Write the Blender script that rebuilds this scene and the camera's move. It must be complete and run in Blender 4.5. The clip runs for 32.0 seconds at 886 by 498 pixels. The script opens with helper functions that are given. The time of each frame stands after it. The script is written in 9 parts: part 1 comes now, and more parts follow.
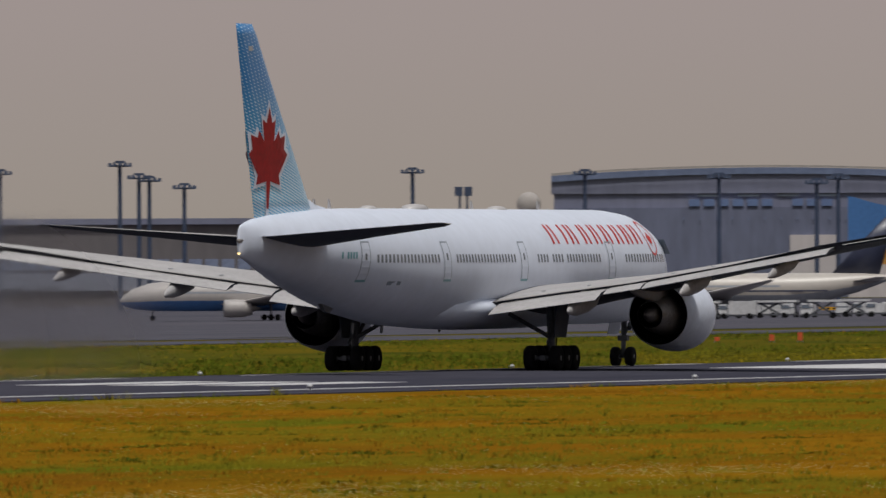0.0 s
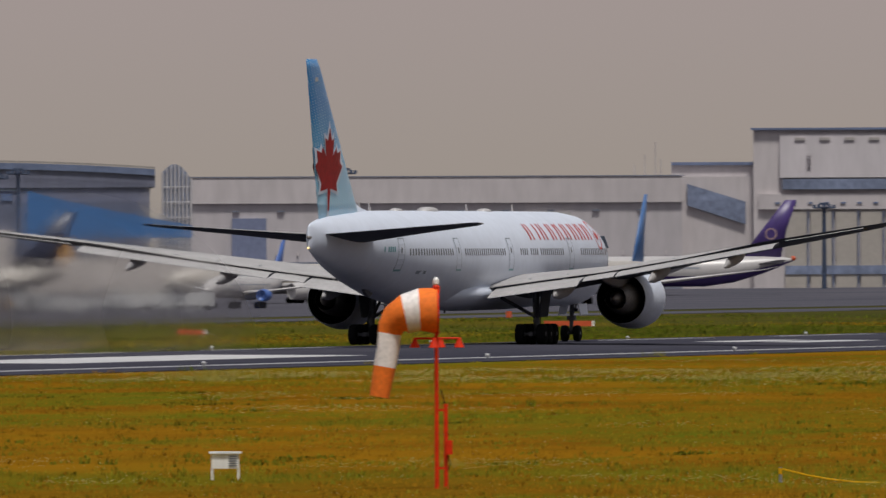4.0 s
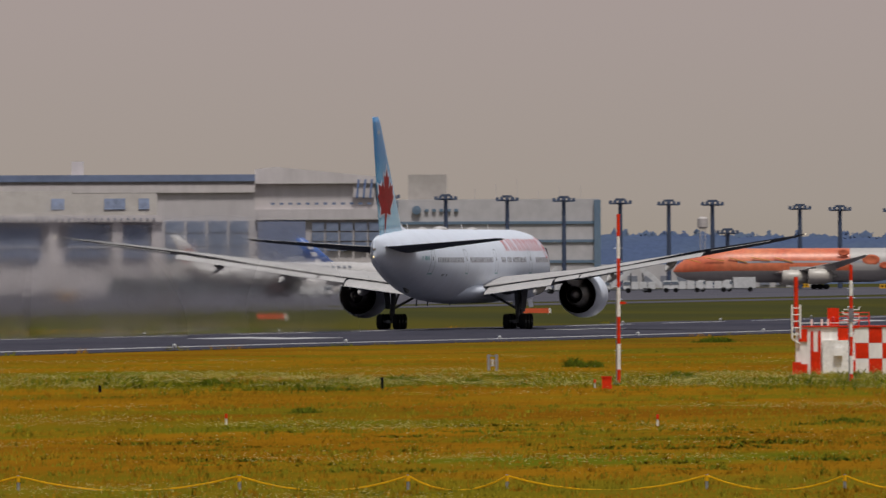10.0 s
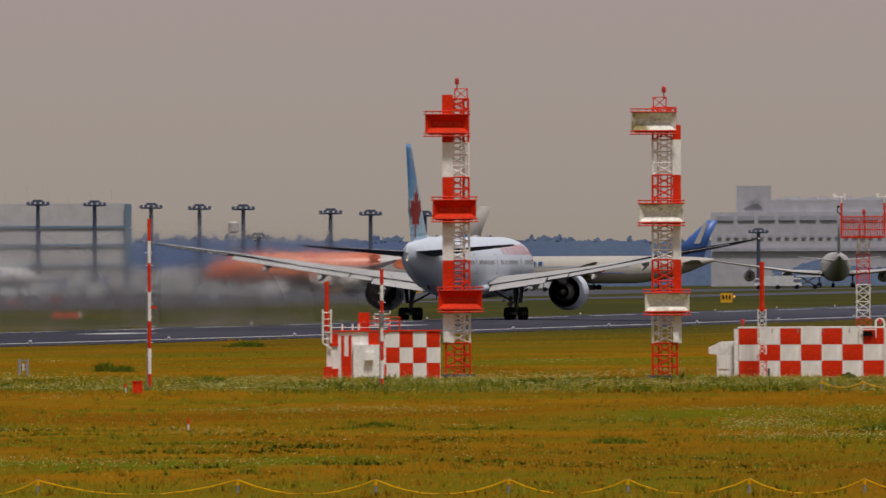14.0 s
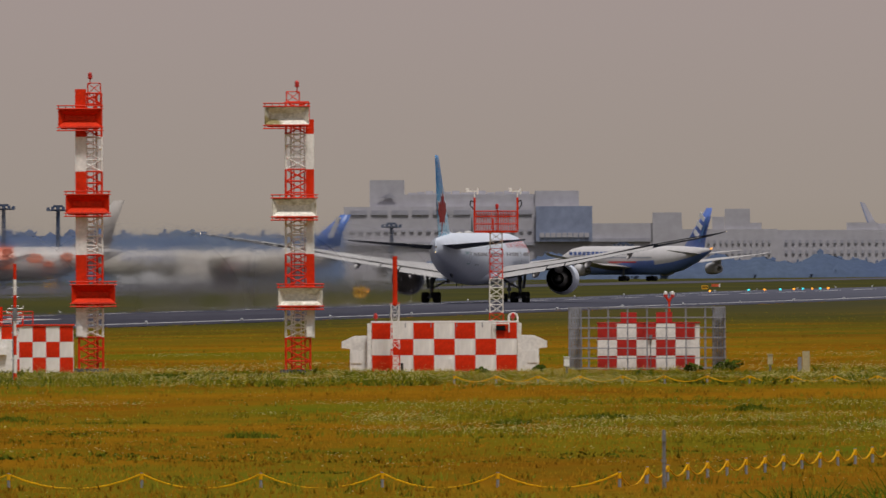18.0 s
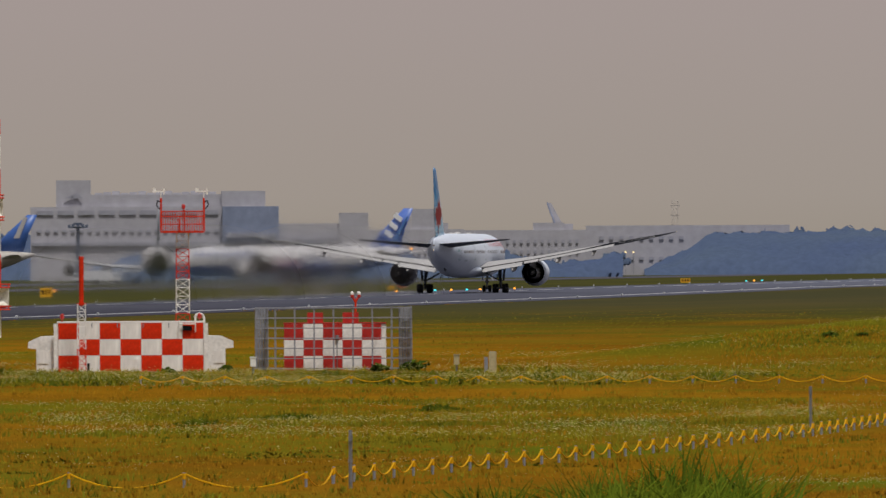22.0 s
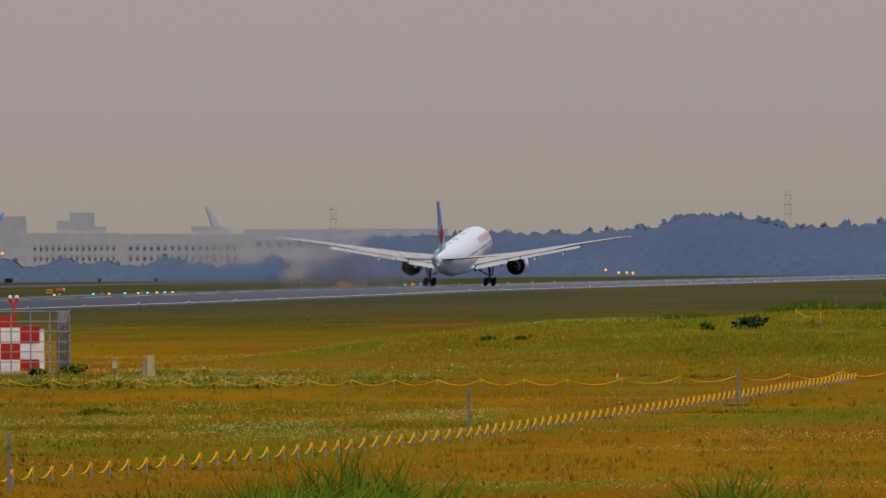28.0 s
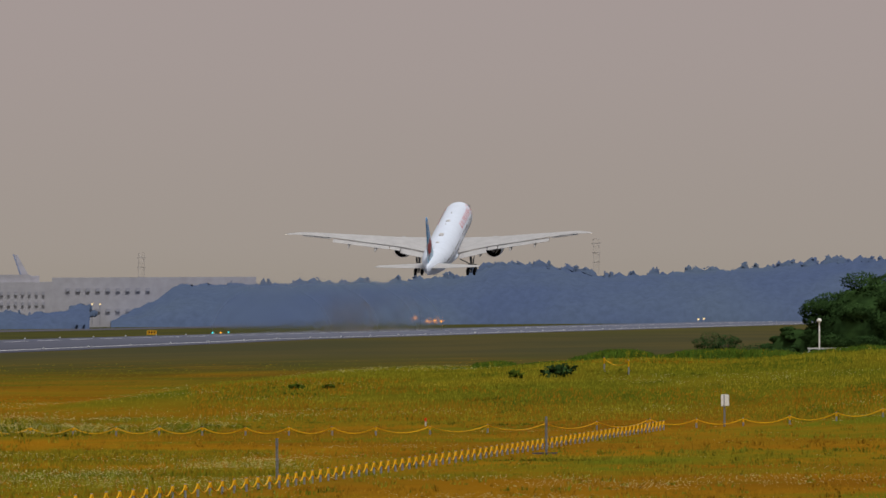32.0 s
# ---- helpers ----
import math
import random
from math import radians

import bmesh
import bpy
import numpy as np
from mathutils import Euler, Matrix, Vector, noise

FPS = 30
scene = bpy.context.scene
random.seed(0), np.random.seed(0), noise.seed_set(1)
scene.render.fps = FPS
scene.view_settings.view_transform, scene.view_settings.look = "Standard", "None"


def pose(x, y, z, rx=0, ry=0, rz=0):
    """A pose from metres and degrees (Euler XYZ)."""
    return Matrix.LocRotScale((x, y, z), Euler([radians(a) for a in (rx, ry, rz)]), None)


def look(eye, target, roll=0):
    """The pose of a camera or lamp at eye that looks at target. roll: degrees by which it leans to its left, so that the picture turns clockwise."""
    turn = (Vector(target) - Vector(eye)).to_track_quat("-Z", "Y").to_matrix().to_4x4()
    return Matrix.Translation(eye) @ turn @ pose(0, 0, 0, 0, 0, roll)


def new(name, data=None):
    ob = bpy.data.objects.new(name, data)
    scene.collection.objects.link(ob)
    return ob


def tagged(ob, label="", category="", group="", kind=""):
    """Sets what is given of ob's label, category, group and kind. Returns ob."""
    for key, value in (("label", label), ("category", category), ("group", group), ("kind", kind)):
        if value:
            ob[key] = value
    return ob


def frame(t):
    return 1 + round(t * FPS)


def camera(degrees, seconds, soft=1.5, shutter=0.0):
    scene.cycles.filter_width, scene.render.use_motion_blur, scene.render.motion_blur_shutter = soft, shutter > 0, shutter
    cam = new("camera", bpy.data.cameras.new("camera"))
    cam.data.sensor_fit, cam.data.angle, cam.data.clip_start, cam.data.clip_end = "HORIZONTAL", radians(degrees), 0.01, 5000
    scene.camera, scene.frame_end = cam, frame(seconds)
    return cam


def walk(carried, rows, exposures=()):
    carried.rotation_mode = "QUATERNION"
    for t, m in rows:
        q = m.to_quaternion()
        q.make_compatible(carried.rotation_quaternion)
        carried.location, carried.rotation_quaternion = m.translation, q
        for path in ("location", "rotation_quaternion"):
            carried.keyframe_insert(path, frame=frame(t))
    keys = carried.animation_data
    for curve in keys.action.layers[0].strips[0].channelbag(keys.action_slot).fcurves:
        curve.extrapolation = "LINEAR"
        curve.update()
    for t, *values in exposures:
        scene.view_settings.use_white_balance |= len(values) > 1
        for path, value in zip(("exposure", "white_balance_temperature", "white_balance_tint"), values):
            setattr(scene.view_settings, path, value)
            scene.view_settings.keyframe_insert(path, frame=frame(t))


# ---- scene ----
CAM_X, CAM_Y, CAM_Z = 240.26, 0.0, 5.60
ROLL = -0.236


def aim(pan, tilt):
    """The pose of the tripod head, panned left of the runway's direction and tilted up, in degrees."""
    a, b = radians(pan), radians(tilt)
    way = Vector((-math.sin(a) * math.cos(b), math.cos(a) * math.cos(b), math.sin(b)))
    eye = Vector((CAM_X, CAM_Y, CAM_Z))
    return look(eye, eye + 1000 * way, ROLL)


cam = camera(3.3454, 32.0, soft=1.5, shutter=0.4)
walk(cam, [
    (0, aim(17.4799, 0.0604)), (0.5, aim(17.0777, 0.0609)), (1, aim(16.6839, 0.0612)), (1.5, aim(16.2746, 0.0575)),
    (2, aim(15.8744, 0.0540)), (2.5, aim(15.4875, 0.0482)), (4.5, aim(14.0258, 0.0304)), (5, aim(13.6712, 0.0366)),
    (5.5, aim(13.3247, 0.0393)), (6, aim(12.9847, 0.0449)), (6.5, aim(12.6562, 0.0467)), (7, aim(12.3310, 0.0459)),
    (7.5, aim(11.9987, 0.0452)), (8, aim(11.6994, 0.0470)), (8.5, aim(11.4390, 0.0484)), (9, aim(11.1998, 0.0477)),
    (9.5, aim(10.9665, 0.0451)), (10, aim(10.7211, 0.0449)), (10.5, aim(10.4746, 0.0468)), (11, aim(10.2446, 0.0484)),
    (11.5, aim(10.0159, 0.0516)), (12, aim(9.7953, 0.0548)), (12.5, aim(9.5702, 0.0520)), (13, aim(9.3549, 0.0522)),
    (13.5, aim(9.1422, 0.0529)), (14, aim(8.9491, 0.0548)), (14.5, aim(8.7781, 0.0546)), (16.5, aim(8.0598, 0.0397)),
    (17, aim(7.8891, 0.0364)), (17.5, aim(7.7191, 0.0320)), (18, aim(7.5637, 0.0282)), (18.5, aim(7.3877, 0.0267)),
    (19, aim(7.2163, 0.0256)), (19.5, aim(7.0774, 0.0253)), (20, aim(6.9445, 0.0248)), (20.5, aim(6.8101, 0.0235)),
    (21, aim(6.6786, 0.0228)), (21.5, aim(6.5255, 0.0238)), (22, aim(6.3796, 0.0242)), (22.5, aim(6.2513, 0.0252)),
    (23, aim(6.1328, 0.0277)), (23.5, aim(6.0139, 0.0289)), (24, aim(5.8948, 0.0282)), (24.5, aim(5.7853, 0.0277)),
    (25, aim(5.6780, 0.0291)), (25.5, aim(5.5736, 0.0313)), (26, aim(5.4700, 0.0317)), (26.5, aim(5.3699, 0.0317)),
    (28.5, aim(4.9915, 0.0332)), (29, aim(4.8906, 0.0341)), (29.5, aim(4.7963, 0.0388)), (30, aim(4.7095, 0.0509)),
    (30.5, aim(4.6236, 0.0796)), (31, aim(4.5286, 0.1158)), (31.5, aim(4.4459, 0.1626)), (32, aim(4.3637, 0.2123)),
], ((0, -0.10, 6500, 10.4), (5, -0.02, 6520, 10.4), (8, 0.05, 6560, 10.7), (12, 0.03, 6600, 11), (14.5, -0.05, 6660, 12), (18, -0.06, 6660, 12), (20, -0.04, 6600, 11), (24, 0.02, 6550, 10.3), (29, 0.02, 6520, 10), (32, 0.02, 6500, 10)))

# ---- world, sun and exposure ----
world = bpy.data.worlds.new("overcast_sky")
scene.world = world
world.use_nodes = True
wn, wl = world.node_tree.nodes, world.node_tree.links
wn.clear()
w_out = wn.new("ShaderNodeOutputWorld")
w_bg = wn.new("ShaderNodeBackground")
w_sky = wn.new("ShaderNodeTexSky")
w_sky.sky_type, w_sky.sun_disc = "NISHITA", False
w_sky.sun_elevation, w_sky.sun_rotation = radians(66.7), radians(153.4)
w_sky.air_density, w_sky.dust_density = 1.0, 6.0
w_tc = wn.new("ShaderNodeTexCoord")
w_sep = wn.new("ShaderNodeSeparateXYZ")
w_ramp = wn.new("ShaderNodeValToRGB")
w_mix = wn.new("ShaderNodeMixRGB")
wl.new(w_tc.outputs["Generated"], w_sep.inputs[0])
wl.new(w_sep.outputs["Z"], w_ramp.inputs[0])
# cloud deck: a warm haze at the horizon, brighter grey overhead
for i, (pos, col) in enumerate(((0.0, (0.318, 0.279, 0.234)), (0.004, (0.342, 0.299, 0.264)), (0.018, (0.370, 0.314, 0.300)),
                                (0.12, (0.335, 0.305, 0.298)), (0.45, (0.31, 0.315, 0.335)), (1.0, (0.42, 0.47, 0.55)))):
    e = w_ramp.color_ramp.elements[i] if i < 2 else w_ramp.color_ramp.elements.new(pos)
    e.position, e.color = pos, (*col, 1)
w_mix.inputs[0].default_value = 0.985
w_gain = wn.new("ShaderNodeMixRGB")
w_gain.blend_type = "MULTIPLY"
w_gain.inputs[0].default_value = 1.0
w_gain.inputs[2].default_value = (0.1, 0.1, 0.1, 1)
wl.new(w_sky.outputs[0], w_gain.inputs[1])
wl.new(w_gain.outputs[0], w_mix.inputs[1])
wl.new(w_ramp.outputs[0], w_mix.inputs[2])
wl.new(w_mix.outputs[0], w_bg.inputs[0])
w_bg.inputs[1].default_value = 1.0
wl.new(w_bg.outputs[0], w_out.inputs[0])

sun_data = bpy.data.lights.new("sun", "SUN")
sun_data.energy, sun_data.angle, sun_data.color = 2.9, radians(9), (1.0, 0.965, 0.90)
sun = new("sun", sun_data)
sun.matrix_world = look((100, -200, 520), (0, 0, 0))


# ---- materials ----
def mat(name, col, rough=0.6, metal=0.0, var=0.15, scale=0.5, fine=8.0, bump=0.0, spread=0.0, col2=None, cut=(0.35, 0.65), emit=0.0,
        stretch=(1, 1, 1), coat=0.0, spec=0.5):
    """A painted or natural surface: two scales of noise shift the colour, towards col2 where it is given."""
    m = bpy.data.materials.new(name)
    m.use_nodes = True
    n, l = m.node_tree.nodes, m.node_tree.links
    b = n["Principled BSDF"]
    b.inputs["Roughness"].default_value, b.inputs["Metallic"].default_value = rough, metal
    b.inputs["Coat Weight"].default_value = coat
    b.inputs["Specular IOR Level"].default_value = spec
    tc, mp = n.new("ShaderNodeTexCoord"), n.new("ShaderNodeMapping")
    mp.inputs["Scale"].default_value = stretch
    l.new(tc.outputs["Object"], mp.inputs[0])
    big, small = n.new("ShaderNodeTexNoise"), n.new("ShaderNodeTexNoise")
    for t, s, d in ((big, scale, 5.0), (small, fine, 4.0)):
        t.inputs["Scale"].default_value, t.inputs["Detail"].default_value = s, d
        l.new(mp.outputs[0], t.inputs["Vector"])
    ramp = n.new("ShaderNodeValToRGB")
    ramp.color_ramp.elements[0].position, ramp.color_ramp.elements[1].position = cut
    other = col2 if col2 else tuple(c * (1 - var) for c in col)
    ramp.color_ramp.elements[0].color, ramp.color_ramp.elements[1].color = (*col, 1), (*other, 1)
    l.new(big.outputs[0], ramp.inputs[0])
    mul = n.new("ShaderNodeMixRGB")
    mul.blend_type, mul.inputs[0].default_value = "MULTIPLY", 1.0
    fr = n.new("ShaderNodeMapRange")
    fr.inputs["From Min"].default_value, fr.inputs["From Max"].default_value = 0.3, 0.7
    fr.inputs["To Min"].default_value, fr.inputs["To Max"].default_value = 1 - var, 1 + var * 0.6
    l.new(small.outputs[0], fr.inputs[0])
    l.new(ramp.outputs[0], mul.inputs[1])
    l.new(fr.outputs[0], mul.inputs[2])
    last = mul.outputs[0]
    if spread:
        geo, hs, mr = n.new("ShaderNodeNewGeometry"), n.new("ShaderNodeHueSaturation"), n.new("ShaderNodeMapRange")
        mr.inputs["To Min"].default_value, mr.inputs["To Max"].default_value = 1 - spread, 1 + spread
        l.new(geo.outputs["Random Per Island"], mr.inputs[0])
        l.new(mr.outputs[0], hs.inputs["Value"])
        l.new(last, hs.inputs["Color"])
        last = hs.outputs[0]
    l.new(last, b.inputs["Base Color"])
    if bump:
        bp = n.new("ShaderNodeBump")
        bp.inputs["Strength"].default_value, bp.inputs["Distance"].default_value = bump, 0.05
        l.new(small.outputs[0], bp.inputs["Height"])
        l.new(bp.outputs[0], b.inputs["Normal"])
    if emit:
        b.inputs["Emission Color"].default_value, b.inputs["Emission Strength"].default_value = (*col, 1), emit
    return m


def ground_mat():
    """Dry ochre meadow with green and brown drifts."""
    m = bpy.data.materials.new("meadow")
    m.use_nodes = True
    n, l = m.node_tree.nodes, m.node_tree.links
    b = n["Principled BSDF"]
    b.inputs["Roughness"].default_value = 0.95
    b.inputs["Specular IOR Level"].default_value = 0.0
    geo = n.new("ShaderNodeNewGeometry")
    def noise_at(scale, stretch, detail=5.0):
        mp, t = n.new("ShaderNodeMapping"), n.new("ShaderNodeTexNoise")
        mp.inputs["Scale"].default_value = stretch
        t.inputs["Scale"].default_value, t.inputs["Detail"].default_value = scale, detail
        l.new(geo.outputs["Position"], mp.inputs[0])
        l.new(mp.outputs[0], t.inputs["Vector"])
        return t.outputs[0]
    def mix(a, c, f):
        x = n.new("ShaderNodeMixRGB")
        for i, v in ((1, a), (2, c)):
            if isinstance(v, tuple):
                x.inputs[i].default_value = (*v, 1)
            else:
                l.new(v, x.inputs[i])
        l.new(f, x.inputs[0])
        return x.outputs[0]
    def step(v, lo, hi):
        r = n.new("ShaderNodeMapRange")
        r.inputs["From Min"].default_value, r.inputs["From Max"].default_value = lo, hi
        l.new(v, r.inputs[0])
        return r.outputs[0]
    base = mix((0.208, 0.098, 0.006), (0.150, 0.064, 0.005), step(noise_at(0.05, (1, 0.35, 1)), 0.42, 0.62))
    base = mix(base, (0.125, 0.097, 0.007), step(noise_at(0.03, (1.0, 0.5, 1)), 0.48, 0.64))
    base = mix(base, (0.092, 0.100, 0.007), step(noise_at(0.07, (1, 0.35, 1)), 0.52, 0.68))
    base = mix(base, (0.115, 0.062, 0.005), step(noise_at(0.4, (1, 0.25, 1)), 0.56, 0.85))
    base = mix(base, (0.26, 0.16, 0.025), step(noise_at(1.5, (1, 0.5, 1), 2.0), 0.64, 0.9))
    sep = n.new("ShaderNodeSeparateXYZ")
    l.new(geo.outputs["Position"], sep.inputs[0])
    # lusher growth on the mound, duller olive turf far down the field
    olive = mix((0.076, 0.061, 0.010), (0.050, 0.048, 0.009), step(noise_at(0.02, (1, 0.3, 1)), 0.4, 0.6))
    olive = mix(olive, (0.105, 0.060, 0.008), step(noise_at(0.05, (1, 0.2, 1)), 0.55, 0.7))
    olive = mix(olive, (0.135, 0.078, 0.007), step(noise_at(0.09, (1, 0.12, 1)), 0.56, 0.7))
    olive = mix(olive, (0.050, 0.062, 0.007), step(noise_at(0.2, (1, 0.12, 1)), 0.58, 0.74))
    base = mix(base, olive, step(sep.outputs["Y"], 900, 1350))
    # farther still, haze painted in as a greyer, bluer olive
    far = mix((0.050, 0.047, 0.022), (0.066, 0.054, 0.022), step(noise_at(0.03, (1, 0.12, 1)), 0.42, 0.62))
    base = mix(base, far, step(sep.outputs["Y"], 1250, 1800))
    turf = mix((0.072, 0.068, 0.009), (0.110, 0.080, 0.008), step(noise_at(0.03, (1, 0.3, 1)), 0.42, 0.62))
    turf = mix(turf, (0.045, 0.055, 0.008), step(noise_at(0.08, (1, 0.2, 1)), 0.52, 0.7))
    # the turf beyond the runway greys with distance, haze in its colour
    turf_haze = mix((0.044, 0.045, 0.017), (0.062, 0.056, 0.015), step(noise_at(0.03, (1, 0.3, 1)), 0.45, 0.65))
    turf = mix(turf, turf_haze, step(sep.outputs["Y"], 1050, 1600))
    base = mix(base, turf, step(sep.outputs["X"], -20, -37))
    lush = mix((0.074, 0.076, 0.006), (0.112, 0.088, 0.007), step(noise_at(0.09, (1, 0.3, 1)), 0.42, 0.62))
    lush = mix(lush, (0.052, 0.060, 0.005), step(noise_at(0.22, (1, 0.25, 1)), 0.55, 0.75))
    base = mix(base, lush, step(sep.outputs["Z"], 0.15, 0.9))
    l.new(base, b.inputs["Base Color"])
    return m


def haze_far_end(m, y0, y1, col):
    """A pavement whose colour pales along the runway's direction: distance haze painted into it."""
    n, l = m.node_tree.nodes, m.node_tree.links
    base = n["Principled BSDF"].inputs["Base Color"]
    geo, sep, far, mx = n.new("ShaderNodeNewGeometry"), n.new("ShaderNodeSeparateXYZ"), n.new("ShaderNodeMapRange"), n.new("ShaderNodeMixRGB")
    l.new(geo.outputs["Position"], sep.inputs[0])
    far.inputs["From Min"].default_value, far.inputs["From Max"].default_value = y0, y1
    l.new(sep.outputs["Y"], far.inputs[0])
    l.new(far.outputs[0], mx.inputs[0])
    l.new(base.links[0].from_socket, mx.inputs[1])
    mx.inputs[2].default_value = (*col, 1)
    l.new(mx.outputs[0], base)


def fin_mat():
    """Tail paint: deep sky blue breaking into slanting bars, fading to pale below."""
    m = bpy.data.materials.new("tail_paint")
    m.use_nodes = True
    n, l = m.node_tree.nodes, m.node_tree.links
    b = n["Principled BSDF"]
    b.inputs["Roughness"].default_value = 0.35
    tc, mp = n.new("ShaderNodeTexCoord"), n.new("ShaderNodeMapping")
    mp.inputs["Rotation"].default_value = (radians(12), 0, 0)
    l.new(tc.outputs["Object"], mp.inputs[0])
    wave = n.new("ShaderNodeTexWave")
    wave.bands_direction = "Z"
    wave.inputs["Scale"].default_value, wave.inputs["Distortion"].default_value = 2.1, 0.0
    l.new(mp.outputs[0], wave.inputs["Vector"])
    sep = n.new("ShaderNodeSeparateXYZ")
    l.new(tc.outputs["Object"], sep.inputs[0])
    fade = n.new("ShaderNodeMapRange")
    fade.inputs["From Min"].default_value, fade.inputs["From Max"].default_value = 9.0, 14.5
    fade.inputs["To Min"].default_value, fade.inputs["To Max"].default_value = 0.55, -0.02
    l.new(sep.outputs["Z"], fade.inputs[0])
    # a second set of bands, along the chord, breaks the bars into short dashes
    wave2, both = n.new("ShaderNodeTexWave"), n.new("ShaderNodeMath")
    wave2.bands_direction = "Y"
    wave2.inputs["Scale"].default_value, wave2.inputs["Distortion"].default_value = 0.8, 0.0
    mp2 = n.new("ShaderNodeMapping")
    mp2.inputs["Rotation"].default_value = (radians(-32), 0, 0)
    l.new(tc.outputs["Object"], mp2.inputs[0])
    l.new(mp2.outputs[0], wave2.inputs["Vector"])
    both.operation, both.inputs[1].default_value = "MULTIPLY_ADD", 0.45
    l.new(wave2.outputs["Fac"], both.inputs[0])
    lower = n.new("ShaderNodeMath")
    lower.operation, lower.inputs[1].default_value = "SUBTRACT", 0.20
    l.new(wave.outputs["Fac"], lower.inputs[0])
    l.new(lower.outputs[0], both.inputs[2])
    gt = n.new("ShaderNodeMath")
    gt.operation = "GREATER_THAN"
    l.new(both.outputs[0], gt.inputs[0])
    l.new(fade.outputs[0], gt.inputs[1])
    tone = n.new("ShaderNodeValToRGB")
    tone.color_ramp.elements[0].color, tone.color_ramp.elements[1].color = (0.07, 0.40, 0.62, 1), (0.030, 0.19, 0.46, 1)
    tz = n.new("ShaderNodeMapRange")
    tz.inputs["From Min"].default_value, tz.inputs["From Max"].default_value = 9.0, 15.0
    l.new(sep.outputs["Z"], tz.inputs[0])
    l.new(tz.outputs[0], tone.inputs[0])
    mx = n.new("ShaderNodeMixRGB")
    mx.inputs[1].default_value = (0.62, 0.72, 0.78, 1)
    l.new(gt.outputs[0], mx.inputs[0])
    l.new(tone.outputs[0], mx.inputs[2])
    l.new(mx.outputs[0], b.inputs["Base Color"])
    return m


M_GROUND = ground_mat()
M_ASPHALT = mat("runway_asphalt", (0.043, 0.043, 0.058), 0.8, 0, 0.2, 0.06, 1.5, col2=(0.060, 0.058, 0.074), stretch=(1, 0.15, 1), spec=0.0)
# far asphalt painted towards a hazy blue-grey
haze_far_end(M_ASPHALT, 1500, 2900, (0.115, 0.120, 0.155))
M_TAXI = mat("taxiway_concrete", (0.070, 0.069, 0.085), 0.85, 0, 0.15, 0.02, 0.6, col2=(0.092, 0.088, 0.104), spec=0.0)
M_PAINT = mat("road_paint", (0.52, 0.51, 0.52), 0.7, 0, 0.2, 0.3, 3.0)
M_ICE = mat("pale_ice_white_paint", (0.61, 0.655, 0.755), 0.4, 0, 0.05, 0.25, 1.2, spec=0.2)
M_WING = mat("grey_wing_paint", (0.40, 0.385, 0.385), 0.5, 0, 0.14, 0.5, 4.0, spec=0.2)
# wing grey darkened to stand in for the shade underneath
M_WINGSHADE = mat("wing_underside_shade", (0.06, 0.065, 0.085), 0.6, 0, 0.15, 0.4, 4.0, spec=0.08)
M_FIN = fin_mat()
M_RED = mat("signal_red_paint", (0.29, 0.005, 0.009), 0.4, 0, 0.2, 0.6, 3.0, spec=0.15)
M_TITLE = mat("title_red_paint", (0.50, 0.022, 0.018), 0.4, 0, 0.05, 0.6, 5.0, spec=0.15)
M_WINDOW = mat("window_glass", (0.10, 0.12, 0.15), 0.15, 0, 0.1, 1.0, 6.0)
M_TEAL = mat("teal_door_paint", (0.12, 0.32, 0.36), 0.4, 0, 0.1, 1.0, 6.0)
M_SEAM = mat("panel_seam_grey", (0.20, 0.24, 0.29), 0.5, 0, 0.1, 1.0, 6.0)
M_NACELLE = mat("nacelle_white_paint", (0.61, 0.65, 0.745), 0.4, 0, 0.06, 0.5, 3.0, spec=0.12)
M_TITAN = mat("bare_titanium", (0.30, 0.28, 0.27), 0.45, 0.35, 0.3, 1.2, 6.0)
# slate lightened to blue-grey, with haze painted in
M_WALLV = mat("hazy_slate_cladding", (0.175, 0.185, 0.262), 0.7, 0, 0.12, 0.03, 0.4, stretch=(1, 1, 0.3))
M_WALLD = mat("dusky_brown_grey_cladding", (0.135, 0.122, 0.128), 0.7, 0, 0.12, 0.03, 0.4, stretch=(1, 1, 0.3))
M_TANROOF = mat("dull_tan_roofing", (0.36, 0.33, 0.31), 0.8, 0, 0.12, 0.03, 0.4)
M_WALLN = mat("dim_navy_grey_cladding", (0.14, 0.155, 0.235), 0.7, 0, 0.15, 0.03, 0.4, stretch=(1, 1, 0.3))
M_BLACK = mat("near_black", (0.006, 0.006, 0.008), 0.8, 0, 0.3, 1.0, 6.0, spec=0.1)
M_TYRE = mat("tyre_rubber", (0.009, 0.009, 0.010), 0.9, 0, 0.2, 2.0, 9.0, spec=0.1)
M_STRUT = mat("gear_grey_paint", (0.10, 0.105, 0.12), 0.5, 0.2, 0.25, 1.0, 6.0)
M_HUB = mat("wheel_hub_grey", (0.12, 0.12, 0.13), 0.5, 0.4, 0.2, 2.0, 8.0)
M_LAMP = mat("white_lamp", (1.0, 0.86, 0.6), 0.3, emit=2.0)
M_ORANGE = mat("aviation_orange_paint", (0.72, 0.034, 0.006), 0.5, 0, 0.2, 0.9, 7.0, spec=0.15)
M_WHITE = mat("aviation_white_paint", (0.88, 0.86, 0.83), 0.5, 0, 0.15, 0.9, 7.0)
M_MOSS = mat("moss_stained_white_panel", (0.76, 0.73, 0.66), 0.7, 0, 0.25, 1.1, 7.0, col2=(0.26, 0.21, 0.08), cut=(0.50, 0.66))
M_STEEL = mat("galvanised_steel", (0.30, 0.32, 0.36), 0.45, 0.7, 0.25, 2.0, 9.0)
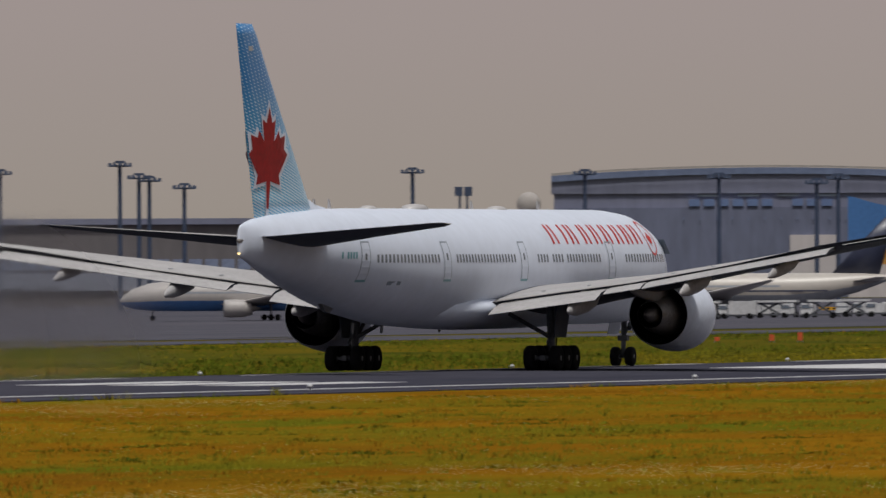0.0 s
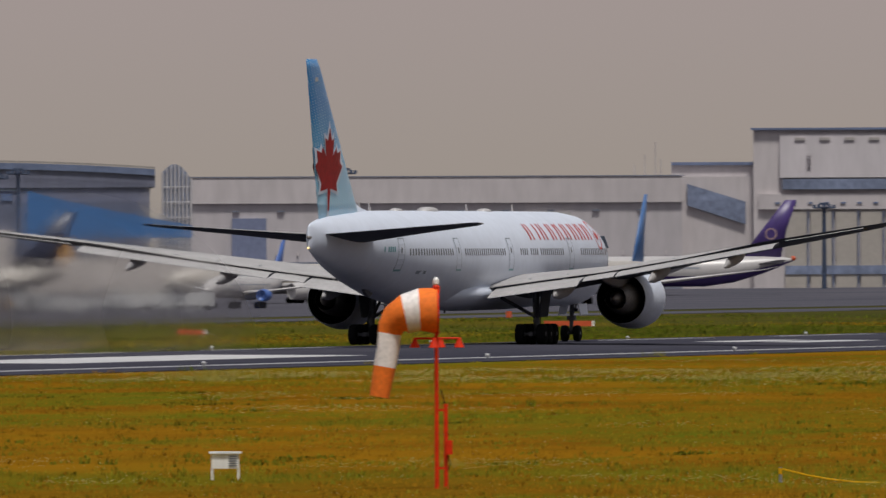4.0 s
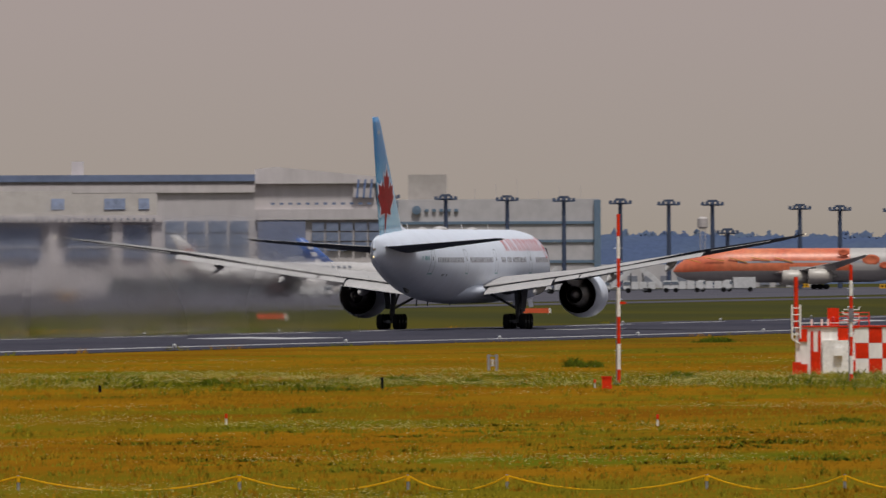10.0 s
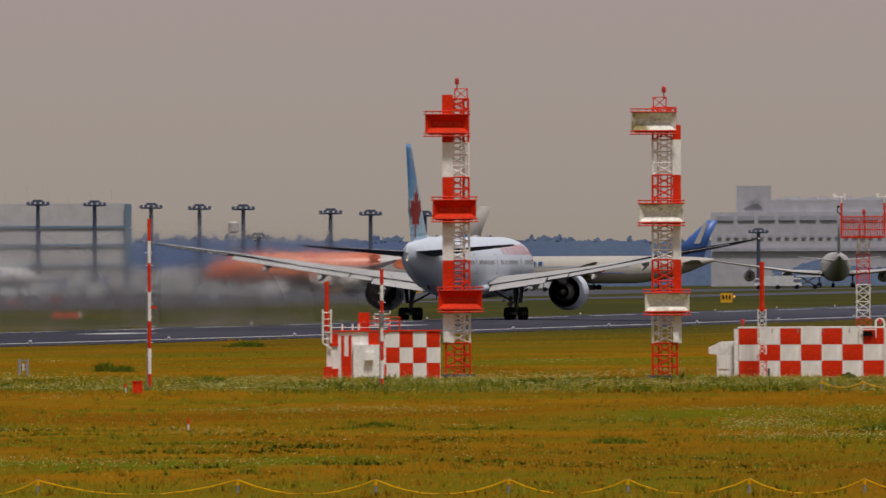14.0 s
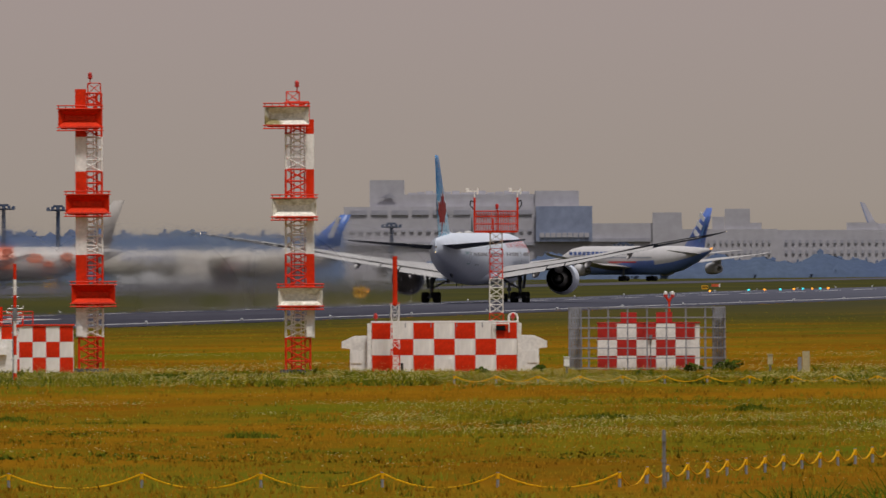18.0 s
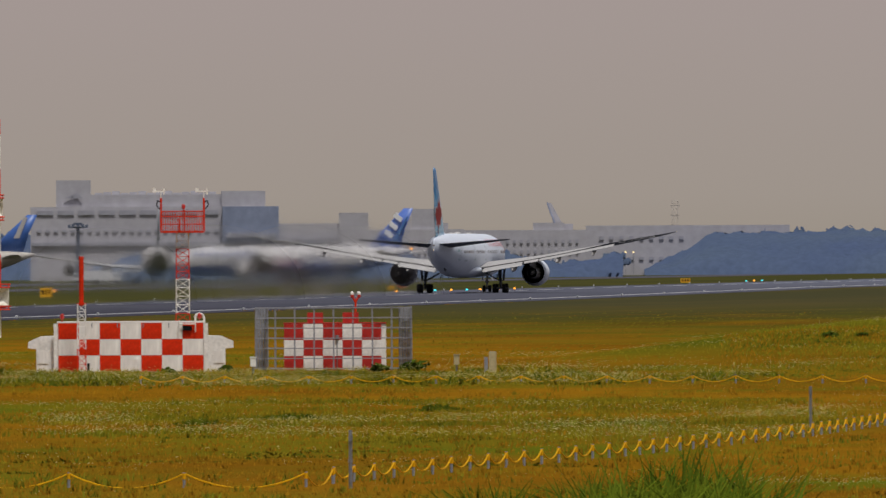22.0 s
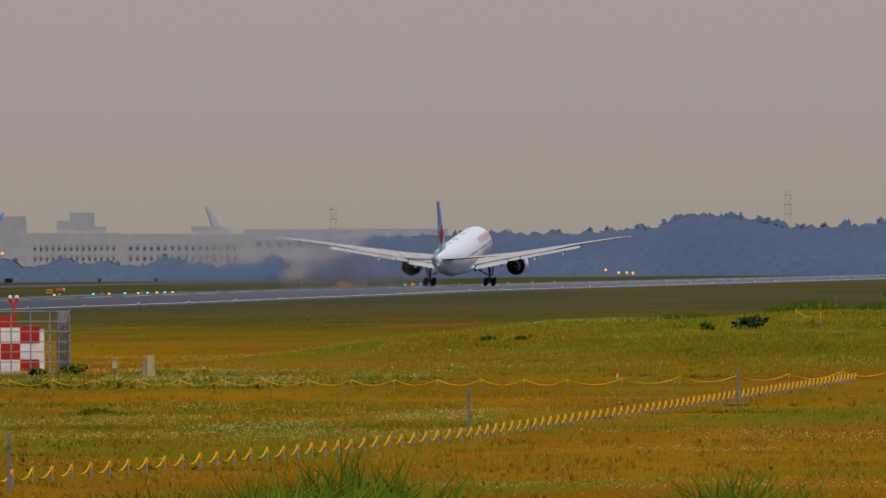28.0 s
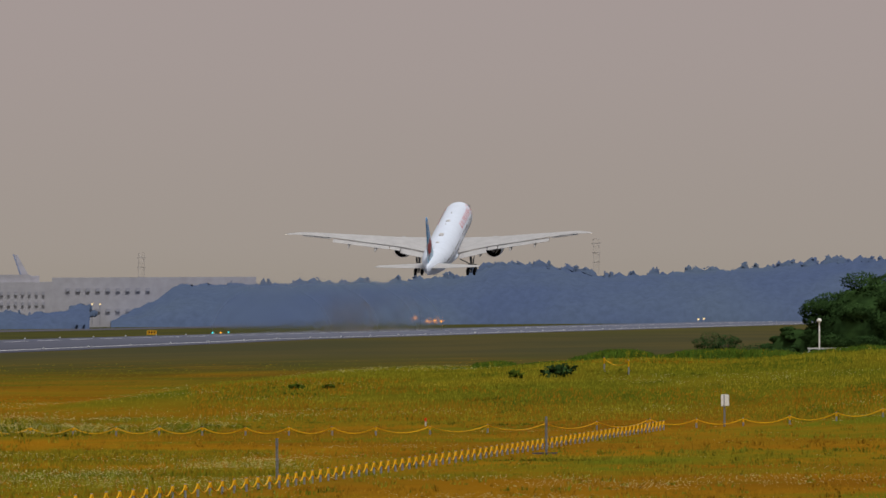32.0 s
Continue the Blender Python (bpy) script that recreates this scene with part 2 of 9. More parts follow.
M_YELLOW = mat("yellow_rope", (0.72, 0.37, 0.006), 0.8, 0, 0.15, 2.0, 9.0, spec=0.1)
M_POST = mat("post_grey", (0.26, 0.27, 0.31), 0.6, 0, 0.2, 3.0, 12.0)
M_CLOTHO = mat("orange_cloth", (0.90, 0.19, 0.012), 0.8, 0, 0.15, 1.5, 9.0)
M_CLOTHW = mat("white_cloth", (0.86, 0.80, 0.77), 0.85, 0, 0.15, 1.5, 9.0)
M_YSIGN = mat("yellow_sign_face", (0.72, 0.36, 0.01), 0.5, 0, 0.1, 1.0, 5.0)
# hangar colours, down to M_MAROON, have distance haze mixed into them
M_WALL = mat("hangar_cream_cladding", (0.54, 0.497, 0.505), 0.7, 0, 0.1, 0.03, 0.4, stretch=(1, 1, 0.3))
M_WALL2 = mat("hangar_grey_cladding", (0.505, 0.47, 0.49), 0.7, 0, 0.1, 0.03, 0.4, stretch=(1, 1, 0.3))
M_WALLB = mat("blue_grey_cladding", (0.20, 0.215, 0.27), 0.7, 0, 0.12, 0.03, 0.4)
M_WALLC = mat("pale_concrete_facade", (0.47, 0.45, 0.47), 0.75, 0, 0.1, 0.03, 0.4)
M_SLATE = mat("slate_blue_roof", (0.15, 0.19, 0.31), 0.6, 0, 0.15, 0.05, 0.5)
M_GLASSB = mat("dark_blue_glazing", (0.22, 0.262, 0.38), 0.3, 0, 0.3, 0.06, 0.7)
M_NAVY = mat("navy_door_paint", (0.185, 0.215, 0.335), 0.5, 0, 0.15, 0.1, 0.8)
M_MAROON = mat("maroon_door_paint", (0.33, 0.22, 0.225), 0.6, 0, 0.1, 0.1, 0.8)
M_MAST = mat("mast_blue_grey", (0.052, 0.074, 0.13), 0.6, 0.2, 0.2, 0.5, 3.0)
M_JETW = mat("airliner_white_paint", (0.44, 0.42, 0.42), 0.35, 0, 0.06, 0.1, 1.0)
M_JETG = mat("airliner_grey_paint", (0.30, 0.32, 0.36), 0.45, 0, 0.1, 0.1, 1.0)
M_BLUE = mat("royal_blue_paint", (0.05, 0.13, 0.42), 0.4, 0, 0.1, 0.1, 1.0)
M_SKYBLUE = mat("bright_blue_paint", (0.06, 0.17, 0.42), 0.4, 0, 0.1, 0.1, 1.0)
M_PURPLE = mat("purple_paint", (0.060, 0.032, 0.165), 0.4, 0, 0.15, 0.1, 1.0)
M_GOLD = mat("gold_paint", (0.55, 0.27, 0.05), 0.4, 0, 0.15, 0.1, 1.0)
M_NAVYJ = mat("midnight_navy_paint", (0.035, 0.042, 0.08), 0.4, 0, 0.15, 0.1, 1.0)
M_CORAL = mat("coral_orange_paint", (0.52, 0.105, 0.045), 0.4, 0, 0.2, 0.12, 1.0, col2=(0.60, 0.18, 0.085))
# the blue of distance haze is painted into this leaf colour
M_LEAFHAZE = mat("hazed_far_foliage", (0.062, 0.086, 0.156), 0.95, 0, 0.12, 0.02, 0.5, spread=0.05, col2=(0.074, 0.100, 0.150), spec=0.0)
M_LEAF = mat("broadleaf_foliage", (0.022, 0.046, 0.016), 0.8, 0, 0.3, 0.3, 2.0, spread=0.35, col2=(0.036, 0.070, 0.020), spec=0.0)
M_BANK = mat("near_bank_grass_blades", (0.045, 0.072, 0.006), 0.85, 0, 0.25, 0.6, 6.0, spread=0.5, col2=(0.10, 0.125, 0.010), spec=0.0)
M_BUSH = mat("scrub_foliage", (0.045, 0.078, 0.010), 0.8, 0, 0.25, 0.3, 2.0, spread=0.3, col2=(0.080, 0.105, 0.012), spec=0.0)
M_TALL = mat("tall_crest_grass", (0.032, 0.064, 0.008), 0.85, 0, 0.25, 0.3, 2.0, spread=0.4, col2=(0.058, 0.088, 0.010), spec=0.0)
M_BARK = mat("bark", (0.07, 0.05, 0.035), 0.9, 0, 0.3, 1.0, 8.0, bump=0.4)
M_GRASSG = mat("green_grass_blades", (0.100, 0.100, 0.008), 0.85, 0, 0.2, 0.05, 0.5, spread=0.35, col2=(0.178, 0.128, 0.009), spec=0.0)
M_MOUND = mat("lush_mound_grass_blades", (0.108, 0.116, 0.009), 0.85, 0, 0.2, 0.05, 0.5, spread=0.32, col2=(0.190, 0.146, 0.011), spec=0.0)
M_GRASSO = mat("dry_ochre_grass_blades", (0.215, 0.106, 0.007), 0.9, 0, 0.2, 0.04, 0.5, spread=0.32, col2=(0.18, 0.088, 0.006), spec=0.0)
M_WEED = mat("rank_weed_leaves", (0.052, 0.070, 0.007), 0.85, 0, 0.25, 0.1, 0.8, spread=0.3, col2=(0.085, 0.094, 0.008), spec=0.0)
M_FLOWER = mat("white_flower_heads", (0.50, 0.44, 0.18), 0.8, 0, 0.2, 0.5, 4.0, spread=0.25, spec=0.0)
M_AMBER = mat("amber_light", (1.0, 0.36, 0.03), 0.4, emit=1.5)
M_CYAN = mat("cyan_light", (0.05, 0.75, 0.85), 0.4, emit=1.1)
M_REDB = mat("orange_marker_board", (0.60, 0.09, 0.025), 0.6, 0, 0.15, 0.3, 2.0)
M_VEH = mat("service_vehicle_white", (0.55, 0.55, 0.56), 0.5, 0, 0.15, 0.2, 1.5)
M_GRIME = mat("grimy_white_shed_wall", (0.88, 0.86, 0.83), 0.6, 0, 0.16, 0.8, 5.0, stretch=(1, 1, 0.25))
M_BEIGE = mat("weathered_beige_box_paint", (0.46, 0.39, 0.22), 0.6, 0, 0.2, 1.2, 8.0)
M_REDDARK = mat("deep_red_shed_paint", (0.50, 0.018, 0.011), 0.5, 0, 0.2, 0.8, 5.0)
M_CREAM = mat("cream_white_paint", (0.42, 0.385, 0.35), 0.4, 0, 0.06, 0.1, 1.0)
M_STEELF = mat("dark_fence_steel", (0.33, 0.34, 0.39), 0.6, 0.3, 0.2, 0.2, 1.5)
M_SLATEL = mat("muted_blue_band", (0.13, 0.19, 0.27), 0.5, 0, 0.1, 0.1, 1.0)
# far facades and jets: distance haze put into the base colours, down to M_HAZEBLUE
M_WALLH = mat("hazed_grey_facade", (0.39, 0.38, 0.425), 0.8, 0, 0.1, 0.03, 0.4)
M_GLASSH = mat("hazed_window_band", (0.33, 0.33, 0.39), 0.5, 0, 0.15, 0.05, 0.6)
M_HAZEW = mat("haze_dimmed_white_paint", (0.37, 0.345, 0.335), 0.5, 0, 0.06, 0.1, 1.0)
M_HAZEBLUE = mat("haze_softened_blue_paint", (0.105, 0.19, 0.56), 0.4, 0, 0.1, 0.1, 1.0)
M_JETB = mat("bright_airliner_white", (0.56, 0.54, 0.55), 0.35, 0, 0.06, 0.1, 1.0)
M_NAVYB = mat("deep_navy_belly_paint", (0.05, 0.07, 0.16), 0.4, 0, 0.1, 0.1, 1.0)
# blue paled for distance, its haze painted in
M_MURAL = mat("hazed_blue_mural_paint", (0.13, 0.19, 0.36), 0.6, 0, 0.1, 0.1, 1.0)
# far glazing, lightened with haze in its own colour
M_SLATEH = mat("hazed_blue_glazing", (0.225, 0.265, 0.385), 0.4, 0, 0.15, 0.05, 0.6)
M_LETTER = mat("bright_white_lettering", (0.80, 0.80, 0.82), 0.4, 0, 0.05, 0.3, 2.0)
M_DULLRED = mat("dull_red_emblem_paint", (0.40, 0.16, 0.14), 0.5, 0, 0.15, 0.3, 2.0)
# lightened towards the sky, the haze is in the mast colour
M_HAZEMAST = mat("hazed_mast_grey", (0.44, 0.40, 0.39), 0.7, 0, 0.1, 0.5, 3.0)
M_BEAM = mat("landing_light_glow", (1.0, 0.82, 0.42), 0.3, emit=9.0)
M_BEAMY = mat("warm_lamp_glow", (1.0, 0.72, 0.30), 0.3, emit=1.6)


# ---- mesh tools ----
class Geo:
    """Vertices and faces of one mesh."""
    def __init__(self):
        self.v, self.f, self.n = [], [], []

    def add(self, vs, fs):
        k = len(self.v)
        self.v += [tuple(p) for p in vs]
        self.f += [tuple(i + k for i in q) for q in fs]
        return self

    def box(self, c, s, m=None, taper=1.0):
        """A box at c of size s; its top is taper times as wide."""
        vs = []
        for z in (-0.5, 0.5):
            g = taper if z > 0 else 1.0
            for x, y in ((-0.5, -0.5), (0.5, -0.5), (0.5, 0.5), (-0.5, 0.5)):
                p = Vector((x * s[0] * g, y * s[1] * g, z * s[2]))
                vs.append((m @ p if m else p) + Vector(c))
        return self.add(vs, [(3, 2, 1, 0), (4, 5, 6, 7), (0, 1, 5, 4), (1, 2, 6, 5), (2, 3, 7, 6), (3, 0, 4, 7)])

    def tube(self, a, b, r0, r1=None, n=8, cap=True):
        a, b = Vector(a), Vector(b)
        r1 = r0 if r1 is None else r1
        q = (b - a).to_track_quat("Z", "Y")
        vs = []
        for p, r in ((a, r0), (b, r1)):
            for i in range(n):
                t = 2 * math.pi * i / n
                vs.append(p + q @ Vector((r * math.cos(t), r * math.sin(t), 0)))
        fs = [(i, (i + 1) % n, n + (i + 1) % n, n + i) for i in range(n)]
        if cap:
            fs += [tuple(range(n - 1, -1, -1)), tuple(range(n, 2 * n))]
        return self.add(vs, fs)

    def loft(self, rings, close=True, cap=True):
        n = len(rings[0])
        vs = [p for r in rings for p in r]
        fs = []
        for j in range(len(rings) - 1):
            for i in range(n if close else n - 1):
                k = (i + 1) % n
                fs.append((j * n + i, j * n + k, (j + 1) * n + k, (j + 1) * n + i))
        if cap and close:
            fs += [tuple(range(n - 1, -1, -1)), tuple(range((len(rings) - 1) * n, len(rings) * n))]
        return self.add(vs, fs)

    def lathe(self, prof, c, axis="Y", n=24, squash=1.0, cap=True):
        """A body of revolution: prof is rows of (along, radius)."""
        rings = []
        for a, r in prof:
            ring = []
            for i in range(n):
                t = 2 * math.pi * i / n
                u, w = r * math.cos(t), r * math.sin(t) * squash
                ring.append(Vector(c) + (Vector((u, a, w)) if axis == "Y" else Vector((a, u, w)) if axis == "X" else Vector((u, w, a))))
            rings.append(ring)
        return self.loft(rings, cap=cap)

    def slab(self, pts, thick):
        """A flat polygon given in space, thickened along its normal."""
        pts = [Vector(p) for p in pts]
        nrm = (pts[1] - pts[0]).cross(pts[2] - pts[0]).normalized() * thick
        n = len(pts)
        return self.add(pts + [p + nrm for p in pts],
                        [tuple(range(n - 1, -1, -1)), tuple(range(n, 2 * n))] + [(i, (i + 1) % n, n + (i + 1) % n, n + i) for i in range(n)])

    def mesh(self, name, material, smooth=False):
        me = bpy.data.meshes.new(name)
        me.from_pydata(self.v, [], self.f)
        me.materials.append(material)
        if smooth:
            me.polygons.foreach_set("use_smooth", [True] * len(me.polygons))
        me.update()
        if self.n:
            # leaves and blades turn their face to the open field
            flip = [p.index for p in me.polygons if p.normal.y > 0]
            for i in flip:
                me.polygons[i].flip()
            me.update()
            me.polygons.foreach_set("use_smooth", [True] * len(me.polygons))
            me.normals_split_custom_set_from_vertices(self.n)
        return me


def part(name, geo, material, parent, label="", smooth=False):
    ob = new(name, geo if isinstance(geo, bpy.types.Mesh) else geo.mesh(name, material, smooth))
    ob.parent = parent
    if label:
        ob["label"] = label
    return ob


def thing(name, m, label, category, group=""):
    ob = new(name)
    ob.matrix_world = m
    return tagged(ob, label, category, group)


def solid(name, geo, material, m, label, category, group="", kind="", smooth=False):
    """A thing of one mesh."""
    ob = new(name, geo.mesh(name, material, smooth))
    ob.matrix_world = m
    return tagged(ob, label, category, group, kind)


def soft(e0, e1, x):
    t = min(1.0, max(0.0, (x - e0) / (e1 - e0)))
    return t * t * (3 - 2 * t)


# the runway's long profile: near edge, the crown above it, the fall to the far edge
RUNWAY_Y = (-200, 600, 725, 925, 1050, 1150, 1325, 1475, 1975, 2275, 2400, 3100, 4700)
RUNWAY_NEAR = (0.03, 0.02, -0.14, -0.25, -0.33, -0.46, -0.54, -0.52, -0.27, 0.05, 0.24, 0.29, 0.30)
RUNWAY_CROWN = (0.10, 0.10, 0.14, 0.22, 0.24, 0.26, 0.26, 0.26, 0.24, 0.22, 0.17, 0.10, 0.10)
RUNWAY_FALL = (0.44, 0.44, 0.48, 0.50, 0.36, 0.30, 0.32, 0.45, 0.45, 0.38, 0.32, 0.2, 0.2)


def ground_z(x, y):
    """Height of the land: level by the runway, falling to the apron, with a grassy mound."""
    z = -max(0.0, -x - 80) * (0.0094 + (0.0042 - 0.0094) * soft(2500, 3400, y))
    near, crown, fall = [float(np.interp(y, RUNWAY_Y, q)) for q in (RUNWAY_NEAR, RUNWAY_CROWN, RUNWAY_FALL)]
    if -80 < x < 120:
        z += float(np.interp(x, (-80, -36, -30, -18, 0, 36, 60, 120), (0, near - fall - 0.12, near - fall - 0.10, near - fall + 0.29, near + crown, near, near * 0.9, 0)))
    ridge = float(np.interp(x, (154.5, 157, 158.8, 161.2, 165, 170, 181, 200, 215, 300), (0, 0.2, 0.5, 0.9, 1.45, 1.75, 2.2, 2.75, 3.15, 3.5)))
    ridge += 0.12 * math.sin(x * 0.45) * soft(157, 172, x)
    z += ridge * soft(695 - 75 * soft(197, 212, x), 850, y) * (1 - soft(870, 1050, y))
    z += 4.45 * (1 - soft(58, 100, y)) * soft(120, 170, x)
    return z


def sighted(x, y):
    """The place on the land that is seen, from the tripod, where level land would be at (x, y)."""
    k = 1.0
    for _ in range(12):
        k += 0.6 * (CAM_Z - ground_z(CAM_X + k * (x - CAM_X), k * y) - k * CAM_Z) / CAM_Z
    return CAM_X + k * (x - CAM_X), k * y


def site(az, d, z=None):
    """The place at a bearing (degrees left of the runway's direction) and distance from the tripod."""
    a = radians(az)
    x, y = CAM_X - d * math.sin(a), d * math.cos(a)
    return Vector((x, y, ground_z(x, y) if z is None else z))


# ---- ground and pavements ----
def build_ground():
    xs = [-2600, -1800, -1200, -900, -700, -500, -350, -250, -180, -120] + list(range(-80, 100, 4)) + list(range(100, 300, 4)) + [300, 340, 420, 600, 1000, 1800]
    ys = [-300, -60, 0, 30] + list(range(44, 96, 6)) + [110, 200, 300, 400, 500, 600] + list(range(612, 1100, 12)) + list(range(1100, 2500, 25)) + [2500, 2600, 2800, 3000, 3200, 3400, 3700, 4100, 4500, 4950]
    g = Geo()
    vs = [(x, y, ground_z(x, y) - (0.15 if abs(x) < 34 else 0)) for y in ys for x in xs]
    n = len(xs)
    g.add(vs, [(j * n + i, j * n + i + 1, (j + 1) * n + i + 1, (j + 1) * n + i) for j in range(len(ys) - 1) for i in range(n - 1)])
    solid("ground", g, M_GROUND, Matrix(), "dry ochre and green airfield meadow", "ground", kind="structure", smooth=True)


def strip(name, x0, x1, y0, y1, z, material, label):
    """A paved strip that follows the land."""
    g = Geo()
    nx, ny = max(1, int(abs(x1 - x0) / 60)), max(1, int((y1 - y0) / 150))
    if name == "runway":
        nx, ny = 12, int((y1 - y0) / 25)
    vs = []
    for top in (0, 1):
        for j in range(ny + 1):
            for i in range(nx + 1):
                x, y = x0 + (x1 - x0) * i / nx, y0 + (y1 - y0) * j / ny
                vs.append((x, y, ground_z(x, y) + (z if top else -0.3)))
    k, n = (nx + 1) * (ny + 1), nx + 1
    fs = [(k + j * n + i, k + j * n + i + 1, k + (j + 1) * n + i + 1, k + (j + 1) * n + i) for j in range(ny) for i in range(nx)]
    fs += [(j * n, k + j * n, k + (j + 1) * n, (j + 1) * n) for j in range(ny)] + [(j * n + nx, (j + 1) * n + nx, k + (j + 1) * n + nx, k + j * n + nx) for j in range(ny)]
    g.add(vs, fs)
    return solid(name, g, material, Matrix(), label, name.split("_")[0], kind="structure")


def mark(x0, x1, y0, y1, parent, name="stripe"):
    cuts = [y0] + [25 * k for k in range(-8, 190) if y0 < 25 * k < y1] + [y1]
    g = Geo().loft([[Vector((x, y, ground_z(x, y) + z)) for x, z in ((x0, 0.045), (x1, 0.045), (x1, 0.068), (x0, 0.068))] for y in cuts])
    return part(name, g, M_PAINT, parent)


def build_runway():
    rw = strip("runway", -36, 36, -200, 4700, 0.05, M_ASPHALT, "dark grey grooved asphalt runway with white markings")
    for x in (-29.6, 29.6):
        for i in range(16):
            mark(x - 0.45, x + 0.45, -200 + i * 300, -200 + (i + 1) * 300, rw, "edge_stripe")
    y = 80
    while y < 4500:
        mark(-0.45, 0.45, y, y + 30, rw, "centre_stripe")
        y += 50
    # aiming point block and touchdown bars
    mark(9, 19, 782, 845, rw, "aiming_block")
    for y, n in ((518, 3), (668, 3), (968, 2), (1118, 2), (1268, 1), (1418, 1)):
        for k in range(n):
            mark(9 + k * 4.5, 12 + k * 4.5, y, y + 22.5, rw, "touchdown_bar")
    # edge lights
    lens = Geo().lathe([(0, 0.04), (0.15, 0.04), (0.16, 0.12), (0.24, 0.13), (0.30, 0.08), (0.33, 0.02)], (0, 0, 0), "Z", 8).mesh("edge_light", M_VEH, True)
    for sx in (-32.5, 32.5):
        for i in range(48):
            y = 520 + i * 60
            ob = new("runway_edge_light", lens)
            ob.location = (sx, y, ground_z(sx, y) + 0.05)
            tagged(ob, "small white runway edge light on a stub", "runway light", "runway edge lights")


def build_pavements():
    strip("taxiway_parallel", -165, -128, -200, 4700, 0.05, M_TAXI, "pale concrete parallel taxiway beyond the runway")
    strip("apron", -1500, -205, 900, 3550, 0.04, M_TAXI, "wide grey concrete apron before the hangars")
    strip("taxiway_link", -128, -36, 1560, 1610, 0.04, M_TAXI, "short concrete link taxiway")
    strip("taxiway_outer", -205, -165, 1280, 1330, 0.04, M_TAXI, "short concrete link taxiway")


# ---- the airliner on its take-off run ----
FUS = ((35.9, 0.03, 4.50, 4.75), (35.5, 0.75, 3.80, 5.40), (34.4, 1.45, 3.15, 6.25), (32.8, 2.08, 2.72, 7.20), (30.9, 2.62, 2.46, 7.98),
       (28.6, 2.96, 2.37, 8.40), (25.5, 3.10, 2.35, 8.55), (-9.0, 3.10, 2.35, 8.55), (-13.0, 3.05, 2.48, 8.55), (-18.0, 2.86, 2.95, 8.54),
       (-23.0, 2.46, 3.66, 8.50), (-28.0, 1.86, 4.52, 8.38), (-32.0, 1.08, 5.26, 8.14), (-34.5, 0.50, 5.78, 7.86), (-35.6, 0.22, 5.98, 7.66), (-35.95, 0.06, 6.15, 7.50))


def fus_at(y):
    ys = [r[0] for r in FUS][::-1]
    return [float(np.interp(y, ys, [r[k] for r in FUS][::-1])) for k in (1, 2, 3)]


def fus_x(y, z):
    w, b, t = fus_at(y)
    c, h = (b + t) / 2, (t - b) / 2
    return w * math.sqrt(max(0.0, 1 - ((z - c) / h) ** 2))


def skin(g, y0, y1, z0, z1, side, lift=0.012, n=3, lean=0.0):
    """A patch that lies on the side of the fuselage."""
    vs = []
    for i in range(n + 1):
        z = z0 + (z1 - z0) * i / n
        for y in (y0, y1):
            yy = y + lean * (z - z0)
            vs.append((side * (fus_x(yy, z) + lift), yy, z))
    fs = [(2 * i, 2 * i + 1, 2 * i + 3, 2 * i + 2) for i in range(n)]
    g.add(vs, fs)
    return g


def aerofoil(x, le, chord, z, t, n=9, droop=0.0, up_share=1.05, low_share=0.75):
    """A wing section in the plane x, from the trailing edge over the top and back below."""
    up, lo = [], []
    for i in range(n + 1):
        s = i / n
        h = 5 * t * chord * (0.2969 * math.sqrt(s) - 0.126 * s - 0.3516 * s * s + 0.2843 * s ** 3 - 0.1036 * s ** 4)
        up.append(Vector((x, le - s * chord, z + h * up_share - droop * s * chord)))
        lo.append(Vector((x, le - s * chord, z - h * low_share - droop * s * chord)))
    return up[::-1] + lo[1:-1]


def wing_geo(rows, side, n=9, *camber):
    # washout: the outer wing shows more of its underside
    rings = [aerofoil(side * x, le, c, z, t, n, *(camber if x < 20 else (-0.022, 0.5, 1.3))) for x, le, c, z, t in rows]
    if side < 0:
        rings = [r[::-1] for r in rings]
    return Geo().loft(rings)


WING_ROWS = ((2.2, 14.0, 15.8, 3.55, 0.12), (3.2, 12.6, 14.6, 3.66, 0.12), (6.5, 10.2, 11.6, 4.12, 0.115), (10.2, 7.6, 9.0, 4.58, 0.11),
             (16.0, 3.6, 7.2, 5.45, 0.10), (22.0, -0.6, 5.4, 6.42, 0.095), (27.5, -4.5, 3.9, 7.18, 0.09), (29.6, -6.3, 3.1, 7.46, 0.08),
             (31.3, -8.9, 1.9, 7.70, 0.07), (32.4, -11.2, 0.75, 7.90, 0.06))


def wing_at(x):
    xs = [r[0] for r in WING_ROWS]
    return [float(np.interp(x, xs, [r[k] for r in WING_ROWS])) for k in (1, 2, 3)]


def flap(x0, x1, side, chord, gap, drop, thick=0.16, shift=0.35):
    """A lowered flap panel behind the trailing edge."""
    rings = []
    for x in (x0, x1):
        le, c, z = wing_at(x)
        te = le - c
        top = [Vector((side * x, te + shift, z - 0.05 - gap)), Vector((side * x, te - chord * 0.5, z - gap - drop * 0.42)), Vector((side * x, te - chord, z - gap - drop))]
        low = [p - Vector((0, 0.0, thick * k)) for p, k in zip(top, (1.2, 1.0, 0.15))]
        rings.append(top + low[::-1] if side > 0 else low + top[::-1])
    return Geo().loft(rings)


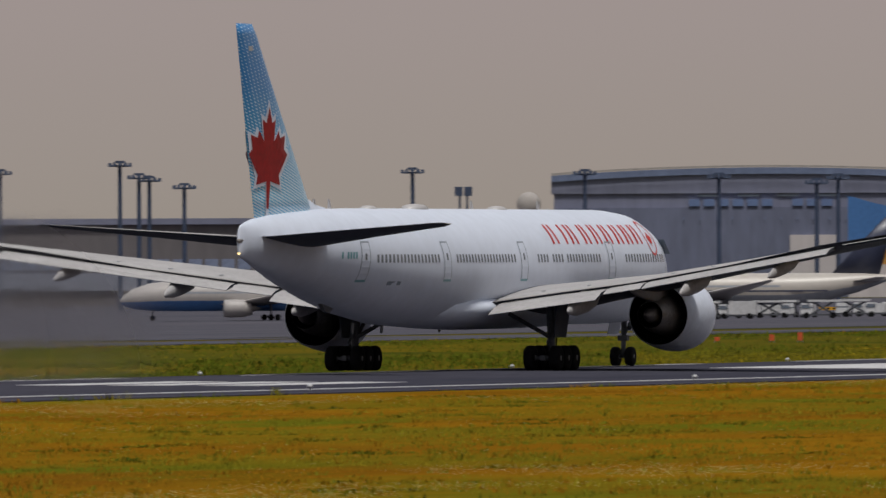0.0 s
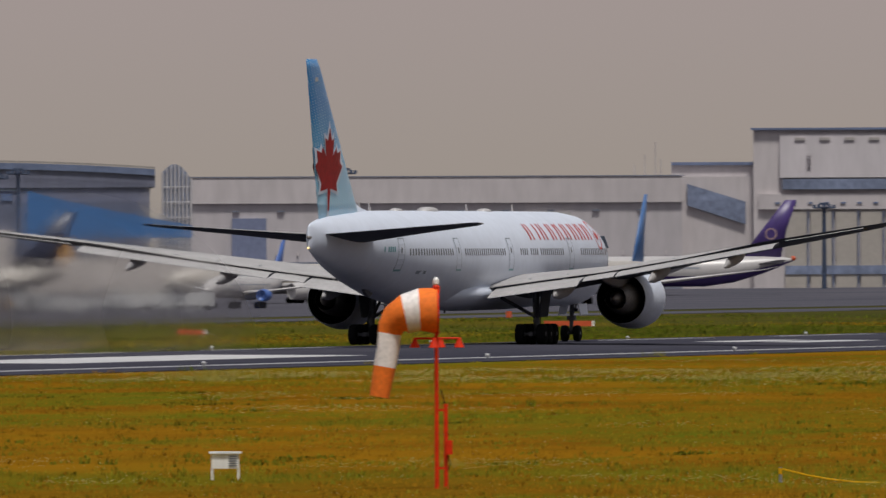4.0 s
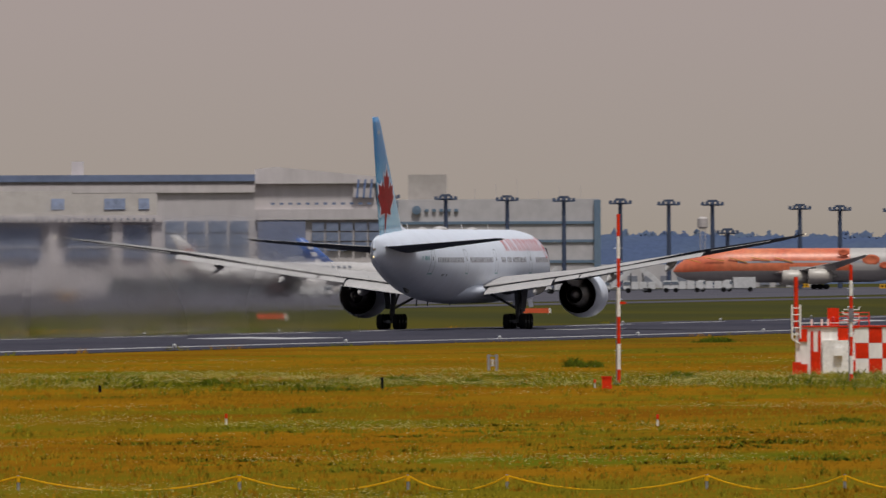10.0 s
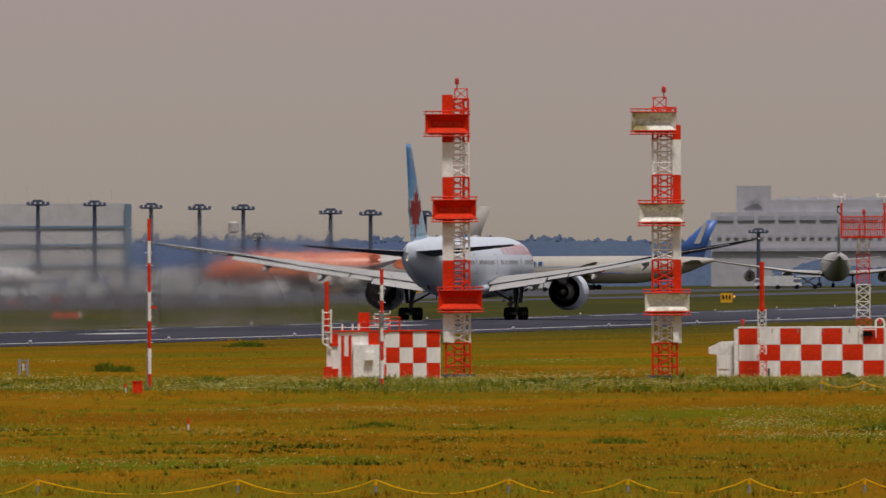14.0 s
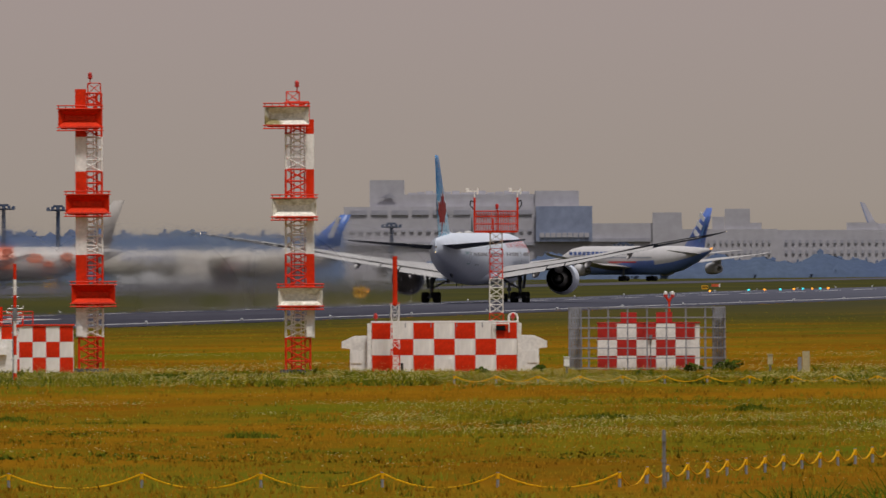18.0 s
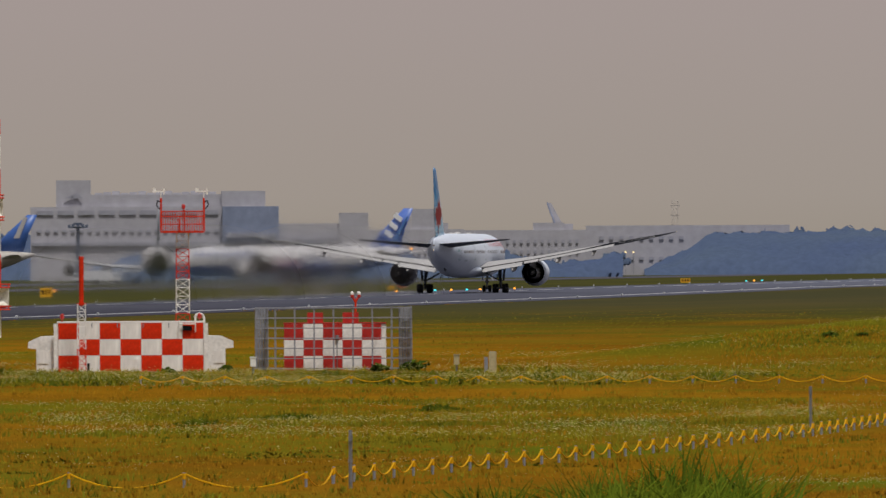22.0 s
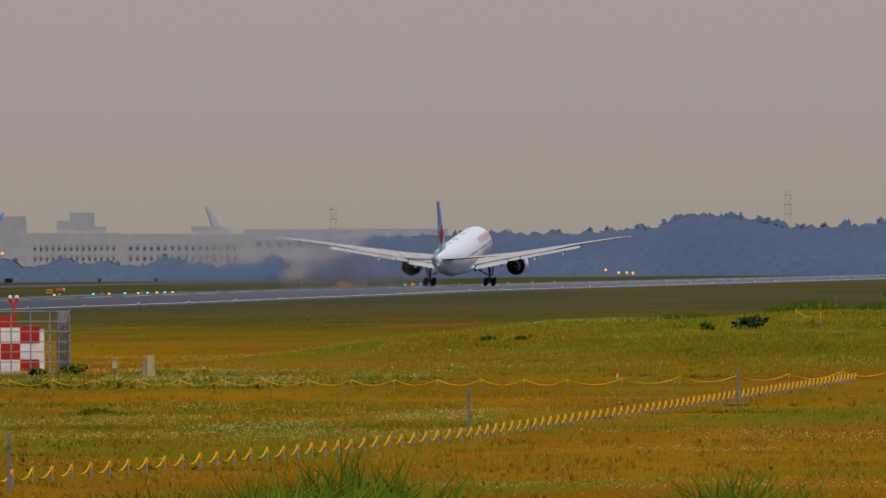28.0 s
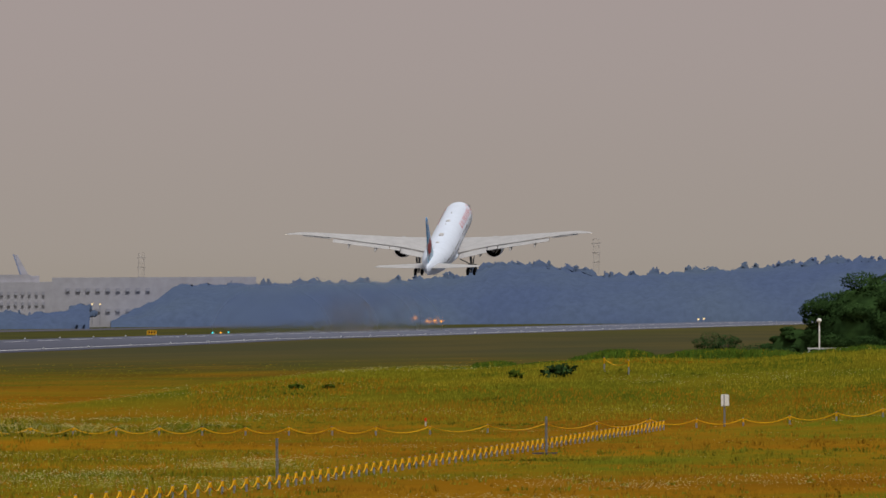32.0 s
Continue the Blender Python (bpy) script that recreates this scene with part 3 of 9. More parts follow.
LEAF = ((0, 1.0), (0.12, 0.74), (0.27, 0.80), (0.20, 0.44), (0.40, 0.62), (0.46, 0.50), (0.72, 0.55), (0.64, 0.32), (0.80, 0.24), (0.42, -0.10),
        (0.48, -0.26), (0.08, -0.20), (0.04, -0.64), (-0.04, -0.64), (-0.08, -0.20), (-0.48, -0.26), (-0.42, -0.10), (-0.80, 0.24), (-0.64, 0.32),
        (-0.72, 0.55), (-0.46, 0.50), (-0.40, 0.62), (-0.20, 0.44), (-0.27, 0.80), (-0.12, 0.74))


def leaf_geo(side, y0, z0, sy, sz, off, rows=None):
    """The leaf, laid on a curved side in rings so that it hugs the surface."""
    n, v0 = len(LEAF), 0.22
    vs, fs = [(side * off(y0, z0 + v0 * sz), y0, z0 + v0 * sz)], []
    rings = (0.25, 0.5, 0.75, 1.0)
    for k in rings:
        for u, v in LEAF:
            y, z = y0 + u * sy * k, z0 + (v0 + (v - v0) * k) * sz
            if rows:
                y = max(y, float(np.interp(z, [r[0] for r in rows], [r[2] for r in rows])) + 0.05)
            vs.append((side * off(y, z), y, z))
    for i in range(n):
        j = (i + 1) % n
        fs.append((0, 1 + i, 1 + j))
        for r in range(len(rings) - 1):
            a, b = 1 + r * n, 1 + (r + 1) * n
            fs.append((a + i, b + i, b + j, a + j))
    return Geo().add(vs, fs if side < 0 else [q[::-1] for q in fs])


def tyre_mesh(r, w):
    return Geo().lathe([(-w / 2, r * 0.55), (-w / 2, r * 0.86), (-w * 0.36, r * 0.97), (0, r), (w * 0.36, r * 0.97), (w / 2, r * 0.86), (w / 2, r * 0.55)], (0, 0, 0), "X", 24).mesh("tyre", M_TYRE, True)


def hub_mesh(r, w):
    return Geo().lathe([(-w * 0.52, 0.03), (-w * 0.5, r * 0.22), (-w * 0.38, r * 0.3), (-w * 0.48, r * 0.52), (w * 0.48, r * 0.52), (w * 0.38, r * 0.3), (w * 0.5, r * 0.22), (w * 0.52, 0.03)], (0, 0, 0), "X", 18).mesh("hub", M_HUB, True)


def wheel(parent, at, tyre, hub):
    t = part("wheel", tyre, None, parent)
    t.location = at
    h = part("hub", hub, None, parent)
    h.location = at
    return t


def shade_below(ob, side, n):
    """Shade painted as a darker grey on the underside of a wing of n steps a side."""
    ob.data.materials.append(M_WINGSHADE)
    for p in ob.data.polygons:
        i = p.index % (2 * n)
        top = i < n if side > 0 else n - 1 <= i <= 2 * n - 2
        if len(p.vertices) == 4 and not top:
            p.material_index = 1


TAIL_ROWS = ((0.5, -26.0, 8.0, 6.70, 0.09), (1.5, -27.2, 7.0, 6.80, 0.09), (6.0, -30.5, 4.6, 7.22, 0.08), (10.2, -33.3, 2.5, 7.60, 0.07), (10.77, -34.3, 1.5, 7.66, 0.05))


def build_airliner():
    jet = thing("airliner", Matrix(), "pale ice-white twin-engine airliner with red leaf tail taking off", "airplane")
    # fuselage
    ys = sorted(set([r[0] for r in FUS] + [35.7, 35.0, 33.6, 31.8, 29.8, 27, 20, 14, 8, 2, -4, -11, -15.5, -20.5, -25.5, -30, -33.3, -35.3]), reverse=True)
    rings = []
    for y in ys:
        w, b, t = fus_at(y)
        c, h = (b + t) / 2, (t - b) / 2
        rings.append([Vector((w * math.sin(2 * math.pi * i / 40), y, c + h * math.cos(2 * math.pi * i / 40))) for i in range(40)])
    part("fuselage", Geo().loft(rings), M_ICE, jet, "pale ice-white painted fuselage", True)
    # belly fairing and tail cone outlet
    part("belly_fairing", Geo().loft([[Vector((w * math.sin(2 * math.pi * i / 28), y, c + h * math.cos(2 * math.pi * i / 28))) for i in range(28)]
         for y, w, c, h in ((18, 0.6, 3.2, 0.5), (15, 2.6, 3.2, 0.95), (10, 3.1, 3.2, 1.02), (0, 3.15, 3.2, 1.05), (-4, 3.0, 3.25, 1.02), (-7, 2.5, 3.25, 0.95), (-10, 1.3, 3.25, 0.75), (-11.5, 0.5, 3.2, 0.5))]), M_ICE, jet, "", True)
    part("tail_skid", Geo().loft([[Vector((0.16 * k, y, z)) for k in (-1, 1)] + [Vector((0.10 * k, y, z - dz)) for k in (1, -1)] for y, z, dz in ((-20.6, 3.45, 0.05), (-21.4, 3.55, 0.42), (-22.2, 3.68, 0.40), (-22.8, 3.78, 0.06))]), M_STRUT, jet, "small dark tail skid fairing")
    part("tail_outlet", Geo().lathe([(-36.02, 0.10), (-35.7, 0.18)], (0, 0, 6.85), "Y", 12), M_TITAN, jet, "sooty metal exhaust of the tail unit", True)
    part("tail_light", Geo().lathe([(-36.06, 0.02), (-36.0, 0.06), (-35.85, 0.06)], (0.0, 0, 6.2), "Y", 8), M_BEAMY, jet, "lit white tail lamp")
    # windows, doors
    for side in (-1, 1):
        runs = ((-21.1, -11.7), (-8.9, 1.4), (5.5, 7.3), (8.2, 10.0), (10.8, 16.9), (21.6, 29.6))
        for a, b in runs:
            y = a
            while y < b:
                part("cabin_window", skin(Geo(), y, y + 0.27, 5.72, 6.14, side, 0.012, 2), M_WINDOW, jet)
                y += 0.533
        for y in (-22.6, -10.45, 3.05, 19.05, 31.0):
            door = part("cabin_door", skin(Geo(), y - 0.52, y + 0.52, 4.85, 6.75, side, 0.010, 6), M_ICE, jet)
            fr = Geo()
            for a, b, c, d in ((-0.60, -0.52, 4.8, 6.8), (0.52, 0.60, 4.8, 6.8), (-0.60, 0.60, 6.75, 6.82)):
                skin(fr, y + a, y + b, c, d, side, 0.016, 6 if d - c > 1 else 1)
            part("door_surround", fr, M_SEAM, door)
            part("door_sill", skin(Geo(), y - 0.6, y + 0.6, 4.72, 4.84, side, 0.018, 1), M_TEAL, door)
            part("door_window", skin(Geo(), y - 0.13, y + 0.13, 5.85, 6.2, side, 0.022, 1), M_WINDOW, door)
        # lettering stands as plain bars, in the letters' rhythm
        for k, (a, wd) in enumerate(((9.0, 1.6), (11.5, 0.5), (12.6, 1.55), (15.0, 1.5), (17.0, 1.5), (19.0, 1.5), (21.0, 1.5), (22.8, 1.4), (24.5, 1.5))):
            for o, w2 in ((0.0, 0.34), (0.56, 0.3)) if wd > 1 else ((0.0, 0.34),):
                part("title_bar", skin(Geo(), a + o * wd * 1.05, a + o * wd * 1.05 + w2, 6.70, 7.72, side, 0.014, 6, 0.12 if o == 0 else -0.12), M_TITLE, jet)
        for k in range(6):
            if k != 1:
                part("registration_bar", skin(Geo(), -25.6 + 0.34 * k, -25.38 + 0.34 * k, 5.93, 6.27, side, 0.012, 2), M_TEAL, jet)
        # round emblem
        ring = Geo()
        for i in range(24):
            t0, t1 = 2 * math.pi * i / 24, 2 * math.pi * (i + 1) / 24
            q = [(r * math.cos(t), r * math.sin(t)) for r, t in ((0.95, t0), (0.95, t1), (0.82, t1), (0.82, t0))]
            ring.add([(side * (fus_x(27.6 + u, 7.0 + v) + 0.014), 27.6 + u, 7.0 + v) for u, v in q], [(0, 1, 2, 3)])
        part("emblem_ring", ring, M_TITLE, jet)
        part("emblem_leaf", leaf_geo(side, 27.6, 6.85, 0.6, 0.55, lambda y, z: fus_x(y, z) + 0.016), M_TITLE, jet)
        part("outflow_panel", skin(Geo(), -19.2, -17.4, 4.55, 4.75, side, 0.012, 1), M_SEAM, jet)
    for y, w, h, l in ((-6.5, 0.55, 0.34, 2.6), (-14.5, 0.4, 0.22, 1.3), (8, 0.45, 0.25, 1.6)):
        part("antenna_dome", Geo().loft([[Vector((w * s * math.sin(2 * math.pi * i / 16), y + d, 8.5 + h * s * (0.9 if math.cos(2 * math.pi * i / 16) > 0 else 0.3) * math.cos(2 * math.pi * i / 16))) for i in range(16)]
             for d, s in ((-l / 2, 0.25), (-l * 0.35, 0.9), (0, 1), (l * 0.35, 0.9), (l / 2, 0.25))]), M_JETW, jet, "white satellite antenna fairing", True)
    for y in (-20.5, -23.0, 4.0, 16.0):
        part("blade_antenna", Geo().slab([(-0.03, y, 8.5), (-0.03, y - 0.5, 8.5), (-0.03, y - 0.55, 9.0), (-0.03, y - 0.35, 9.0)], 0.06), M_JETW, jet)
    for y in (-12.0, -17.0, -2.0):
        part("drain_mast", Geo().slab([(-0.04, y, 2.6), (-0.04, y - 0.4, 2.6), (-0.04, y - 0.4, 2.05), (-0.04, y - 0.2, 2.05)], 0.08), M_STRUT, jet)
    # tail fin
    rows = ((8.0, -23.8, -33.4, 0.36), (9.0, -24.9, -33.7, 0.40), (12.0, -27.9, -34.6, 0.34), (15.0, -30.9, -35.45, 0.26), (17.3, -33.1, -36.1, 0.18), (17.85, -33.75, -36.25, 0.10))
    rings = []
    for z, le, te, w in rows:
        c = le - te
        prof = [(0, 0), (0.05, 0.55), (0.2, 0.95), (0.4, 1.0), (0.7, 0.6), (1.0, 0.04)]
        rings.append([Vector((w * h, le - s * c, z)) for s, h in prof] + [Vector((-w * h, le - s * c, z)) for s, h in prof[::-1][:-1]])
    fin = part("tail_fin", Geo().loft(rings), M_FIN, jet, "blue and white patterned fin with a red leaf", True)
    def fin_x(y, z):
        zs = [r[0] for r in rows]
        le, te, w = [float(np.interp(z, zs, [r[k] for r in rows])) for k in (1, 2, 3)]
        s = min(1, max(0, (le - y) / (le - te)))
        return w * float(np.interp(s, (0, 0.05, 0.2, 0.4, 0.7, 1.0), (0, 0.55, 0.95, 1.0, 0.6, 0.04))) + 0.03
    for side in (-1, 1):
        part("leaf_halo", leaf_geo(side, -31.9, 10.42, 3.95, 3.65, lambda y, z: fin_x(y, z) + 0.02, rows), M_ICE, fin, "white edge round the leaf")
        part("red_leaf", leaf_geo(side, -31.9, 10.5, 3.3, 3.15, lambda y, z: fin_x(y, z) + 0.045), M_RED, fin, "glossy red leaf emblem")
        part("fleet_number_bar", Geo().box((side * 0.16, -34.2, 16.6), (0.05, 0.9, 0.25)), M_JETW, fin)
    part("rudder_seam", Geo().slab([(-0.42, -31.0, 8.6), (-0.42, -31.06, 8.6), (-0.2, -34.4, 17.0), (-0.2, -34.34, 17.0)], 0.01), M_SEAM, fin)
    part("dorsal_fillet", Geo().loft([[Vector((w, y, z0)), Vector((0, y, z1)), Vector((-w, y, z0))] for y, w, z0, z1 in ((-21.8, 0.05, 8.5, 8.55), (-23.4, 0.16, 8.4, 8.72), (-25.0, 0.3, 8.3, 9.1))]), M_ICE, jet)
    # tailplanes
    for side in (-1, 1):
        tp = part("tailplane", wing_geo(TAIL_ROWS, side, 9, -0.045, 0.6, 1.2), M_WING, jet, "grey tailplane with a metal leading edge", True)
        shade_below(tp, side, 9)
        part("elevator_seam", Geo().slab([(side * 1.6, -32.6, 6.98), (side * 1.6, -32.66, 6.98), (side * 9.8, -35.0, 7.66), (side * 9.8, -34.94, 7.66)], 0.012), M_SEAM, tp)
    # wings with engines, flaps and gear legs
    tyre, hub = tyre_mesh(0.67, 0.52), hub_mesh(0.67, 0.52)
    for side in (-1, 1):
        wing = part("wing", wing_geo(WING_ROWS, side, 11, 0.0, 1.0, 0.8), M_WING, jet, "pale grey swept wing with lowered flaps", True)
        shade_below(wing, side, 11)
        WINGS[side] = wing
        flaps = [part("inner_flap", flap(3.3, 9.0, side, 2.2, 0.03, 0.68), M_WING, wing)]
        flaps.append(part("flaperon", flap(9.15, 11.3, side, 1.35, 0.02, 0.42), M_WING, wing))
        flaps.append(part("outer_flap", flap(11.45, 22.8, side, 1.5, 0.02, 0.45), M_WING, wing))
        flaps.append(part("aileron", flap(23.4, 29.0, side, 0.25, 0.02, 0.06, 0.12, 0.9), M_WING, wing))
        # all but the top faces take the painted shade
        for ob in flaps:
            ob.data.materials.append(M_WINGSHADE)
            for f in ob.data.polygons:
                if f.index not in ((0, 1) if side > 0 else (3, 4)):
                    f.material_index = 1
        for k, x in enumerate((7.6, 14.2, 19.6)):
            le, c, z = wing_at(x)
            te, s = le - c, (1.25, 1.0, 0.8)[k]
            part("flap_track_fairing", Geo().loft([[Vector((side * x + s * 0.34 * r * math.sin(2 * math.pi * i / 12), te + d, z - 0.35 - dz + s * 0.5 * r * math.cos(2 * math.pi * i / 12))) for i in range(12)]
                 for d, r, dz in ((3.2, 0.1, 0.0), (2.0, 0.75, 0.12), (0.4, 1.0, 0.28), (-1.0, 0.85, 0.5), (-2.2, 0.4, 0.72), (-2.6, 0.08, 0.8))]), M_WING, wing, "", True)
        # spoiler seams on top of the wing
        for x in (5.0, 7.5, 12.5, 15.0, 17.5, 20.0):
            le, c, z = wing_at(x)
            part("spoiler_seam", Geo().box((side * x, le - c * 0.82, z + 0.022 * c), (0.05, c * 0.12, 0.03)), M_SEAM, wing)
        part("tip_light", Geo().lathe([(-0.08, 0.02), (0, 0.05), (0.08, 0.02)], (side * 32.35, -11.7, 7.88), "Y", 8), M_LAMP, wing, "lit white wing tip lamp")
        cx, cz = side * 9.61, 2.90
        nac = part("engine_cowl", Geo().lathe([(5.9, 1.60), (6.05, 1.68), (7.2, 1.84), (8.4, 1.95), (9.4, 1.96), (10.2, 1.89), (10.65, 1.77), (10.8, 1.66), (10.65, 1.58), (10.0, 1.52), (9.6, 1.54)], (cx, 0, cz), "Y", 40, cap=False), M_NACELLE, jet, "pale blue-white engine cowl", True)
        inner = Geo().lathe([(5.905, 1.59), (7.0, 1.55), (8.9, 1.50), (9.0, 0.4)], (cx, 0, cz), "Y", 36, cap=False)
        # the duct's inner shade is put into its near-black colour
        part("fan_duct", inner, M_BLACK, nac, "dark fan duct", True)
        part("core_cowl", Geo().lathe([(4.35, 0.70), (4.8, 0.79), (5.9, 1.0), (7.5, 1.12), (9.5, 1.1)], (cx, 0, cz), "Y", 30, cap=False), M_TITAN, nac, "heat-stained metal core cowl", True)
        part("core_nozzle", Geo().lathe([(4.36, 0.69), (5.0, 0.62), (5.6, 0.3)], (cx, 0, cz), "Y", 30, cap=False), M_BLACK, nac, "", True)
        part("exhaust_plug", Geo().lathe([(3.5, 0.04), (4.0, 0.28), (4.6, 0.43), (5.6, 0.48)], (cx, 0, cz), "Y", 20), M_TITAN, nac, "", True)
        fan = Geo()
        for i in range(20):
            t = 2 * math.pi * i / 20
            fan.add([(cx + r * math.cos(t + o), 9.7 + a, cz + r * math.sin(t + o)) for r, o, a in ((0.4, 0, 0.1), (1.5, 0.1, 0.12), (1.5, 0.3, -0.12), (0.4, 0.2, -0.1))], [(0, 1, 2, 3)])
        part("fan", fan, M_TITAN, nac)
        part("pylon", Geo().loft([[Vector((cx - w, y, z0)), Vector((cx + w, y, z0)), Vector((cx + w * 0.8, y, z1)), Vector((cx - w * 0.8, y, z1))] for y, w, z0, z1 in
             ((10.0, 0.06, 4.75, 4.95), (8.6, 0.24, 4.5, 5.1), (7.0, 0.30, 4.0, 4.95), (5.0, 0.28, 3.6, 4.7), (2.6, 0.18, 3.85, 4.6), (0.9, 0.05, 4.1, 4.35))]), M_WING, nac, "", True)
        part("nacelle_strake", Geo().slab([(cx - side * 1.4, 9.6, cz + 1.3), (cx - side * 1.85, 8.2, cz + 1.7), (cx - side * 1.4, 8.0, cz + 1.3)], 0.03), M_NACELLE, nac)
        # main gear
        gx = side * 5.49
        leg = part("main_gear", Geo().tube((gx, 0.1, 0.75), (gx - side * 0.15, 0.25, 3.6), 0.19, 0.24, 12), M_STRUT, jet, "dark main gear leg with a six-wheel bogie")
        GEARS.append(leg)
        part("bogie_beam", Geo().box((gx, 0, 0.68), (0.26, 3.3, 0.28)), M_STRUT, leg)
        part("side_brace", Geo().tube((gx, 0.1, 1.7), (gx - side * 2.4, 0.2, 3.0), 0.11, 0.11, 8), M_STRUT, leg)
        part("drag_brace", Geo().tube((gx, 0.1, 1.5), (gx - side * 0.2, 2.6, 3.3), 0.1, 0.1, 8), M_STRUT, leg)
        part("torque_link", Geo().tube((gx, -0.1, 1.0), (gx, -0.75, 1.5), 0.07, 0.07, 6).tube((gx, -0.75, 1.5), (gx, -0.05, 2.1), 0.07, 0.07, 6), M_STRUT, leg)
        part("gear_door", Geo().slab([(gx + side * 0.55, 1.5, 3.5), (gx + side * 0.55, -1.0, 3.5), (gx + side * 0.38, -0.9, 1.75), (gx + side * 0.38, 1.2, 1.75)], 0.06), M_WINGSHADE, leg)
        part("hydraulic_line", Geo().tube((gx + 0.2, 0.2, 0.9), (gx + 0.22, 0.2, 3.0), 0.035, 0.035, 6), M_BLACK, leg)
        for ay in (-1.45, 0, 1.45):
            part("axle", Geo().tube((gx - 0.9, ay, 0.67), (gx + 0.9, ay, 0.67), 0.09, 0.09, 8), M_STRUT, leg)
            for dx in (-0.7, 0.7):
                wheel(leg, (gx + dx, ay, 0.67), tyre, hub)
    leg = part("nose_gear", Geo().tube((0, 31.2, 0.55), (0, 31.5, 2.9), 0.13, 0.16, 12), M_STRUT, jet, "twin-wheel nose gear")
    nt, nh = tyre_mesh(0.54, 0.42), hub_mesh(0.54, 0.42)
    for dx in (-0.42, 0.42):
        wheel(leg, (dx, 31.2, 0.54), nt, nh)
    part("nose_axle", Geo().tube((-0.6, 31.2, 0.54), (0.6, 31.2, 0.54), 0.08, 0.08, 8), M_STRUT, leg)
    part("drag_strut", Geo().tube((0, 31.3, 1.6), (0, 33.2, 2.8), 0.08, 0.08, 8), M_STRUT, leg)
    part("steering_unit", Geo().box((0, 31.3, 1.55), (0.55, 0.4, 0.3)), M_STRUT, leg)
    part("taxi_lamp", Geo().lathe([(31.75, 0.02), (31.72, 0.12), (31.55, 0.13)], (0.25, 0, 2.1), "Y", 10), M_STRUT, leg)
    for s in (-1, 1):
        part("nose_gear_door", Geo().slab([(s * 0.6, 32.9, 2.5), (s * 0.6, 30.6, 2.45), (s * 0.75, 30.7, 1.75), (s * 0.75, 32.7, 1.8)], 0.04), M_ICE, leg)
    # flight deck glazing
    for k, (a, b) in enumerate(((0.05, 0.75), (0.8, 1.45), (1.5, 2.0))):
        for s in (-1, 1):
            g = Geo()
            vs = []
            for xx in (a, b):
                for z in (6.15, 6.95):
                    y = 35.2 - xx * 0.75 - (z - 5.9) * 1.5
                    vs.append((s * xx, y + 0.25, z))
            part("windscreen", g.add(vs, [(0, 1, 3, 2)]), M_WINDOW, jet)
    return jet


WINGS, GEARS = {}, []


# ---- things on the meadow ----
def face(x, y, z=None):
    """A pose at a place, turned so that its front (local -Y) looks back to the tripod."""
    z = ground_z(x, y) if z is None else z
    return pose(x, y, z, 0, 0, math.degrees(math.atan2(CAM_X - x, y)))


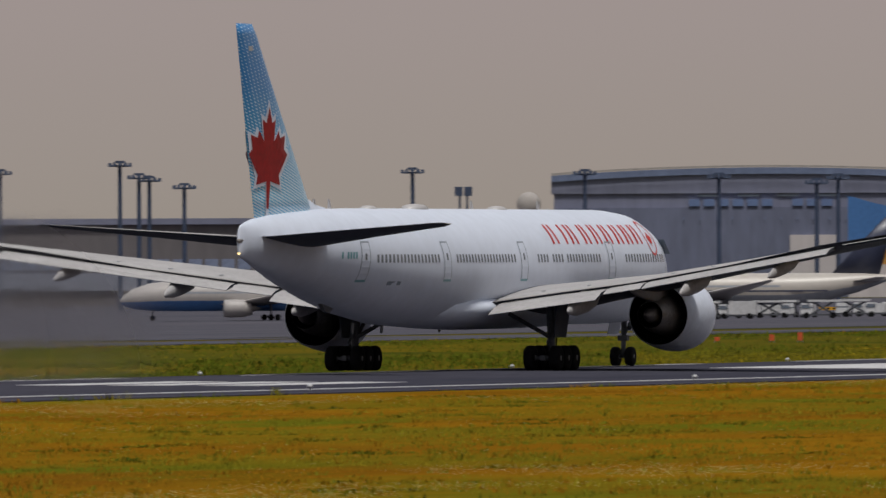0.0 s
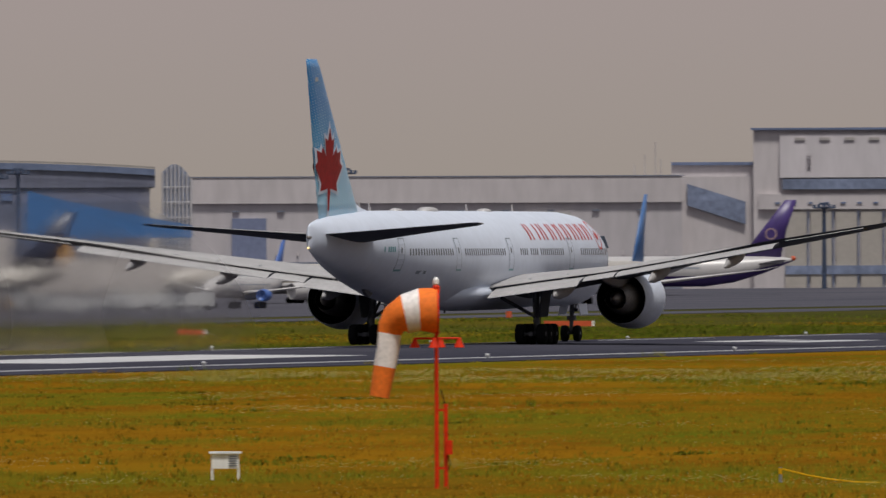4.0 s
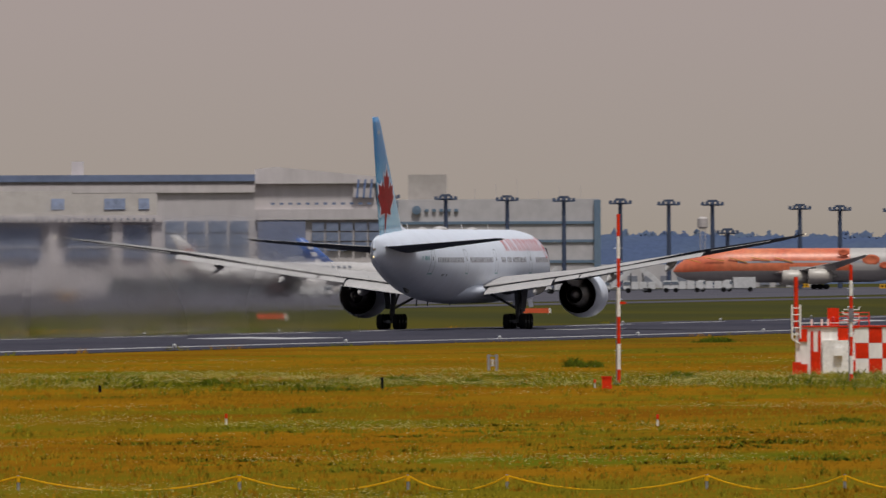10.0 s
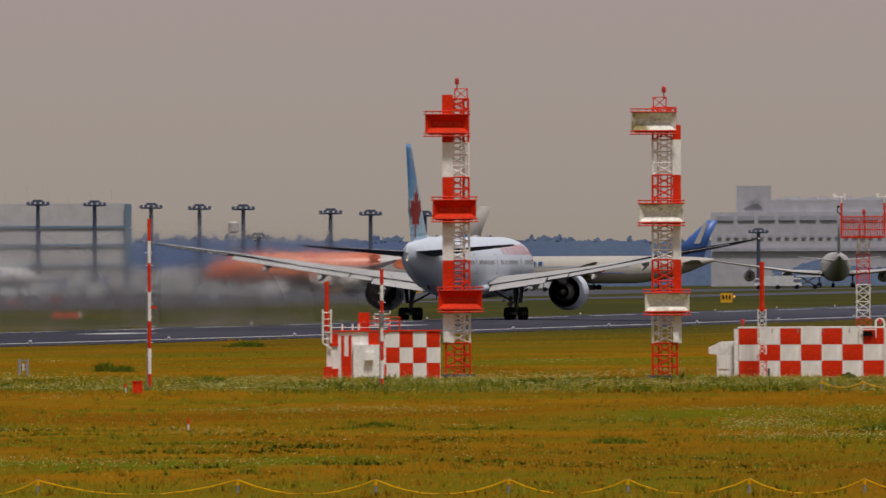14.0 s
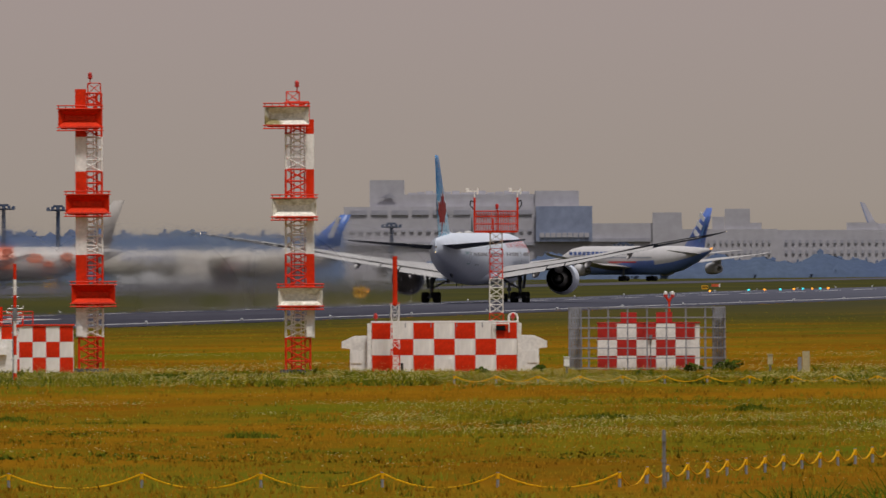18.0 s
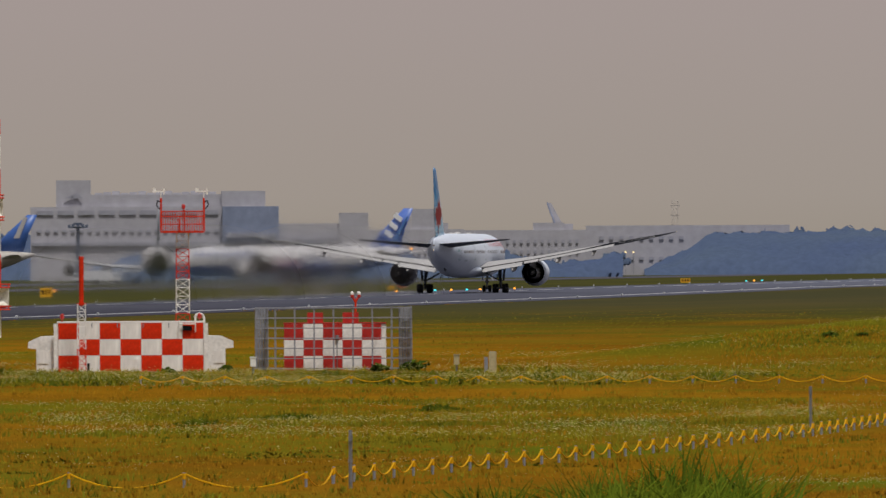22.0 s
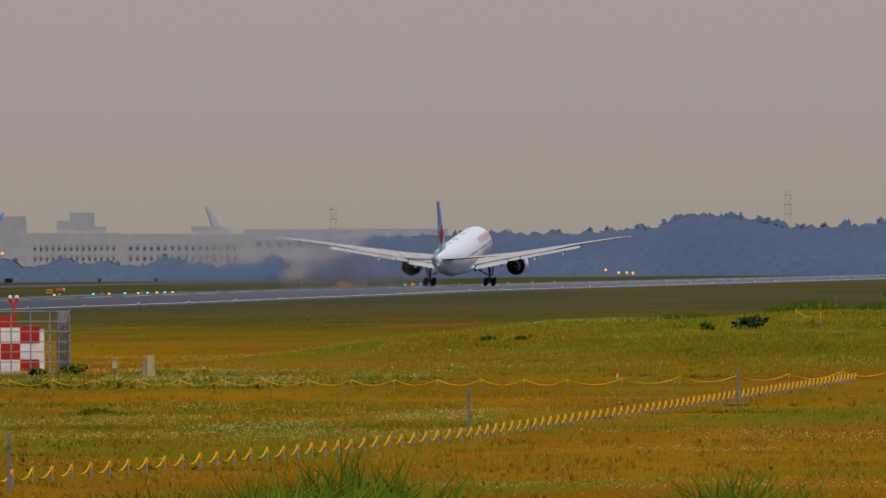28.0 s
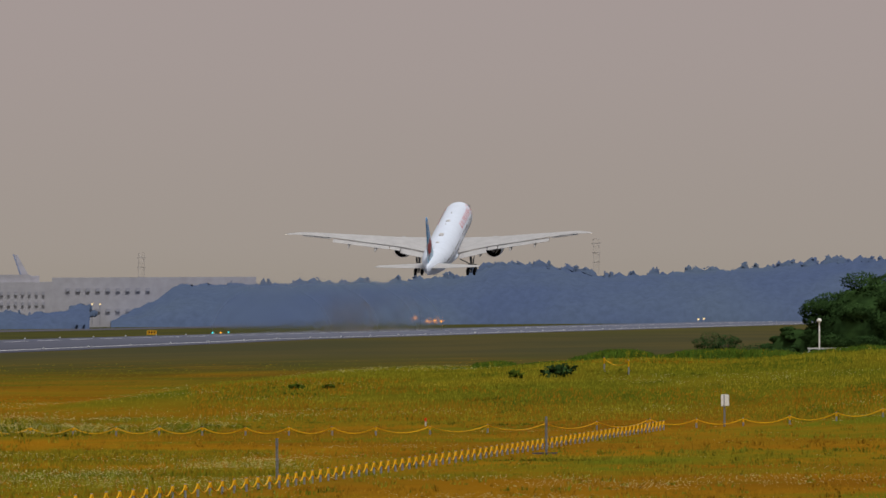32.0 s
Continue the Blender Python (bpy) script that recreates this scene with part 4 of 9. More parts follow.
def windsock():
    w = thing("windsock", face(149.2, 354.4), "drooping orange and white windsock on a red pole", "windsock")
    part("pole", Geo().tube((0, 0, 0), (0, 0, 4.84), 0.055, 0.045, 12), M_ORANGE, w)
    part("swivel", Geo().lathe([(4.70, 0.05), (4.74, 0.09), (4.88, 0.09), (4.93, 0.05)], (0, 0, 0), "Z", 10), M_ORANGE, w)
    part("beacon", Geo().lathe([(4.91, 0.05), (4.95, 0.075), (5.05, 0.07), (5.11, 0.02)], (0, 0, 0), "Z", 10), M_WHITE, w, "clear lamp cap")
    part("service_pipe", Geo().tube((0.22, 0, 0), (0.22, 0, 2.05), 0.05, 0.05, 10), M_ORANGE, w)
    part("pipe_clamp", Geo().box((0.11, 0, 1.9), (0.3, 0.07, 0.05)).box((0.11, 0, 0.5), (0.3, 0.07, 0.05)), M_ORANGE, w)
    part("control_box", Geo().box((0.30, -0.08, 1.0), (0.16, 0.16, 0.34)), M_ORANGE, w)
    part("cable", Geo().tube((0.26, 0, 0.85), (0.33, -0.02, 0.6), 0.015).tube((0.33, -0.02, 0.6), (0.2, 0, 0.3), 0.015), M_BLACK, w)
    part("cable", Geo().tube((0.1, 0, 2.4), (0.2, 0, 2.05), 0.015), M_BLACK, w)
    arm = part("lamp_arm", Geo().tube((-0.52, 0, 3.63), (0.55, 0, 3.63), 0.025, 0.025, 8).tube((0, -0.4, 3.63), (0, 0.4, 3.63), 0.025, 0.025, 8), M_ORANGE, w)
    for x, y in ((-0.52, 0), (0.55, 0), (-0.06, -0.4), (0.1, 0.4)):
        part("lamp_shade", Geo().lathe([(3.41, 0.125), (3.43, 0.12), (3.57, 0.06), (3.65, 0.04)], (x, y, 0), "Z", 14), M_ORANGE, arm)
    # the cloth: rigid bands along a bending axis
    axis = ((0.02, 4.30, 0.55, 0), (-0.40, 4.29, 0.51, 3), (-0.76, 4.22, 0.47, 12), (-0.97, 4.10, 0.40, 42), (-1.08, 3.92, 0.33, 72), (-1.13, 3.75, 0.28, 80), (-1.18, 3.36, 0.27, 81), (-1.25, 2.95, 0.27, 80), (-1.37, 2.22, 0.23, 79))
    rings = []
    for k, (x, z, r, tilt) in enumerate(axis):
        t = radians(tilt)
        ring = []
        for i in range(18):
            a = 2 * math.pi * i / 18
            wob = 1 + 0.05 * math.sin(3 * a + k * 1.7) + 0.04 * math.sin(5 * a + k)
            u = r * wob * math.cos(a)
            ring.append(Vector((x - u * math.sin(t), r * wob * math.sin(a) * (0.8 if k > 3 else 1), z + u * math.cos(t))))
        rings.append(ring)
    for name, i, j, m in (("orange_band", 0, 1, M_CLOTHO), ("white_band", 1, 2, M_CLOTHW), ("orange_band", 2, 5, M_CLOTHO), ("white_band", 5, 7, M_CLOTHW), ("orange_band", 7, 8, M_CLOTHO)):
        part(name, Geo().loft(rings[i:j + 1], cap=False), m, w, "", True)
    part("hoop", Geo().loft([[p * 1.0 + Vector((o, 0, 0)) for p in rings[0]] for o in (0.0, 0.05)], cap=False), M_ORANGE, w)


def louvre_box():
    b = thing("instrument_shelter", face(140.05, 368.6), "small white louvred instrument shelter on four legs", "instrument box")
    part("box", Geo().box((0, 0, 0.48), (0.70, 0.5, 0.38)), M_GRIME, b)
    part("roof", Geo().box((0, 0, 0.69), (0.82, 0.62, 0.05)), M_GRIME, b)
    for i in range(5):
        part("slat", Geo().box((0.19, -0.26, 0.36 + 0.06 * i), (0.2, 0.02, 0.03)), M_STEEL, b)
    for x in (-0.33, 0.33):
        for y in (-0.2, 0.2):
            part("leg", Geo().box((x, y, 0.13), (0.06, 0.06, 0.34)), M_WHITE, b)


def banded_pole(parent, r, bands):
    """Coloured lengths of one pole from the ground up."""
    z = 0
    for zt, m in bands:
        part("pole_section", Geo().tube((0, 0, z), (0, 0, zt), r, r, 12), m, parent)
        z = zt
    return z


def path_mast(x, y, h, label):
    p = thing("monitor_mast", face(x, y), label, "antenna mast")
    cuts = (0.09, 0.24, 0.40, 0.57, 0.74, 0.87, 1.0)
    banded_pole(p, 0.075, [(h * c, (M_ORANGE, M_WHITE)[i % 2]) for i, c in enumerate(cuts)])
    for i in range(9):
        z = h * (0.2 + 0.075 * i)
        part("step_rung", Geo().tube((-0.17, 0, z), (0.17, 0, z), 0.016, 0.016, 6), M_STEEL, p)
    part("antenna", Geo().box((0.16, 0, h * 0.48), (0.34, 0.10, 0.10)).tube((0, 0, h * 0.48), (0.1, 0, h * 0.48), 0.03), M_ORANGE, p)
    part("conduit", Geo().tube((-0.10, 0, 0), (-0.10, 0, h * 0.55), 0.02, 0.02, 6), M_STEEL, p)
    part("base_plate", Geo().box((0, 0, 0.05), (0.4, 0.4, 0.1)), M_STEEL, p)
    return p


def lattice(g, w, z0, z1, step=0.95, r=0.035, off=(0, 0)):
    """A square lattice shaft: legs, girts and crossed braces."""
    cs = [(off[0] + sx * w / 2, off[1] + sy * w / 2) for sx, sy in ((-1, -1), (1, -1), (1, 1), (-1, 1))]
    for x, y in cs:
        g.tube((x, y, z0), (x, y, z1), r, r, 6)
    n = max(1, round((z1 - z0) / step))
    for k in range(n):
        a, b = z0 + (z1 - z0) * k / n, z0 + (z1 - z0) * (k + 1) / n
        for i in range(4):
            p, q = cs[i], cs[(i + 1) % 4]
            g.tube((*p, b), (*q, b), r * 0.6, r * 0.6, 4)
            g.tube((*p, a), (*q, b), r * 0.55, r * 0.55, 4)
            g.tube((*q, a), (*p, b), r * 0.55, r * 0.55, 4)
    return g


def glide_tower(x, y, box_mat, duct_side, label, h, levels):
    t = thing("antenna_tower", face(x, y), label, "antenna tower", "glide path antenna towers")
    w = 1.18
    cuts = (0, 1.7, 3.15, 5.75, 7.6, 9.85, 11.55, h - 0.55)
    for i in range(7):
        m = (M_ORANGE, M_WHITE)[i % 2]
        part("lattice_section", lattice(Geo(), w * (1 - 0.012 * i), cuts[i], cuts[i + 1], 0.5, 0.055), m, t)
        if i > 0:
            end = cuts[i + 1] + ((-0.85 if duct_side > 0 else 0.2) if i == 6 else 0)
            part("cable_duct", Geo().box((duct_side * (w / 2 - 0.12 + (0.14 if duct_side > 0 else 0)), -w / 2 + 0.05, (cuts[i] + end) / 2), (0.54 if duct_side < 0 else 0.40, 0.16, end - cuts[i])), m, t)
        part("feeder_cable", Geo().tube((-duct_side * 0.30, 0.25, cuts[i]), (-duct_side * 0.30, 0.25, cuts[i + 1]), 0.05, 0.05, 6).tube((0.34, 0.42, cuts[i]), (0.34, 0.42, cuts[i + 1]), 0.035, 0.035, 6), m, t)
        rung = Geo().tube((-0.16, 0.1, cuts[i]), (-0.16, 0.1, cuts[i + 1]), 0.03, 0.03, 5).tube((0.16, 0.1, cuts[i]), (0.16, 0.1, cuts[i + 1]), 0.03, 0.03, 5)
        z = cuts[i] + 0.15
        while z < cuts[i + 1]:
            rung.tube((-0.16, 0.1, z), (0.16, 0.1, z), 0.018, 0.018, 4)
            z += 0.3
        part("ladder_section", rung, m, t)
    top = h - 0.55
    part("head_section", lattice(Geo(), 0.62, top - 0.5, h - 0.05, 0.4, 0.03, (0.2 * -duct_side, 0)), M_ORANGE, t)
    part("obstruction_light", Geo().tube((0, 0, h - 0.1), (0, 0, h + 0.18), 0.03).lathe([(h + 0.15, 0.05), (h + 0.2, 0.11), (h + 0.42, 0.10), (h + 0.5, 0.03)], (0, 0, 0), "Z", 10), M_REDDARK, t, "red glass obstruction lamp")
    for zc, off in zip(levels, (-0.5, -0.15, 0.12)):
        g = Geo()
        wd, hh = 2.1, 0.41
        x0, x1 = off - wd / 2, off + wd / 2
        y0, y1 = -w / 2 - 0.5, -w / 2 - 0.14
        # corner reflector: sloping upper and lower plates meeting at a back panel
        g.slab([(x0, y0, zc + hh), (x1, y0, zc + hh), (x1 - 0.32, y1, zc + 0.12), (x0 + 0.32, y1, zc + 0.12)], 0.03)
        g.slab([(x0 + 0.32, y1, zc - 0.12), (x1 - 0.32, y1, zc - 0.12), (x1, y0, zc - hh), (x0, y0, zc - hh)], 0.03)
        g.slab([(x0 + 0.32, y1, zc + 0.12), (x1 - 0.32, y1, zc + 0.12), (x1 - 0.32, y1, zc - 0.12), (x0 + 0.32, y1, zc - 0.12)], 0.03)
        g.slab([(x0, y0, zc + hh), (x0 + 0.32, y1, zc + 0.12), (x0 + 0.32, y1, zc - 0.12), (x0, y0, zc - hh)], 0.03)
        g.slab([(x1 - 0.32, y1, zc + 0.12), (x1, y0, zc + hh), (x1, y0, zc - hh), (x1 - 0.32, y1, zc - 0.12)], 0.03)
        trough = part("antenna_reflector", g, box_mat, t, "sloping reflector box of an antenna")
        rail = Geo()
        for z in (zc + hh + 0.05, zc + hh + 0.2, zc - hh - 0.05, zc - hh - 0.2):
            rail.tube((x0 - 0.1, y0, z), (x1 + 0.1, y0, z), 0.035, 0.035, 6)
        for k in range(7):
            xx = x0 + wd * k / 6
            rail.tube((xx, y0, zc - hh - 0.2), (xx, y0, zc - hh - 0.02), 0.022, 0.022, 4).tube((xx, y0, zc + hh + 0.02), (xx, y0, zc + hh + 0.2), 0.022, 0.022, 4)
        part("guard_rail", rail, M_ORANGE, trough)
        part("upper_bracket", Geo().box((off, -w / 2 - 0.08, zc + hh + 0.05), (wd * 0.9, 0.7, 0.06)), M_ORANGE, trough)
        part("lower_bracket", Geo().box((off, -w / 2 - 0.08, zc - hh - 0.1), (wd * 0.9, 0.7, 0.06)), M_ORANGE, trough)
    part("equipment_box", Geo().box((duct_side * 0.55, -w / 2 - 0.1, 2.0), (0.28, 0.2, 0.5)), M_WHITE, t)
    part("footing", Geo().box((0, 0, 0.05), (1.7, 1.7, 0.2)), M_TAXI, t, "concrete footing")
    return t


def checker(parent, x0, z0, cols, rows, cw, ch, y, first, reds, whites):
    red = Geo().box((0, 0, 0), (cw - 0.012, 0.05, ch - 0.012)).mesh("panel", reds)
    white = Geo().box((0, 0, 0), (cw - 0.012, 0.05, ch - 0.012)).mesh("panel", whites)
    for c in range(cols):
        for r in range(rows):
            ob = part("panel", red if (c + r + first) % 2 == 0 else white, None, parent)
            ob.location = (x0 + cw * (c + 0.5), y, z0 + ch * (r + 0.5))


def beacon(parent, x, y, z):
    return part("obstruction_light", Geo().tube((x, y, z), (x, y, z + 0.16), 0.03).lathe([(z + 0.15, 0.06), (z + 0.2, 0.10), (z + 0.36, 0.09), (z + 0.42, 0.03)], (x, y, 0), "Z", 10), M_REDDARK, parent)


def hut_one():
    h = thing("equipment_hut", face(122.41, 729.6), "white and orange chequered equipment hut beside an antenna tower", "hut", "equipment huts")
    part("shell", Geo().box((0, 1.2, 1.15), (5.55, 2.4, 2.3)), M_GRIME, h)
    part("roof_slab", Geo().box((0, 1.2, 2.33), (5.7, 2.6, 0.06)), M_ORANGE, h)
    checker(h, 0.12, 0.0, 4, 3, 0.66, 0.76, -0.02, 1, M_ORANGE, M_GRIME)
    part("cabinet", Geo().box((-0.72, -0.12, 0.86), (1.5, 0.3, 1.6)), M_WHITE, h)
    part("vent_hood", Geo().box((-0.70, -0.36, 1.10), (0.42, 0.3, 0.4), None, 0.85), M_WHITE, h)
    for x in (-1.98, -1.62):
        part("door_post", Geo().box((x, -0.05, 1.05), (0.13, 0.08, 2.1)), M_ORANGE, h)
    part("red_door", Geo().box((-1.80, -0.04, 0.55), (0.25, 0.05, 1.1)), M_ORANGE, h)
    part("red_panel", Geo().box((-0.35, -0.05, 1.95), (0.75, 0.06, 0.62)), M_ORANGE, h)
    part("red_panel", Geo().box((0.0, -0.05, 0.35), (0.28, 0.06, 0.7)), M_ORANGE, h)
    part("corner_panel", Geo().box((-2.42, -0.05, 1.9), (0.42, 0.06, 0.6)), M_ORANGE, h)
    part("corner_panel", Geo().box((-2.45, -0.05, 0.25), (0.5, 0.06, 0.5)), M_ORANGE, h)
    lad = Geo()
    for x in (-2.95, -2.55):
        lad.tube((x, -0.2, 1.75), (x, -0.2, 3.4), 0.045, 0.045, 6)
    lad.tube((-2.95, -0.2, 1.75), (-2.55, -0.1, 1.45), 0.045, 0.045, 6)
    for i in range(5):
        lad.tube((-2.95, -0.2, 1.95 + 0.32 * i), (-2.55, -0.2, 1.95 + 0.32 * i), 0.03, 0.03, 6)
    part("ladder", lad, M_WHITE, h)
    part("red_pipe", Geo().tube((-2.75, 0.2, 2.3), (-2.75, 0.2, 4.75), 0.10, 0.10, 12), M_ORANGE, h)
    for x in (-0.7, -0.2, 0.3, 0.8):
        part("rail_post", Geo().tube((x, 0.6, 2.36), (x, 0.6, 3.0), 0.03, 0.03, 6), M_ORANGE, h)
    for z in (2.62, 2.82, 3.0):
        part("roof_rail", Geo().tube((-0.7, 0.6, z), (0.8, 0.6, z), 0.025, 0.025, 6), M_ORANGE, h)
    part("roof_unit", Geo().box((-0.95, 1.0, 2.8), (0.55, 0.5, 0.85)), M_ORANGE, h)
    part("roof_edge_pipe", Geo().tube((-2.6, -0.1, 2.50), (0.2, -0.1, 2.50), 0.022, 0.022, 6), M_WHITE, h)
    part("base_box", Geo().box((-2.72, -0.35, 0.3), (0.42, 0.5, 0.6)), M_ORANGE, h)
    for x in (-2.0, -1.5, -1.2):
        part("vent_pipe", Geo().tube((x, 0.5, 2.35), (x, 0.5, 2.68), 0.045, 0.045, 8), M_WHITE, h)
    beacon(h, -0.95, 0.4, 2.4)


def near_mast():
    p = path_mast(132.22, 668.45, 5.35, "slim orange and white antenna mast with white cups")
    for z, s in ((2.9, 1), (3.15, -1), (3.35, 1)):
        part("dipole", Geo().tube((-0.34, 0, z), (0.34, 0, z), 0.025, 0.025, 6).tube((s * 0.34, 0, z), (s * 0.38, 0, z + 0.14), 0.03, 0.03, 6), M_WHITE, p)
    part("collar", Geo().box((0, 0, 3.1), (0.22, 0.2, 0.6)), M_STEEL, p)


def hut_two():
    h = thing("equipment_hut", face(142.9, 733.6), "long white and orange chequered equipment hut with white end hoods", "hut", "equipment huts")
    part("shell", Geo().box((0, 1.5, 1.19), (7.1, 3.0, 2.38)), M_GRIME, h)
    part("roof_slab", Geo().box((0, 1.5, 2.41), (7.2, 3.1, 0.07)), M_WHITE, h)
    checker(h, -3.535, 0.0, 7, 3, 1.01, 0.79, -0.025, 0, M_ORANGE, M_GRIME)
    for s in (-1, 1):
        g = Geo()
        prof = ((0, 0), (1.05, 0), (1.05, 1.10), (1.45, 1.15), (1.45, 1.45), (0.85, 1.72), (0, 1.75))
        a = [Vector((s * (3.56 + u), 0.35, v)) for u, v in prof]
        b = [Vector((s * (3.56 + u), 2.6, v)) for u, v in prof]
        g.loft([a, b] if s > 0 else [b, a])
        part("intake_hood", g, M_WHITE, h, "white stepped intake hood")
        part("louvre", Geo().box((s * 4.3, 0.33, 0.7), (0.5, 0.03, 0.6)), M_GRIME, h)
        part("end_post", Geo().box((s * 3.66, -0.02, 1.2), (0.2, 0.12, 2.3)), M_WHITE, h)
        beacon(h, s * 3.35, 0.2, 2.42)
    arch = Geo()
    pts = [(3.15, 0.3, 2.4), (3.15, 0.3, 2.72), (3.3, 0.3, 2.82), (3.5, 0.3, 2.78), (3.58, 0.3, 2.6), (3.58, 0.3, 1.6)]
    for a, b in zip(pts, pts[1:]):
        arch.tube(a, b, 0.05, 0.05, 8)
    part("vent_pipe", arch, M_WHITE, h)
    part("service_hatch", Geo().box((0.28, -0.07, 0.36), (0.24, 0.06, 0.5)), M_WHITE, h)
    part("meter_box", Geo().box((2.75, -0.1, 2.1), (0.46, 0.14, 0.24)), M_BLACK, h)
    part("meter_frame", Geo().tube((2.35, -0.18, 1.9), (2.35, -0.18, 2.5), 0.03).tube((3.15, -0.18, 1.9), (3.15, -0.18, 2.5), 0.03).tube((2.35, -0.18, 2.3), (3.15, -0.18, 2.3), 0.03), M_WHITE, h)
    for k in range(4):
        part("stain_drip", Geo().box((-1.9 + 1.25 * k, -0.055, 2.25), (0.05, 0.008, 0.22)), M_POST, h)


def pipe_mast():
    p = thing("pipe_mast", face(140.75, 731.6), "white lattice mast topped by a red pipe", "mast")
    for i in range(3):
        part("lattice_section", lattice(Geo(), 0.42 - 0.02 * i, 1.1 * i, 1.1 * (i + 1), 0.32, 0.024), M_ORANGE if i == 0 else M_WHITE, p)
    part("red_pipe", Geo().tube((0, 0, 3.2), (0, 0, 5.62), 0.115, 0.115, 14), M_ORANGE, p)
    part("flange", Geo().tube((0, 0, 3.26), (0, 0, 3.36), 0.24, 0.24, 12), M_ORANGE, p)


def wind_tower():
    q = site(7.363, 800)
    t = thing("wind_sensor_tower", face(q.x, q.y), "orange and white lattice tower with a railed platform and wind sensors", "lattice tower")
    cuts = (0, 2.6, 4.4, 6.0, 6.85)
    for i in range(4):
        part("lattice_section", lattice(Geo(), 0.72 - 0.03 * i, cuts[i], cuts[i + 1], 0.45, 0.03), (M_ORANGE, M_WHITE)[i % 2], t)
    part("platform", Geo().box((0, 0, 6.9), (2.3, 1.5, 0.1)), M_ORANGE, t)
    r = Geo()
    for z in (7.3, 7.7, 7.98):
        for y in (-0.75, 0.75):
            r.tube((-1.15, y, z), (1.15, y, z), 0.03, 0.03, 6)
    for k in range(19):
        for y in (-0.75, 0.75):
            r.tube((-1.15 + 2.3 * k / 18, y, 6.9), (-1.15 + 2.3 * k / 18, y, 7.98), 0.022, 0.022, 4)
    part("railing", r, M_ORANGE, t)
    part("access_frame", Geo().tube((-0.18, -0.8, 6.9), (-0.18, -0.8, 7.6), 0.03).tube((0.1, -0.8, 6.9), (0.1, -0.8, 8.05), 0.04), M_ORANGE, t)
    for s in (-1, 1):
        part("sensor_pole", Geo().tube((s * 1.13, 0, 7.0), (s * 1.13, 0, 8.7), 0.055, 0.055, 8), M_ORANGE, t)
        part("wind_vane", Geo().tube((s * 1.13, 0, 8.7), (s * 1.13, 0, 9.0), 0.03).box((s * 1.13 - 0.12, 0, 9.03), (0.55, 0.05, 0.08)).box((s * 1.13 - 0.36, 0, 9.1), (0.16, 0.03, 0.22)).tube((s * 1.13 + 0.16, 0, 8.86), (s * 1.13 + 0.16, 0, 9.2), 0.05), M_WHITE, t, "white propeller vane")
        part("cable_loop", Geo().tube((s * 1.13, 0, 8.45), (s * 1.32, 0, 8.55), 0.03).tube((s * 1.32, 0, 8.55), (s * 1.36, 0, 8.3), 0.03).tube((s * 1.36, 0, 8.3), (s * 1.2, 0, 8.1), 0.03), M_BLACK, t)
    beacon(t, 0.05, 0, 7.95)


